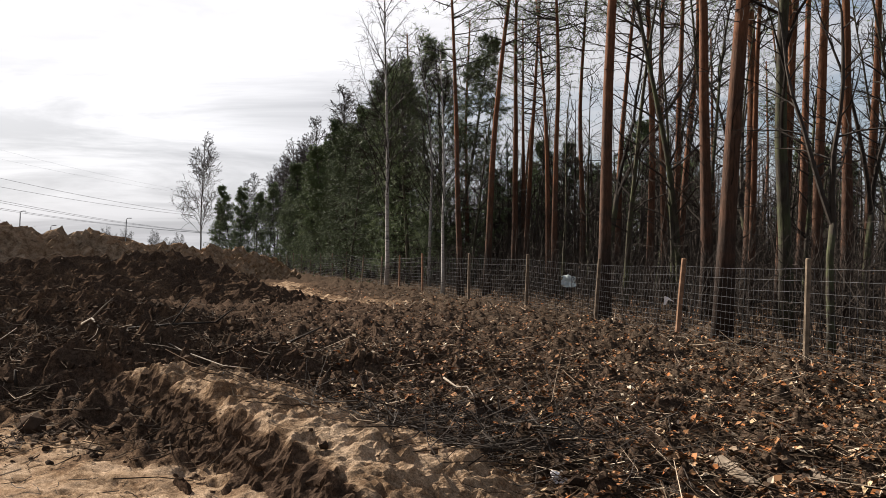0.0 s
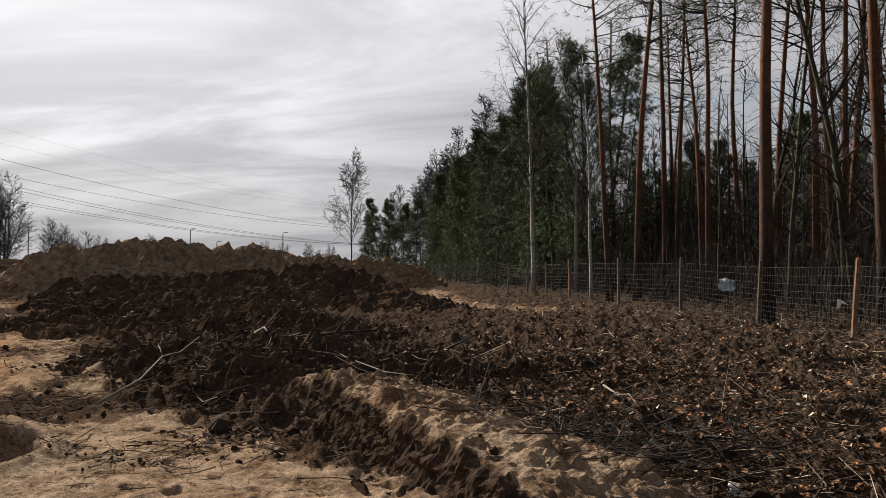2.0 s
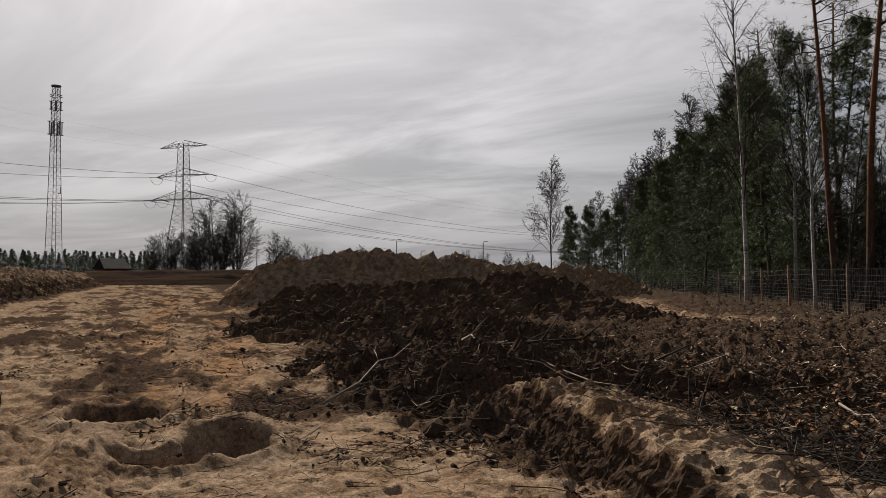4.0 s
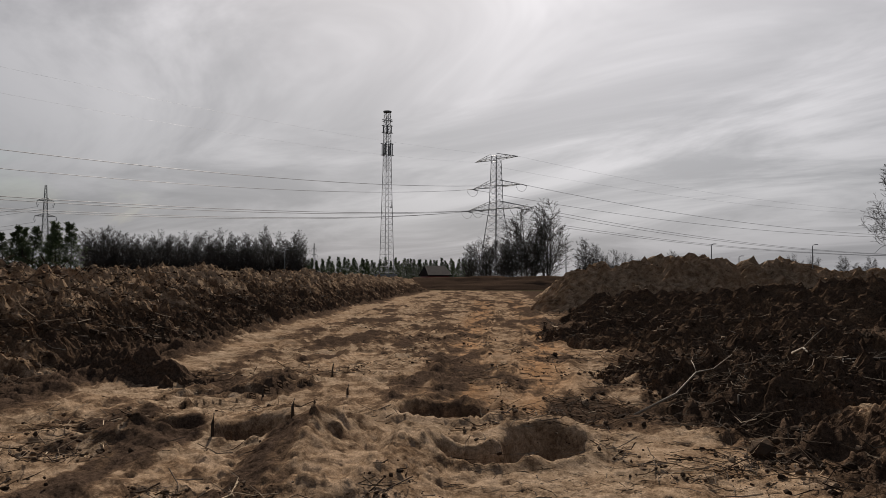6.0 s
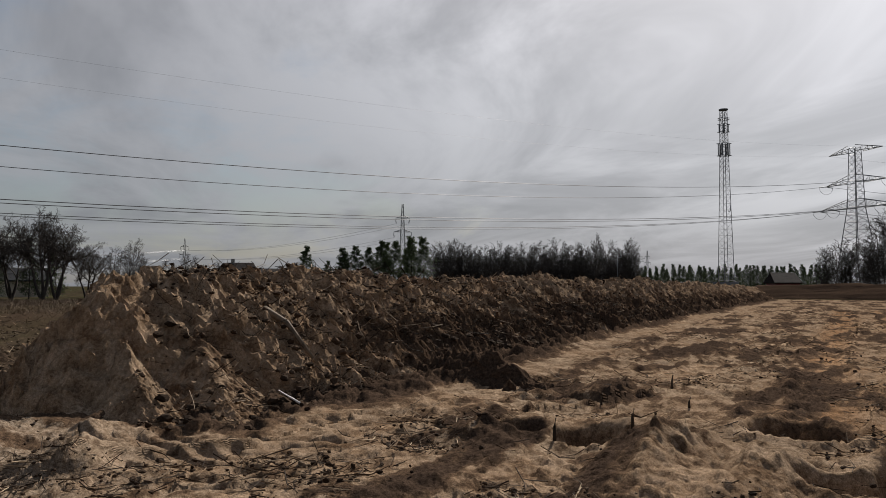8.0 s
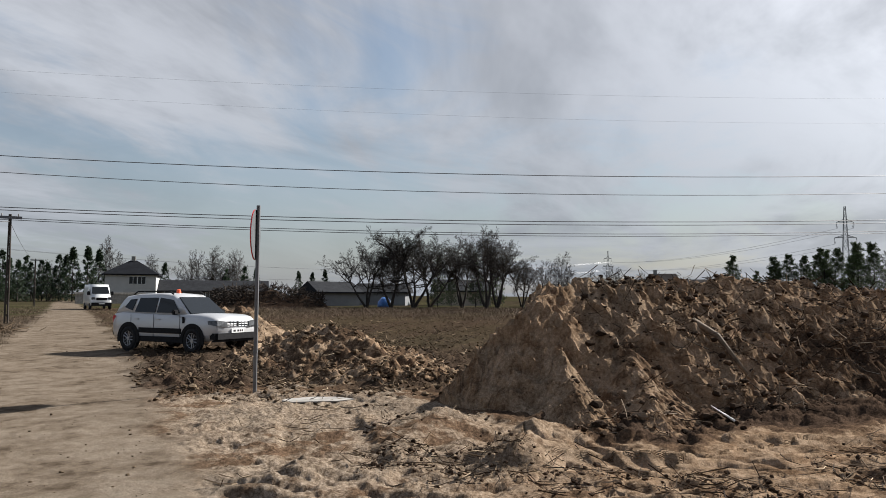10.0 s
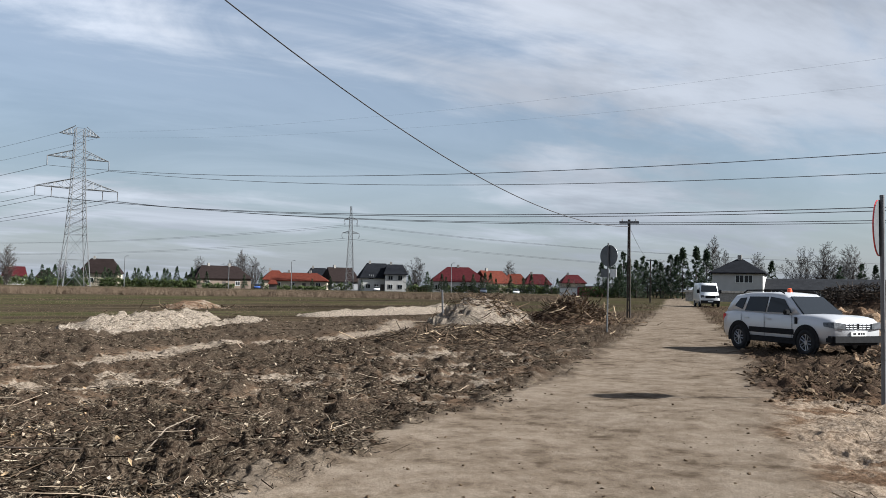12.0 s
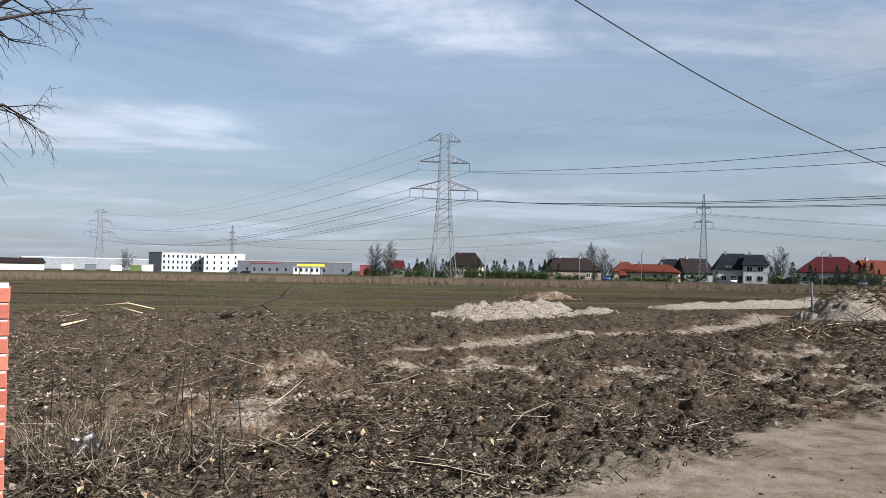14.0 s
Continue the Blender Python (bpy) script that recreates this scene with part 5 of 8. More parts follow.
# ---- masts and power lines ----
def lattice(buf, levels, r_leg, r_brace, diag=2):
    """A square lattice mast: levels of (height, half width)."""
    corners = [(-1, -1), (1, -1), (1, 1), (-1, 1)]
    for (z0, w0), (z1, w1) in zip(levels[:-1], levels[1:]):
        for i, (cx, cy) in enumerate(corners):
            nx, ny = corners[(i + 1) % 4]
            a, b = Vector((cx * w0, cy * w0, z0)), Vector((cx * w1, cy * w1, z1))
            c, d = Vector((nx * w0, ny * w0, z0)), Vector((nx * w1, ny * w1, z1))
            buf.tube([a, b], r_leg, 4, False)
            buf.tube([a, d], r_brace, 3, False)
            if diag > 1:
                buf.tube([c, b], r_brace, 3, False)
            buf.tube([b, d], r_brace, 3, False)


def arm(buf, z, reach, w, rise, side, r=0.07, n=4):
    """A tapering crossarm along x; rise > 0 slants its upper chord down to the tip."""
    tip = Vector((side * reach, 0, z))
    roots = [Vector((side * w, -w, z)), Vector((side * w, w, z))]
    top = [Vector((side * w * 0.9, -w * 0.9, z + rise)), Vector((side * w * 0.9, w * 0.9, z + rise))]
    for a in roots + top:
        buf.tube([a, tip], r, 4, False)
    for k in range(1, n + 1):
        f0, f1 = (k - 1) / n, k / n
        for s in (0, 1):
            buf.tube([roots[s].lerp(tip, f0), top[s].lerp(tip, f1)], r * 0.6, 3, False)
            buf.tube([roots[s].lerp(tip, f1), top[s].lerp(tip, f1)], r * 0.6, 3, False)
        buf.tube([roots[0].lerp(tip, f0), roots[1].lerp(tip, f1)], r * 0.6, 3, False)
    return tip


def steps(z0, z1, w0, w1, n):
    return [(z0 + (z1 - z0) * k / n, w0 + (w1 - w0) * k / n) for k in range(n + 1)]


def pylon(name, az, d, yaw, label, tension=False, size=1.0):
    """A large three-armed lattice pylon; returns the places where the wires hang."""
    p = P(az, d)
    at = Matrix.Translation(p) @ pose(0, 0, 0, 0, 0, yaw) @ Matrix.Diagonal((size, size, size, 1))
    ob = thing(name, label, "pylon", "power pylons", at=at)
    steel = M_DARKSTEEL if tension else M_STEEL
    b = Buf()
    low = 3.9 if tension else 3.0
    lattice(b, [(-0.5, low + 0.05), (6.5, low * 0.84), (12.5, low * 0.68)] + steps(12.5, 22.4, low * 0.68, 1.5, 5)[1:], 0.11, 0.045)
    lattice(b, steps(22.4, 38.2, 1.5, 1.0, 9), 0.09, 0.04)
    part("body", b, steel, ob)
    hang = []
    for z, reach, rise in ((22.2, 12.2, 2.4), (28.9, 9.8, 2.0), (37.2, 8.6, 1.6)) if tension else ((23.6, 9.2, 2.3), (30.9, 6.9, 1.9), (36.6, 4.5, 2.0)):
        for s in (-1, 1):
            c = Buf()
            tip = arm(c, z, reach, 1.35, rise, s, 0.085)
            part("crossarm", c, steel, ob)
            spots = [reach, reach * 0.62] if z < 26 else [reach]
            if z > 36:
                spots = [reach]
            for q in spots:
                foot = Vector((s * q, 0, z))
                if tension or z > 36:
                    hang.append(foot)
                else:
                    i = Buf()
                    i.tube([foot, foot + Vector((0, 0, -2.3))], 0.11, 5)
                    part("insulator", i, M_DARKSTEEL, ob)
                    hang.append(foot + Vector((0, 0, -2.3)))
    if tension:                                                # strings and slack loops
        way = Vector((0, 1, 0))
        for h in hang[:6]:
            for s in (-1, 1):
                i = Buf()
                i.tube([h, h + way * s * 2.4 + Vector((0, 0, -0.25))], 0.13, 5)
                part("insulator", i, M_DARKSTEEL, ob)
            i = Buf()
            i.tube([h + way * (2.4 * math.sin(a)) + Vector((0, 0, -0.25 - 1.9 * math.cos(a))) for a in np.linspace(-1.57, 1.57, 9)], 0.05, 3, False)
            part("jumper_loop", i, M_WIRE, ob)
    return ob, [at @ h for h in hang]


def small_pylon(az, d, yaw, h, label):
    p = P(az, d)
    at = Matrix.Translation(p) @ pose(0, 0, 0, 0, 0, yaw)
    ob = thing("pylon", label, "pylon", "power pylons", at=at)
    b = Buf()
    lattice(b, steps(-0.4, h * 0.68, 1.3, 0.55, 9) + steps(h * 0.68, h, 0.55, 0.2, 5)[1:], 0.07, 0.032)
    part("body", b, M_STEEL, ob)
    hang = []
    for z, reach in ((h * 0.68, 2.6), (h * 0.84, 2.0)):
        for s in (-1, 1):
            c = Buf()
            tip = arm(c, z, reach, 0.5, 0.7, s, 0.06, 3)
            part("crossarm", c, M_STEEL, ob)
            i = Buf()
            i.tube([tip, tip + Vector((s * 0.12, 0, -0.9)), tip + Vector((-s * 0.1, 0, -1.7)), tip + Vector((-s * 0.3, 0, -1.0))], 0.09, 4)
            part("insulator", i, M_DARKSTEEL, ob)
            hang.append(tip + Vector((0, 0, -1.7)))
    return ob, [at @ q for q in hang]


def wire(a, b, sag, r=0.035, n=40, label="conductor of the high-voltage line in the sky", name="power_line"):
    buf = Buf()
    pts = [a.lerp(b, k / n) - Vector((0, 0, 4 * sag * (k / n) * (1 - k / n))) for k in range(n + 1)]
    buf.tube(pts, r, 4, False)
    me = buf.mesh(name, M_WIRE)
    return lone(name, me, label, "power line", "overhead lines")


line_yaw = 97.5
py, py_hang = pylon("pylon", 43.9, 232, 2, "dark lattice tension pylon with three crossarms", True, 1.0)
pa, pa_hang = pylon("pylon", 170.9, 205, line_yaw - 90 - 4, "grey lattice pylon with hanging insulators on the field", False, 1.0)
pd, pd_hang = pylon("pylon", -165.1, 545, 28, "far lattice pylon beyond the warehouses", False, 1.0)
order = range(8)
for k in order:
    wire(py_hang[k], pa_hang[k], 11.6 if k < 4 else 12.9 if k < 6 else 10.8, 0.042 if k < 6 else 0.007)
for k in order:
    wire(pa_hang[k], pd_hang[k], 9.0, 0.05 if k < 6 else 0.03)
for k in order:
    wire(py_hang[k], P(6.0, 420, 0) + Vector((0, 0, py_hang[k].z - 6)), 9.0, 0.045 if k < 6 else 0.015)

pb, pb_hang = small_pylon(152.3, 240, 160, 26, "slim grey lattice pylon among the houses")
sp, sp_hang = small_pylon(75.1, 231, 84, 26, "slim grey lattice pylon behind pines")
s2p, s2_hang = small_pylon(90.6, 420, 84, 26, "slim grey lattice pylon far behind the houses")
pc, pc_hang = small_pylon(-173.8, 450, 160, 26, "slim grey lattice pylon behind the white office")
s3p, s3_hang = small_pylon(57.3, 560, 84, 26, "slim lattice pylon far over the woods")
for k in range(4):
    wire(pb_hang[k], pc_hang[k], 5.0, 0.028)
    wire(sp_hang[k], s2_hang[k], 3.0, 0.03)
    wire(pb_hang[k], s2_hang[k], 9.0, 0.03)


def telecom_mast():
    ob = thing("radio_mast", "tall dark lattice radio mast with antennas", "radio mast", at=Matrix.Translation(P(52.0, 226)) @ pose(0, 0, 0, 0, 0, 20))
    b = Buf()
    lattice(b, steps(-0.5, 33, 1.6, 0.9, 19), 0.08, 0.035, 1)
    part("lower_shaft", b, M_DARKSTEEL, ob)
    b = Buf()
    lattice(b, steps(33, 50.2, 0.9, 0.68, 12), 0.085, 0.04)
    part("upper_shaft", b, M_DARKSTEEL, ob)
    for z, w, h in ((37.4, 1.4, 3.4), (44.0, 1.2, 2.1), (47.4, 1.1, 0.5)):
        for zz in (z, z + h):
            c = Buf()
            c.tube([(-w, -w, zz), (w, -w, zz), (w, w, zz), (-w, w, zz), (-w, -w, zz)], 0.07, 4)
            part("platform", c, M_DARKSTEEL, ob)
        if h > 2:
            for a in range(6):
                ang = a * 1.047 + z
                e = Buf()
                e.box((-0.2, -0.1, 0), (0.2, 0.1, h))
                o = part("antenna", e, M_DARKSTEEL, ob)
                o.matrix_local = Matrix.Translation((math.cos(ang) * w * 1.08, math.sin(ang) * w * 1.08, z)) @ pose(0, 0, 0, 0, 0, math.degrees(ang) + 90)
    c = Buf()
    c.tube([(0, 0, 50.1), (0, 0, 50.4)], 1.25, 12)
    part("top_platform", c, M_DARKSTEEL, ob)
    c = Buf()
    c.tube([(1.0, 0, 22), (1.7, 0, 22), (1.7, 0, 23.6)], 0.16, 5)
    part("side_antenna", c, M_DARKSTEEL, ob)
    c = Buf()
    c.box((-3, -2, 0), (2.4, 2, 2.6))
    part("equipment_hut", c, M_WALLGREY, ob)


telecom_mast()

# ---- vehicles ----
def ring_loft(buf, stations, cap=True):
    """A closed skin through rings of equal corner count."""
    n = len(stations[0])
    vs = [p for ring in stations for p in ring]
    fs = [(i * n + j, i * n + (j + 1) % n, (i + 1) * n + (j + 1) % n, (i + 1) * n + j) for i in range(len(stations) - 1) for j in range(n)]
    if cap:
        fs += [tuple(range(n - 1, -1, -1)), tuple(range((len(stations) - 1) * n, len(stations) * n))]
    buf.add(vs, fs)


def rounded(buf, mat, name, parent, width=0.02, label="", segments=2):
    """A part with softened edges."""
    me = buf.mesh(name, mat)
    bm = bmesh.new()
    bm.from_mesh(me)
    bmesh.ops.bevel(bm, geom=[e for e in bm.edges if e.is_manifold and e.calc_face_angle(0) > 0.5], offset=width, segments=segments, affect="EDGES", clamp_overlap=True)
    bm.to_mesh(me)
    bm.free()
    me.polygons.foreach_set("use_smooth", np.zeros(len(me.polygons), bool))
    return part(name, me, mat, parent, label)


def wheel(parent, x, y, r, width, side):
    w = Buf()
    prof = [(r * 0.62, 0.5), (r * 0.9, 0.5), (r * 0.985, 0.38), (r, 0.2), (r, -0.2), (r * 0.985, -0.38), (r * 0.9, -0.5), (r * 0.62, -0.5)]
    n = 28
    vs, fs = [], []
    for k in range(n):
        a = 2 * math.pi * k / n
        vs += [(math.cos(a) * q, o * width, math.sin(a) * q) for q, o in prof]
    m = len(prof)
    for k in range(n):
        for j in range(m):
            fs.append((k * m + j, k * m + (j + 1) % m, ((k + 1) % n) * m + (j + 1) % m, ((k + 1) % n) * m + j))
    w.add(vs, fs)
    ob = part("wheel", w, M_BLACK, parent, "black tyre on a grey steel rim", True)
    ob.location = (x, y, r)
    rim = Buf()
    for k in range(5):
        a = 2 * math.pi * k / 5
        c, s = math.cos(a), math.sin(a)
        for off in (-0.03, 0.03):
            rim.tube([(c * r * 0.1 - s * off, side * width * 0.36, s * r * 0.1 + c * off), (c * r * 0.6 - s * off * 1.5, side * width * 0.44, s * r * 0.6 + c * off * 1.5)], r * 0.055, 4)
    rim.tube([(0, side * width * 0.3, 0), (0, side * width * 0.46, 0)], r * 0.17, 10)
    rim.tube([(math.cos(a) * r * 0.62, side * width * 0.42, math.sin(a) * r * 0.62) for a in np.linspace(0, 2 * math.pi, 25)], r * 0.04, 5, False)
    rim.tube([(0, side * width * 0.1, 0), (0, side * width * 0.14, 0)], r * 0.62, 20)
    part("rim", rim, M_ALLOY, ob)


def panel(pts, depth, side):
    """A thin pane with thickness, its corners given in space."""
    b = Buf()
    n = len(pts)
    back = [(x, y - side * depth, z) for x, y, z in pts]
    b.add(list(pts) + back, [tuple(range(n)), tuple(range(2 * n - 1, n - 1, -1))] + [(i, (i + 1) % n, n + (i + 1) % n, n + i) for i in range(n)])
    return b


def suv(at, label):
    car = thing("car", label, "car", "parked vehicles", at=at)
    low = Buf()
    rings = []
    for x, zl, zt, wl, wm, wt in [(-2.17, .46, .80, .70, .78, .74), (-2.09, .35, 1.04, .79, .87, .81), (-1.75, .33, 1.09, .84, .905, .84), (-1.0, .30, 1.07, .86, .905, .85), (0, .29, 1.04, .86, .895, .85),
                                  (.75, .29, 1.04, .86, .895, .84), (1.02, .30, 1.07, .85, .905, .80), (1.45, .32, 1.065, .84, .905, .79), (1.8, .33, 1.04, .82, .895, .77), (2.02, .36, 1.0, .80, .87, .74), (2.14, .42, .95, .76, .82, .70), (2.19, .50, .86, .70, .77, .66)]:
        h = zt - zl
        rings.append([(x, wl, zl), (x, wm, zl + h * .28), (x, wm, zl + h * .62), (x, wm - .02, zl + h * .85), (x, wt, zt), (x, 0, zt + .025), (x, -wt, zt), (x, -wm + .02, zl + h * .85), (x, -wm, zl + h * .62), (x, -wm, zl + h * .28), (x, -wl, zl)])
    ring_loft(low, rings)
    part("body", low, M_CARPAINT, car, "silver white bodywork", True)
    cab = Buf()
    rings = []
    for x, zb, zr, wb, wr in [(-2.07, 1.03, 1.07, .80, .74), (-1.97, 1.05, 1.36, .80, .69), (-1.78, 1.05, 1.56, .82, .65), (-1.2, 1.04, 1.635, .83, .63), (-.3, 1.02, 1.65, .83, .63), (.2, 1.01, 1.615, .83, .62), (.42, 1.01, 1.52, .83, .63), (1.02, 1.03, 1.075, .80, .70)]:
        rings.append([(x, wb, zb), (x, wr + .03, zr - .06), (x, wr - .06, zr), (x, 0, zr + .02), (x, -wr + .06, zr), (x, -wr - .03, zr - .06), (x, -wb, zb)])
    ring_loft(cab, rings)
    part("cabin", cab, M_CARPAINT, car, smooth=True)

    def yy(z):
        return .842 - .185 * (z - 1.03) / .56
    for s in (-1, 1):
        for name, pts in (("front_side_window", [(-.25, 1.10), (.70, 1.10), (.30, 1.47), (-.25, 1.53)]), ("rear_side_window", [(-1.20, 1.11), (-.33, 1.10), (-.33, 1.53), (-1.12, 1.52)]), ("quarter_window", [(-1.70, 1.24), (-1.33, 1.15), (-1.25, 1.49), (-1.52, 1.47)])):
            part(name, panel([(x, s * (yy(z) + .012), z) for x, z in pts], .02, s), M_GLASS, car)
        for x in (-1.35, 1.32):
            well = Buf()
            n = 20
            arc = [(x + math.cos(a) * q, z) for q in (.37, .475) for a in np.linspace(-.25, math.pi + .25, n) for z in [0.345 + math.sin(a) * q]]
            vs = [(px, s * .905, pz) for px, pz in arc] + [(px, s * .925, pz) for px, pz in arc]
            fs = []
            for i in range(n - 1):
                a, b, c, d = i, i + 1, n + i + 1, n + i
                k = 2 * n
                fs += [(a + k, b + k, c + k, d + k), (c, b, a, d), (d, c, c + k, d + k), (a, b, b + k, a + k)]
            well.add(vs, fs)
            part("wheel_arch", well, M_PLASTIC, car, "black plastic wheel arch")
            # solid black disc on the body, its colour gives the arch hollow's shade
            dark_disc = Buf()
            dark_disc.tube([(x, s * .86, .345), (x, s * .908, .345)], .385, 24)
            part("wheel_well", dark_disc, M_BLACK, car)
            wheel(car, x, s * .835, .345, .2, s)
        b = Buf()
        b.box((-.93, min(s * .89, s * .918), .52), (.86, max(s * .89, s * .918), .67))
        rounded(b, M_PLASTIC, "side_moulding", car, .008, "dark grey side moulding")
        b = Buf()
        b.box((-.98, min(s * .84, s * .905), .27), (.95, max(s * .84, s * .908), .43))
        rounded(b, M_PLASTIC, "sill", car, .008)
        for x in (-1.02, -.12):
            b = Buf()
            b.box((x - .09, min(s * .9, s * .925), .90), (x + .09, max(s * .9, s * .925), .93))
            rounded(b, M_CARPAINT, "door_handle", car, .006)
        for x in (-1.27, -.29, .80):
            b = Buf()
            b.box((x - .005, min(s * .9, s * .9075), .42), (x + .005, max(s * .9, s * .9075), 1.05))
            part("door_gap", b, M_BLACK, car)
        b = Buf()
        b.box((.58, min(s * .86, s * 1.04), 1.05), (.72, max(s * .86, s * 1.04), 1.19))
        rounded(b, M_PLASTIC, "mirror", car, .03, "black door mirror")
        b = Buf()
        b.tube([(-1.5, s * .60, 1.62), (-1.35, s * .60, 1.70), (-.4, s * .60, 1.715), (.05, s * .60, 1.70), (.2, s * .60, 1.63)], .022, 6)
        part("roof_rail", b, M_PLASTIC, car, "black roof rail")
        lampb = Buf()
        lampb.add([(2.235, s * .46, .735), (2.215, s * .82, .755), (1.96, s * .93, .80), (1.93, s * .92, .90), (2.19, s * .80, .915), (2.23, s * .46, .885), (2.0, s * .5, .75), (2.0, s * .5, .88)],
                  [(0, 1, 4, 5), (1, 2, 3, 4), (0, 6, 2, 1), (5, 4, 3, 7)] if s > 0 else [(5, 4, 1, 0), (4, 3, 2, 1), (1, 2, 6, 0), (7, 3, 4, 5)])
        part("headlight", lampb, M_LAMP, car, "clear headlight")
        b = Buf()
        b.tube([(2.12, s * .62, .52), (2.185, s * .62, .52)], .05, 12)
        part("fog_light", b, M_LAMP, car)
        b = Buf()
        b.box((-2.15, min(s * .70, s * .86), .78), (-1.99, max(s * .70, s * .86), 1.0))
        rounded(b, M_RED, "tail_light", car, .02, "red tail light")
    b = Buf()
    b.add([(1.045, -.69, 1.09), (1.045, .69, 1.09), (.43, .57, 1.55), (.43, -.57, 1.55), (1.0, -.69, 1.07), (1.0, .69, 1.07), (.39, .57, 1.53), (.39, -.57, 1.53)], [(0, 1, 2, 3), (7, 6, 5, 4), (0, 4, 5, 1), (1, 5, 6, 2), (2, 6, 7, 3), (3, 7, 4, 0)])
    part("windscreen", b, M_GLASS, car, "tinted windscreen")
    b = Buf()
    b.add([(-2.08, -.68, 1.1), (-2.08, .68, 1.1), (-1.86, .58, 1.5), (-1.86, -.58, 1.5), (-2.0, -.68, 1.1), (-2.0, .68, 1.1), (-1.8, .58, 1.48), (-1.8, -.58, 1.48)], [(3, 2, 1, 0), (4, 5, 6, 7), (1, 5, 4, 0), (2, 6, 5, 1), (3, 7, 6, 2), (0, 4, 7, 3)])
    part("rear_window", b, M_GLASS, car)
    b = Buf()
    b.box((1.90, -.86, .32), (2.225, .86, .63))
    rounded(b, M_PLASTIC, "front_bumper", car, .07, "black lower front bumper")
    b = Buf()
    b.box((-2.22, -.80, .38), (-2.0, .80, .62))
    rounded(b, M_PLASTIC, "rear_bumper", car, .05, "black lower rear bumper")
    b = Buf()
    b.box((2.05, -.455, .735), (2.208, .455, .885))
    rounded(b, M_PLASTIC, "grille", car, .015, "black grille with chrome cells")
    for i in range(6):
        for j in range(2):
            c = Buf()
            x0 = -.43 + i * .135 + (.06 if i > 2 else 0)
            z0 = .75 + j * .066
            c.tube([(2.212, x0, z0), (2.212, x0 + .112, z0), (2.212, x0 + .112, z0 + .048), (2.212, x0, z0 + .048), (2.212, x0, z0)], .008, 4)
            part("grille_cell", c, M_ALLOY, car)
    b = Buf()
    b.box((2.2, -.26, .56), (2.235, .26, .672))
    pl = part("number_plate", b, M_PLATE, car, "white number plate with dark bars")
    for x0, w in ((-.19, .09), (-.03, .07), (.07, .05), (.15, .05)):
        c = Buf()
        c.box((2.235, x0, .59), (2.238, x0 + w, .645))
        part("plate_bar", c, M_BLACK, pl)
    b = Buf()
    b.tube([(-.25, 0, 1.66), (-.25, 0, 1.69), (-.25, 0, 1.76), (-.25, 0, 1.775)], [.075, .07, .062, .03], 14)
    part("beacon", b, M_ORANGE, car, "orange warning beacon on the roof")
    b = Buf()
    b.box((.90, -.915, .82), (1.0, -.9, 1.0))
    rounded(b, M_PLASTIC, "wing_badge", car, .005)
    return car


rear, front = P(124.3, 23.9), P(120.0, 22.1)
mid, way = (rear + front) / 2, (front - rear).normalized()
left = Vector((-way.y, way.x, 0))
near_side = -1 if left.dot(mid) > 0 else 1
centre = mid - left * near_side * 0.8 if left.dot(mid) < 0 else mid + left * 0.8
suv(Matrix.Translation((centre.x, centre.y, 0.02)) @ pose(0, 0, 0, 0, 0, math.degrees(math.atan2(way.y, way.x))) @ Matrix.Diagonal((0.9, 0.96, 0.97, 1)), "white compact off-road car parked beside the cart way")


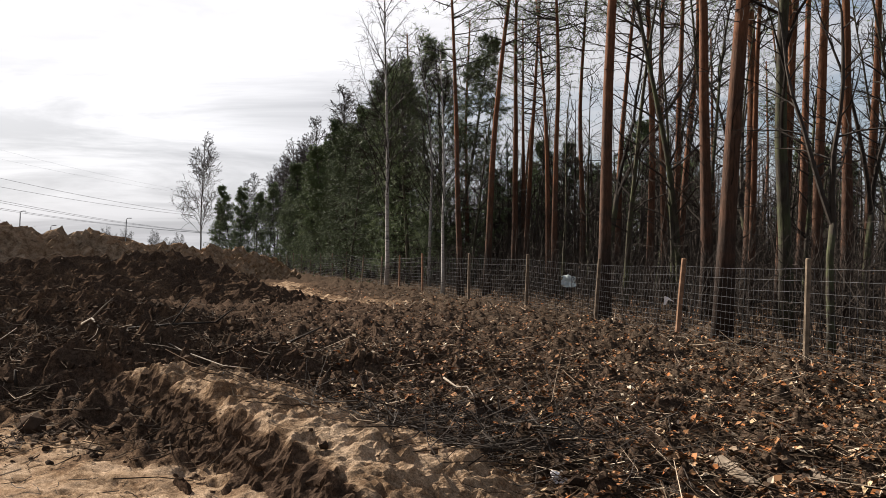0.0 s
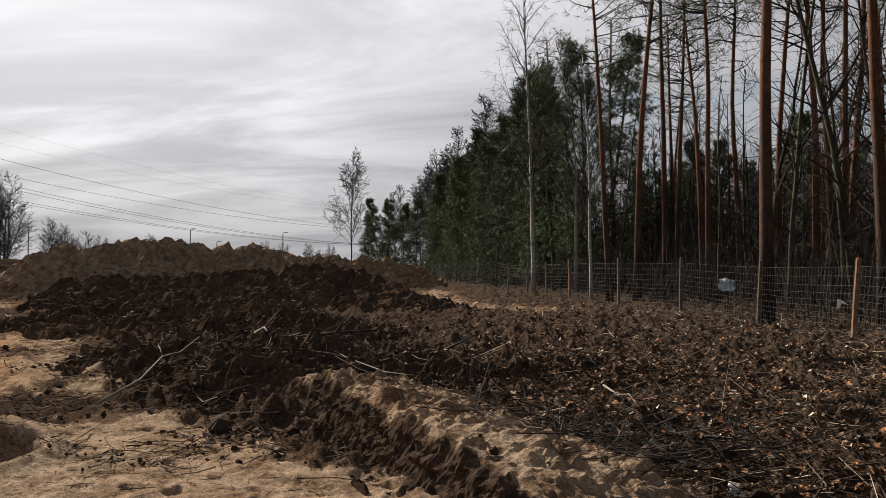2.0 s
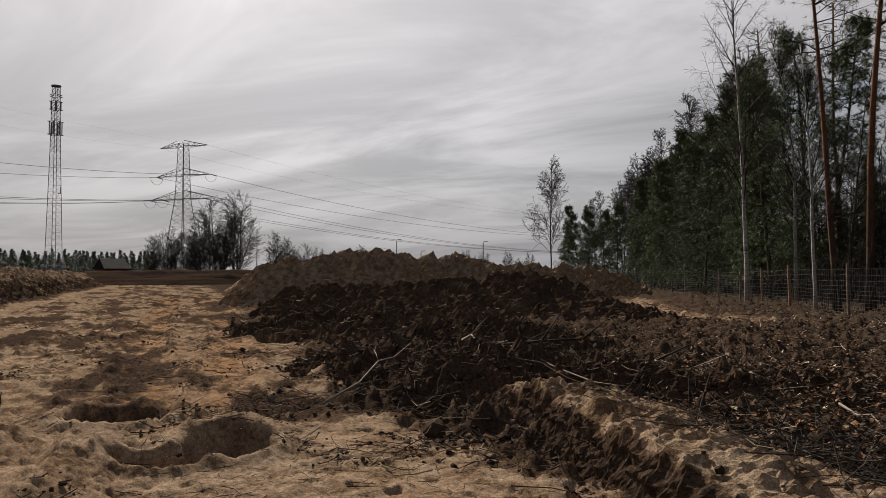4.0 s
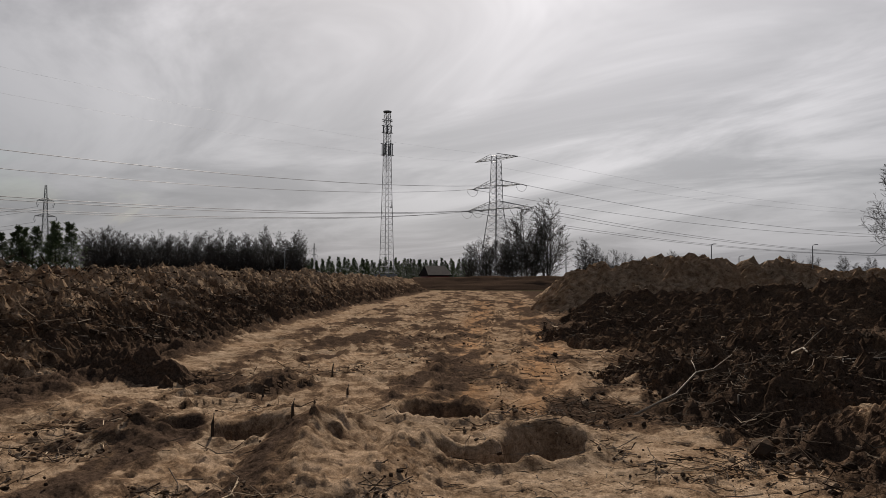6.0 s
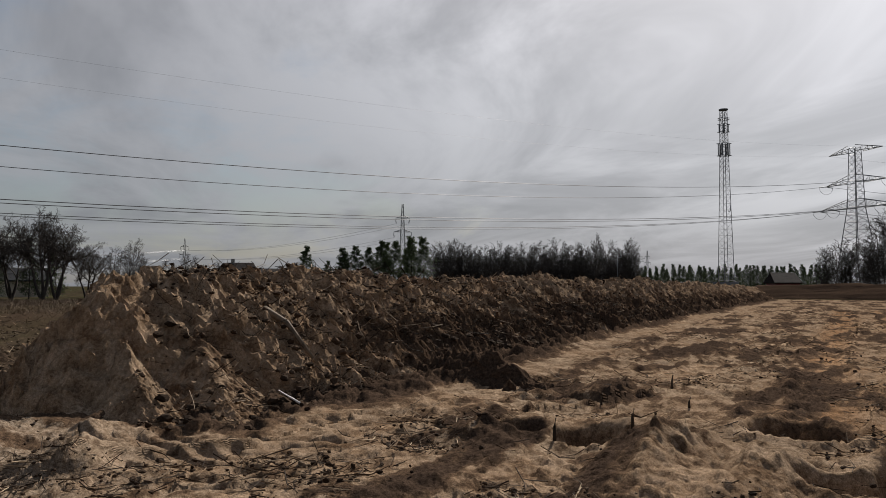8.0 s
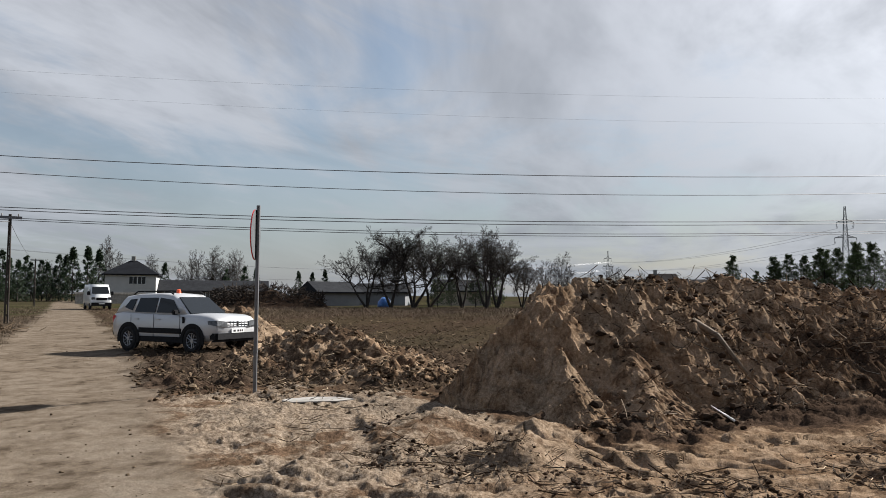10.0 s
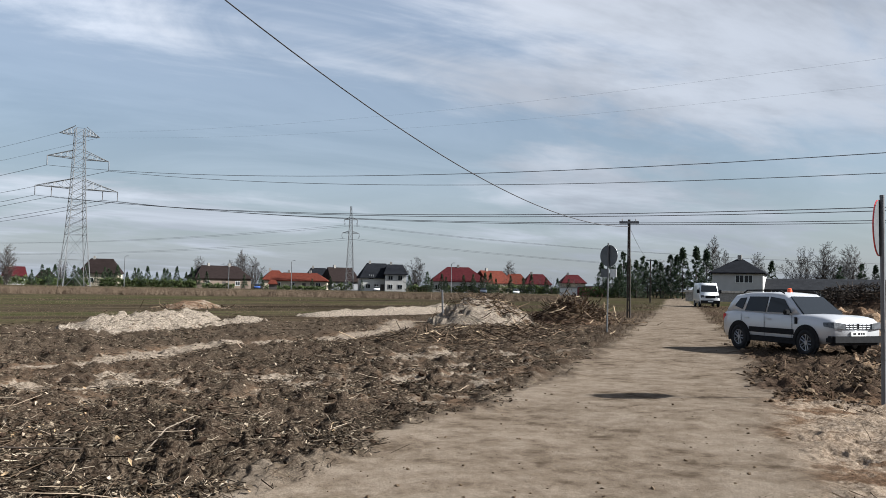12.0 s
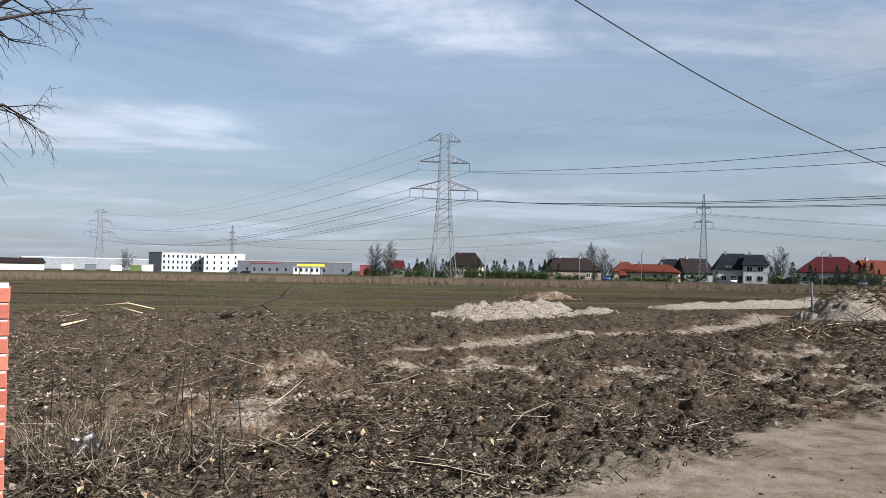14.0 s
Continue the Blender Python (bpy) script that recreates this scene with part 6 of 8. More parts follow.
def van(at):
    ob = thing("van", "white high-roof delivery van on the cart way", "van", "parked vehicles", at=at)
    b = Buf()
    rings = []
    for x, zl, zt, w, wt in [(-2.75, .45, 2.42, .95, .84), (-2.6, .4, 2.52, 1.0, .88), (.9, .38, 2.55, 1.0, .88), (1.35, .38, 2.42, 1.0, .84), (1.95, .38, 1.62, .99, .86), (2.3, .38, 1.32, .97, .85), (2.68, .42, 1.10, .90, .80), (2.75, .5, .95, .84, .7)]:
        h = zt - zl
        rings.append([(x, w * .95, zl), (x, w, zl + h * .2), (x, w, zl + h * .5), (x, (w + wt) / 2, zl + h * .85), (x, wt, zt), (x, -wt, zt), (x, -(w + wt) / 2, zl + h * .85), (x, -w, zl + h * .5), (x, -w, zl + h * .2), (x, -w * .95, zl)])
    ring_loft(b, rings)
    part("body", b, M_VANPAINT, ob, smooth=True)
    b = Buf()
    b.add([(2.0, -.84, 1.62), (2.0, .84, 1.62), (1.47, .74, 2.3), (1.47, -.74, 2.3), (1.9, -.84, 1.6), (1.9, .84, 1.6), (1.4, .74, 2.28), (1.4, -.74, 2.28)], [(0, 1, 2, 3), (7, 6, 5, 4), (0, 4, 5, 1), (1, 5, 6, 2), (2, 6, 7, 3), (3, 7, 4, 0)])
    part("windscreen", b, M_GLASS, ob)
    for nm, lo, hi, mat in (("grille", (2.62, -.5, .95), (2.79, .5, 1.22), M_PLASTIC), ("front_bumper", (2.5, -.93, .38), (2.82, .93, .72), M_PLASTIC), ("number_plate", (2.82, -.26, .55), (2.835, .26, .66), M_PLATE)):
        b = Buf()
        b.box(lo, hi)
        rounded(b, mat, nm, ob, .02)
    for s in (-1, 1):
        b = Buf()
        b.box((2.35, min(s * .58, s * .93), .98), (2.72, max(s * .58, s * .93), 1.26))
        rounded(b, M_LAMP, "headlight", ob, .04)
        b = Buf()
        b.box((1.75, min(s * 1.0, s * 1.24), 1.45), (1.9, max(s * 1.0, s * 1.24), 1.85))
        rounded(b, M_PLASTIC, "mirror", ob, .04)
        part("side_window", panel([(.95, s * 1.0, 1.45), (1.85, s * 1.0, 1.45), (1.5, s * .95, 2.05), (.95, s * .95, 2.05)], .03, s), M_GLASS, ob)
        for x in (-1.75, 1.75):
            wheel(ob, x, s * .92, .34, .22, s)
    return ob


q = P(126.6, 88)
van(Matrix.Translation((q.x, q.y, 0.0)) @ pose(0, 0, 0, 0, 0, 180 - 143 + 8))


def far_car(az, d, yaw, paint, label):
    ob = thing("car", label, "car", "parked vehicles", at=Matrix.Translation(P(az, d)) @ pose(0, 0, 0, 0, 0, yaw))
    b = Buf()
    rings = []
    for x, zl, zt, w in [(-2.1, .4, .85, .75), (-1.9, .3, .95, .85), (0, .28, .95, .88), (1.2, .28, .92, .87), (2.0, .33, .75, .8), (2.15, .45, .65, .7)]:
        rings.append([(x, w, zl), (x, w, zt - .1), (x, w * .9, zt), (x, -w * .9, zt), (x, -w, zt - .1), (x, -w, zl)])
    ring_loft(b, rings)
    part("body", b, paint, ob, smooth=True)
    b = Buf()
    rings = [[(x, w, zb), (x, w * .8, zr), (x, -w * .8, zr), (x, -w, zb)] for x, zb, zr, w in [(-1.7, .93, .97, .78), (-1.2, .94, 1.4, .8), (-.2, .94, 1.45, .8), (.3, .93, 1.4, .8), (1.0, .91, .95, .76)]]
    ring_loft(b, rings)
    part("cabin", b, M_GLASS, ob, "dark glazed cabin")
    b = Buf()
    b.box((-1.15, -.62, 1.40), (.25, .62, 1.47))
    rounded(b, paint, "roof", ob, .03)
    for s in (-1, 1):
        for x in (-1.3, 1.3):
            wheel(ob, x, s * .78, .31, .18, s)


M_DARKCAR = plain("dark car paint", (0.05, 0.06, 0.08), 0.3, 0.2, 0.05, 2.0, coat=0.5)
M_BLUECAR = plain("blue car paint", (0.03, 0.07, 0.25), 0.3, 0.2, 0.05, 2.0, coat=0.5)
far_car(150.3, 222, 60, M_VANPAINT, "white car parked before a white house")
far_car(142.4, 205, 50, M_DARKCAR, "dark car parked before the red-roofed house")
far_car(140.0, 205, 50, M_VANPAINT, "white car parked beside conifers")
far_car(158.9, 226, 70, M_BLUECAR, "blue car parked before a brown-roofed house")

# ---- signs, poles and posts by the cart way ----
def disc(r, y0, y1, n=28):
    b = Buf()
    b.tube([(0, y0, 0), (0, y1, 0)], r, n)
    return b


q = P(133.3, 29.2)
sign = thing("road_sign", "round road sign with two small plates, seen from its grey back", "road sign", "road signs", at=Matrix.Translation((q.x, q.y, 0)) @ pose(0, 0, 0, 0, 0.6, 133 - 38))
b = Buf()
b.tube([(0, 0, -0.3), (0, 0, 3.33)], 0.03, 8)
part("pole", b, M_STEEL, sign, "thin galvanised pole")
part("disc", disc(0.4, 0.035, 0.05), M_SIGNBACK, sign, "grey back of the round plate").location = (0, 0, 2.86)
part("face", disc(0.4, 0.051, 0.055), M_SIGNWHITE, sign).location = (0, 0, 2.86)
for x0, x1 in ((-0.36, -0.06), (0.06, 0.36)):
    b = Buf()
    b.box((x0, 0.035, 2.08), (x1, 0.045, 2.38))
    part("small_plate", b, M_SIGNBACK if x0 < 0 else M_SIGNWHITE, sign)

q = P(115.75, 13.65)
sign = thing("road_sign", "round white road sign with a red rim, seen almost edge-on", "road sign", "road signs", at=Matrix.Translation((q.x, q.y, 0)) @ pose(0, 0, 0, 0, 0.2, 115.75 + 80))
b = Buf()
b.tube([(0, 0, -0.3), (0, 0, 3.12)], 0.034, 8)
part("pole", b, M_DARKSTEEL, sign, "rusty dark steel pole")
for z in (0.62, 1.05):
    b = Buf()
    b.tube([(0, 0, z), (0, 0, z + 0.04)], 0.04, 8)
    part("clamp", b, M_STEEL, sign)
part("disc", disc(0.43, 0.04, 0.055, 36), M_RED, sign, "red-rimmed round plate").location = (0, 0, 2.62)
part("face", disc(0.36, 0.056, 0.059, 36), M_SIGNWHITE, sign).location = (0, 0, 2.62)
part("back", disc(0.425, 0.034, 0.039, 36), M_SIGNBACK, sign).location = (0, 0, 2.62)

q = P(145.2, 33.2)
b = Buf()
b.tube([(0, 0, -0.3), (0, 0, 1.46), (0, 0, 1.48)], [0.04, 0.04, 0.03], 8)
lone("marker_post", b.mesh("marker_post", M_DARKSTEEL), "dark steel marker post leaning beside the dug bank", "post", at=Matrix.Translation((q.x, q.y, 0)) @ pose(0, 0, 0, 0, 2.5, 0))


M_DARKPOST = plain("tarred pole", (0.05, 0.042, 0.036), 0.8, vary=0.2, scale=4.0)


def utility_pole(az, d, h, label, yaw):
    p = P(az, d)
    ob = thing("utility_pole", label, "utility pole", "utility poles", at=Matrix.Translation(p) @ pose(0, 0, 0, 0, 0, yaw))
    b = Buf()
    for s in (-1, 1):
        b.tube([(s * 0.075, 0, -0.4), (s * 0.035, 0, h)], [0.05, 0.042], 6)
    for k in range(9):
        z = 0.4 + (h - 0.8) * k / 8
        b.box((-0.05, -0.03, z), (0.05, 0.03, z + 0.12))
    part("shaft", b, M_DARKPOST, ob, "two-legged concrete and wood shaft")
    b = Buf()
    b.box((-0.55, -0.06, h - 0.24), (0.55, 0.06, h - 0.1))
    part("crossarm", b, M_DARKSTEEL, ob)
    for s in (-0.38, 0.38):
        b = Buf()
        b.tube([(s, 0, h - 0.1), (s, 0, h - 0.02), (s, 0, h + 0.04)], [0.02, 0.035, 0.02], 6)
        part("insulator", b, M_CONCRETE, ob)


utility_pole(131.85, 46, 5.7, "dark two-legged pole carrying a cable by the cart way", 132)
utility_pole(130.4, 106, 5.8, "dark pole carrying a cable far along the cart way", 132)
near_end = Vector((5.25, -11.4, 11.6))
pole_top = P(131.85, 46, 5.3)
wire(near_end, pole_top, 2.5, 0.02, 40, "black cable hanging from a pole by the cart way", "cable")
wire(pole_top, P(130.4, 106, 5.7), 0.5, 0.012, 20, "black cable between two poles", "cable")
p = near_end.copy()
b = Buf()
b.tube([(p.x, p.y, -0.4), (p.x, p.y, 11.9)], [0.16, 0.1], 10)
lone("utility_pole", b.mesh("utility_pole", M_POST), "round wooden pole holding the cable's end", "utility pole", "utility poles")


def lamp_mast(az, d, h):
    ob = thing("street_lamp", "slim grey street lamp far off", "street lamp", "street lamps", at=Matrix.Translation(P(az, d)) @ pose(0, 0, 0, 0, 0, az))
    b = Buf()
    b.tube([(0, 0, -0.3), (0, 0, h), (0.1, 0, h + 0.25), (0.5, 0, h + 0.35)], [0.12, 0.09, 0.07, 0.06], 6)
    part("mast", b, M_STEEL, ob)
    b = Buf()
    b.box((0.4, -0.12, h + 0.28), (1.0, 0.12, h + 0.42))
    part("head", b, M_SIGNBACK, ob)


for az, d, h in ((28.7, 170, 8.4), (22.3, 170, 8.0), (38.8, 175, 8.2), (59.4, 190, 8.0), (26.9, 175, 6.0), (156.5, 225, 8.0), (144.8, 215, 8.0), (167.8, 235, 8.4), (160.9, 225, 7.5)):
    lamp_mast(az, d, h)

# ---- houses and sheds ----
def house(az, d, w, depth, eave, ridge, roof_mat, wall_mat, label, turn=0.0, hip=0.35, windows=((0.25, 1.0), (0.6, 1.0)), door=None, chimney=True, over=0.5, category="house", upper=()):
    """A house that faces the eye at bearing az; windows are (share along the front, sill height)."""
    ob = thing("house" if category == "house" else category.replace(" ", "_"), label, category, "buildings", at=Matrix.Translation(P(az, d)) @ pose(0, 0, 0, 0, 0, az + 180 + turn) @ pose(0, 0, 0, 0, 0, 180))
    h = w / 2
    b = Buf()
    b.box((-h, 0, -0.5), (h, depth, eave))
    if hip < 0.05:                                             # gable walls
        b.add([(-h, 0, eave), (-h, depth, eave), (-h, depth / 2, ridge - 0.15), (h, 0, eave), (h, depth, eave), (h, depth / 2, ridge - 0.15)], [(0, 2, 1), (3, 4, 5)])
    part("wall", b, wall_mat, ob)
    r = Buf()
    e, o, k = eave + 0.02, over, hip * depth
    a = [(-h - o, -o, e - 0.12), (h + o, -o, e - 0.12), (h + o, depth + o, e - 0.12), (-h - o, depth + o, e - 0.12), (-h - o + k, depth / 2, ridge), (h + o - k, depth / 2, ridge)]
    low = [(x, y, z - 0.22) for x, y, z in a]
    r.add(a + low, [(0, 1, 5, 4), (1, 2, 5), (2, 3, 4, 5), (3, 0, 4), (6, 7, 1, 0), (7, 8, 2, 1), (8, 9, 3, 2), (9, 6, 0, 3), (10, 11, 7, 6), (11, 8, 7), (11, 10, 9, 8), (9, 10, 6)])
    roof = part("roof", r, roof_mat, ob)
    if chimney:
        for f in ((0.5,) if hip >= 0.5 else (0.3, 0.68)[:1 if w < 12 else 2]):
            c = Buf()
            x = -h + w * f
            c.box((x - 0.35, depth / 2 - 0.3, ridge - 1.0), (x + 0.35, depth / 2 + 0.3, ridge + 0.75))
            part("chimney", c, M_CONCRETE, roof)
    for f, z in tuple(windows) + tuple(upper):
        x = -h + w * f
        c = Buf()
        c.box((x - 0.72, -0.06, z - 0.06), (x + 0.72, 0.05, z + 1.36))
        win = part("window", c, M_SIGNWHITE, ob)
        for s in (-1, 1):
            g = Buf()
            g.box((x + (-0.64 if s < 0 else 0.04), -0.075, z + 0.02), (x + (-0.04 if s < 0 else 0.64), -0.055, z + 1.28))
            part("pane", g, M_GLASS, win)
    if door is not None:
        x = -h + w * door
        c = Buf()
        c.box((x - 0.55, -0.07, 0), (x + 0.55, 0.05, 2.1))
        part("door", c, M_WALLDARK, ob)
    return ob


house(161.2, 246, 17, 10, 3.2, 7.0, M_ROOFBROWN, M_WALLBROWN, "house with a brown hipped roof and dark walls", 18, 0.35, ((0.2, 0.9), (0.75, 0.9)), 0.5)
house(156.0, 244, 17.5, 10, 2.9, 5.3, M_ROOFORANGE, M_WALLBEIGE, "low bungalow with an orange tiled roof", -6, 0.4, ((0.15, 0.8), (0.4, 0.8), (0.85, 0.8)), 0.6)
house(157.6, 262, 8, 8, 3.2, 6.2, M_ROOFORANGE, M_WALLBEIGE, "house wing with an orange tiled roof", 5, 0.4, ())
house(154.6, 275, 9, 8, 4.0, 7.6, M_ROOFBLACK, M_WALLGREY, "dark-roofed house behind a bungalow", 0, 0.3, ())
house(152.6, 252, 9.5, 9, 3.0, 7.4, M_ROOFBROWN, M_WALLGREY, "steep brown-roofed house behind the pylon", 25, 0.1, ((0.3, 0.9), (0.7, 0.9)))
house(150.2, 240, 10.5, 9, 4.2, 8.7, M_ROOFBLACK, M_WALLWHITE, "large white house with a black tiled roof", 8, 0.3, ((0.2, 0.8), (0.45, 0.8), (0.8, 0.8)), 0.62, upper=((0.3, 3.6),))
house(148.9, 238, 6.5, 9, 5.4, 8.4, M_ROOFBLACK, M_WALLWHITE, "white house wing with balcony windows under a black roof", 4, 0.15, ((0.25, 0.8), (0.7, 0.8)), upper=((0.25, 3.5), (0.7, 3.5)))
house(144.2, 240, 17.0, 11, 3.6, 8.0, M_ROOFRED, M_WALLWHITE, "broad white house with a red hipped roof", 5, 0.5, ((0.1, 0.9), (0.3, 0.9), (0.7, 0.9)), 0.5)
house(141.2, 248, 10, 9, 3.3, 7.2, M_ROOFORANGE, M_WALLBEIGE, "house with a steep orange-red roof", 40, 0.1, ((0.3, 0.9),))
house(140.0, 262, 8, 8, 3.2, 6.6, M_ROOFORANGE, M_WALLWHITE, "house with an orange-red roof behind hedges", 10, 0.3, ((0.5, 0.9),))
house(138.4, 262, 8.5, 8, 3.2, 6.6, M_ROOFRED, M_WALLWHITE, "small house with a red roof behind hedges", 10, 0.3, ((0.5, 0.9),))
house(135.8, 275, 8.0, 8, 4.0, 6.8, M_ROOFRED, M_WALLBEIGE, "red brick-coloured house behind a truck", 10, 0.3, ((0.5, 0.9),))
house(169.4, 262, 11, 9, 4.2, 8.6, M_ROOFBROWN, M_WALLBEIGE, "brown-roofed villa half hidden by conifers", -10, 0.3, ((0.3, 1.2), (0.7, 1.2)))
house(174.4, 268, 6.0, 7, 2.8, 5.6, M_ROOFRED, M_WALLWHITE, "small white house with a red roof", 0, 0.1, ((0.5, 0.9),))
house(172.6, 266, 5.0, 6, 2.4, 4.6, M_ROOFBROWN, M_WALLDARK, "small dark summer house", 0, 0.3, (), chimney=False)
house(157.8, 228, 2.2, 2.2, 1.8, 2.8, M_ROOFORANGE, M_WALLDARK, "small wooden well house with an orange roof", 0, 0.3, (), chimney=False, over=0.3, category="well house")
house(124.6, 150, 8.6, 8.5, 5.3, 7.8, M_ROOFBLACK, M_WALLWHITE, "white two-storey house with a dark hipped roof", -6, 0.5, ((0.28, 0.6), (0.72, 0.6)), None, upper=((0.55, 3.4), (0.72, 3.4)))
house(119.4, 152, 21, 8, 2.4, 4.3, M_ROOFGREY, M_WALLDARK, "long low barn with a grey roof", -4, 0.02, ((0.15, 0.9), (0.5, 0.9)), chimney=False, category="barn")
house(110.2, 118, 7.0, 6, 2.2, 3.7, M_ROOFGREY, M_WALLGREY, "grey gabled shed by the trees", 30, 0.02, (), chimney=False, category="shed")
house(107.2, 126, 8.0, 6, 2.3, 3.6, M_ROOFGREY, M_WALLGREY, "grey low shed behind the trees", -10, 0.02, (), chimney=False, category="shed")
house(101.0, 130, 9.0, 6, 2.6, 4.4, M_ROOFGREY, M_WALLBEIGE, "pale shed between leafless trees", 10, 0.02, (), chimney=False, category="shed")
house(84.2, 150, 19, 9, 2.8, 5.0, M_ROOFBROWN, M_WALLBEIGE, "long house with a low brown roof behind the bank", 8, 0.3, ((0.3, 0.9), (0.6, 0.9)), chimney=False)
house(86.8, 158, 7, 7, 4.0, 6.3, M_ROOFBROWN, M_WALLDARK, "brown house top behind the bank", 0, 0.2, ())
house(48.1, 205, 5.6, 7, 2.4, 4.8, M_ROOFBROWN, M_REDPANEL, "small red barn beyond the strip", 20, 0.05, (), chimney=False, category="barn")
house(33.3, 210, 17, 8, 3.4, 4.8, M_ROOFGREY, M_WALLDARK, "long dark building beyond the far bank", 5, 0.05, (), chimney=False, category="barn")


def block(name, az, d, w, depth, h, mat, label, category, turn=0.0, rows=0, cols=0, roof=None):
    """A flat-roofed building with rows of windows."""
    ob = thing(name, label, category, "buildings", at=Matrix.Translation(P(az, d)) @ pose(0, 0, 0, 0, 0, az + turn))
    b = Buf()
    b.box((-w / 2, 0, -0.5), (w / 2, depth, h))
    part("wall", b, mat, ob)
    r = Buf()
    r.box((-w / 2 - 0.15, -0.15, h), (w / 2 + 0.15, depth + 0.15, h + 0.35))
    part("roof", r, roof or M_CONCRETE, ob)
    for i in range(rows):
        for j in range(cols):
            x, z = -w / 2 + w * (j + 0.5) / cols, 1.0 + (h - 0.6) * i / max(1, rows)
            c = Buf()
            c.box((x - 0.38, -0.05, z), (x + 0.38, 0.03, z + 1.3))
            part("window", c, M_GLASS, ob)
    return ob


block("office_building", -170.6, 366, 21, 14, 8.2, M_PALEGREY, "pale grey side of a three-storey office block", "office building", 25, 3, 10)
block("office_building", -173.1, 360, 15.5, 14, 8.3, M_OFFICE, "white three-storey office block", "office building", -12, 3, 5)
block("warehouse", -165.4, 490, 84, 40, 6.2, M_WALLGREY, "long warehouse with a white roof", "warehouse", 6, 0, 0, M_WHITEROOF)
block("store", 181.7, 335, 48, 20, 5.0, M_SLATE, "long dark retail store", "store", 0, 1, 6)
block("store", -176.2, 322, 12, 10, 4.0, M_SLATE, "store front with a dark red fascia", "store", 0, 1, 4, M_REDPANEL)
block("petrol_station", 180.9, 300, 10, 8, 2.6, M_WALLWHITE, "white petrol station kiosk", "petrol station", 0, 1, 5)
can = thing("petrol_canopy", "yellow canopy over petrol pumps", "canopy", "buildings", at=Matrix.Translation(P(180.6, 290)) @ pose(0, 0, 0, 0, 0, 180))
b = Buf()
b.box((-5, -3, 3.0), (5, 3, 3.8))
part("roof", b, M_YELLOW, can)
for x in (-4, 0, 4):
    b = Buf()
    b.box((x - 0.15, -0.15, -0.3), (x + 0.15, 0.15, 3.0))
    part("column", b, M_CONCRETE, can)
block("shed", 176.6, 330, 5, 5, 4.2, M_REDPANEL, "small red sheds beside the store", "shed")
house(-160.3, 300, 16, 9, 2.7, 4.2, M_ROOFBROWN, M_WALLWHITE, "white wall with a low red-brown roof", 0, 0.1, (), chimney=False, category="barn")
for k, (az, mat) in enumerate([(-163.2, M_VANPAINT), (-164.6, M_SLATE), (-166.2, M_VANPAINT), (-167.4, M_HEDGE), (-168.2, M_VANPAINT)]):
    block("truck", az, 340, 4.2, 2.4, 2.5, mat, "parked lorry before the warehouse", "truck")
block("trailer", 134.6, 190, 6.6, 2.4, 2.2, M_REDPANEL, "dark red lorry trailer by the road", "trailer")
block("trailer", 136.2, 190, 4.2, 2.2, 1.9, M_VANPAINT, "white box trailer by the road", "trailer")
block("garden_wall", 125.8, 138, 11, 0.25, 1.5, M_CONCRETE, "grey concrete panel wall before the white house", "wall", 20)
q = P(106.9, 104)
b = Buf()
rings = []
for x, w, zt in [(-1.7, 0.7, 0.5), (-1.2, 0.95, 1.2), (0.4, 1.0, 1.35), (1.4, 0.9, 1.15), (1.9, 0.6, 0.4)]:
    rings.append([(x, w, 0), (x, w * 0.9, zt * 0.6), (x, w * 0.4, zt), (x, -w * 0.4, zt), (x, -w * 0.9, zt * 0.6), (x, -w, 0)])
ring_loft(b, rings)
lone("tarpaulin", b.mesh("tarpaulin", M_BLUE, True), "blue tarpaulin cover beneath leafless trees", "tarpaulin", at=Matrix.Translation(q) @ pose(0, 0, 0, 0, 0, 20))

# ---- trees round the fields ----
rng = np.random.default_rng(77)


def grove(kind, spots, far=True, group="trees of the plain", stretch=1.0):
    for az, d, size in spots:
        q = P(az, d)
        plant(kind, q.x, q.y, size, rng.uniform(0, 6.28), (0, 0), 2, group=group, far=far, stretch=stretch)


grove("broad_tree", [(108.2, 97, 0.95), (106.4, 100, 1.1), (104.8, 98, 1.22), (103.6, 103, 1.05), (101.2, 104, 1.0), (99.4, 98, 1.14), (98.6, 99, 1.0), (96.8, 102, 0.8)], True)
grove("edge_pine", [(103.0, 108, 0.5), (100.2, 110, 0.52), (98.6, 112, 0.46), (102.0, 112, 0.36)], True)
grove("edge_pine", [(82.2, 150, 0.8), (79.8, 160, 0.72), (79.0, 160, 0.82), (78.2, 162, 0.86), (77.5, 164, 0.84), (76.9, 160, 0.94), (76.3, 158, 0.9), (75.7, 162, 0.95), (75.1, 160, 0.9), (74.5, 158, 1.02), (73.6, 156, 1.0), (80.6, 166, 0.6)], True, stretch=0.78)
grove("spruce", [(113.2, 150, 0.62), (112.2, 150, 0.6), (111.3, 152, 0.66), (132.6, 164, 0.7), (131.4, 166, 0.8), (128.2, 172, 1.1), (127.3, 174, 1.14), (129.0, 180, 1.0), (130.6, 172, 0.8), (129.7, 176, 0.8), (131.9, 170, 0.85), (133.1, 172, 0.9), (133.8, 174, 0.8), (126.6, 178, 1.1), (128.6, 184, 1.0), (130.0, 186, 0.9), (131.0, 188, 1.0), (132.3, 186, 1.1), (117.0, 190, 0.85), (116.2, 188, 0.8), (118.3, 192, 0.8), (122.4, 190, 0.9)])
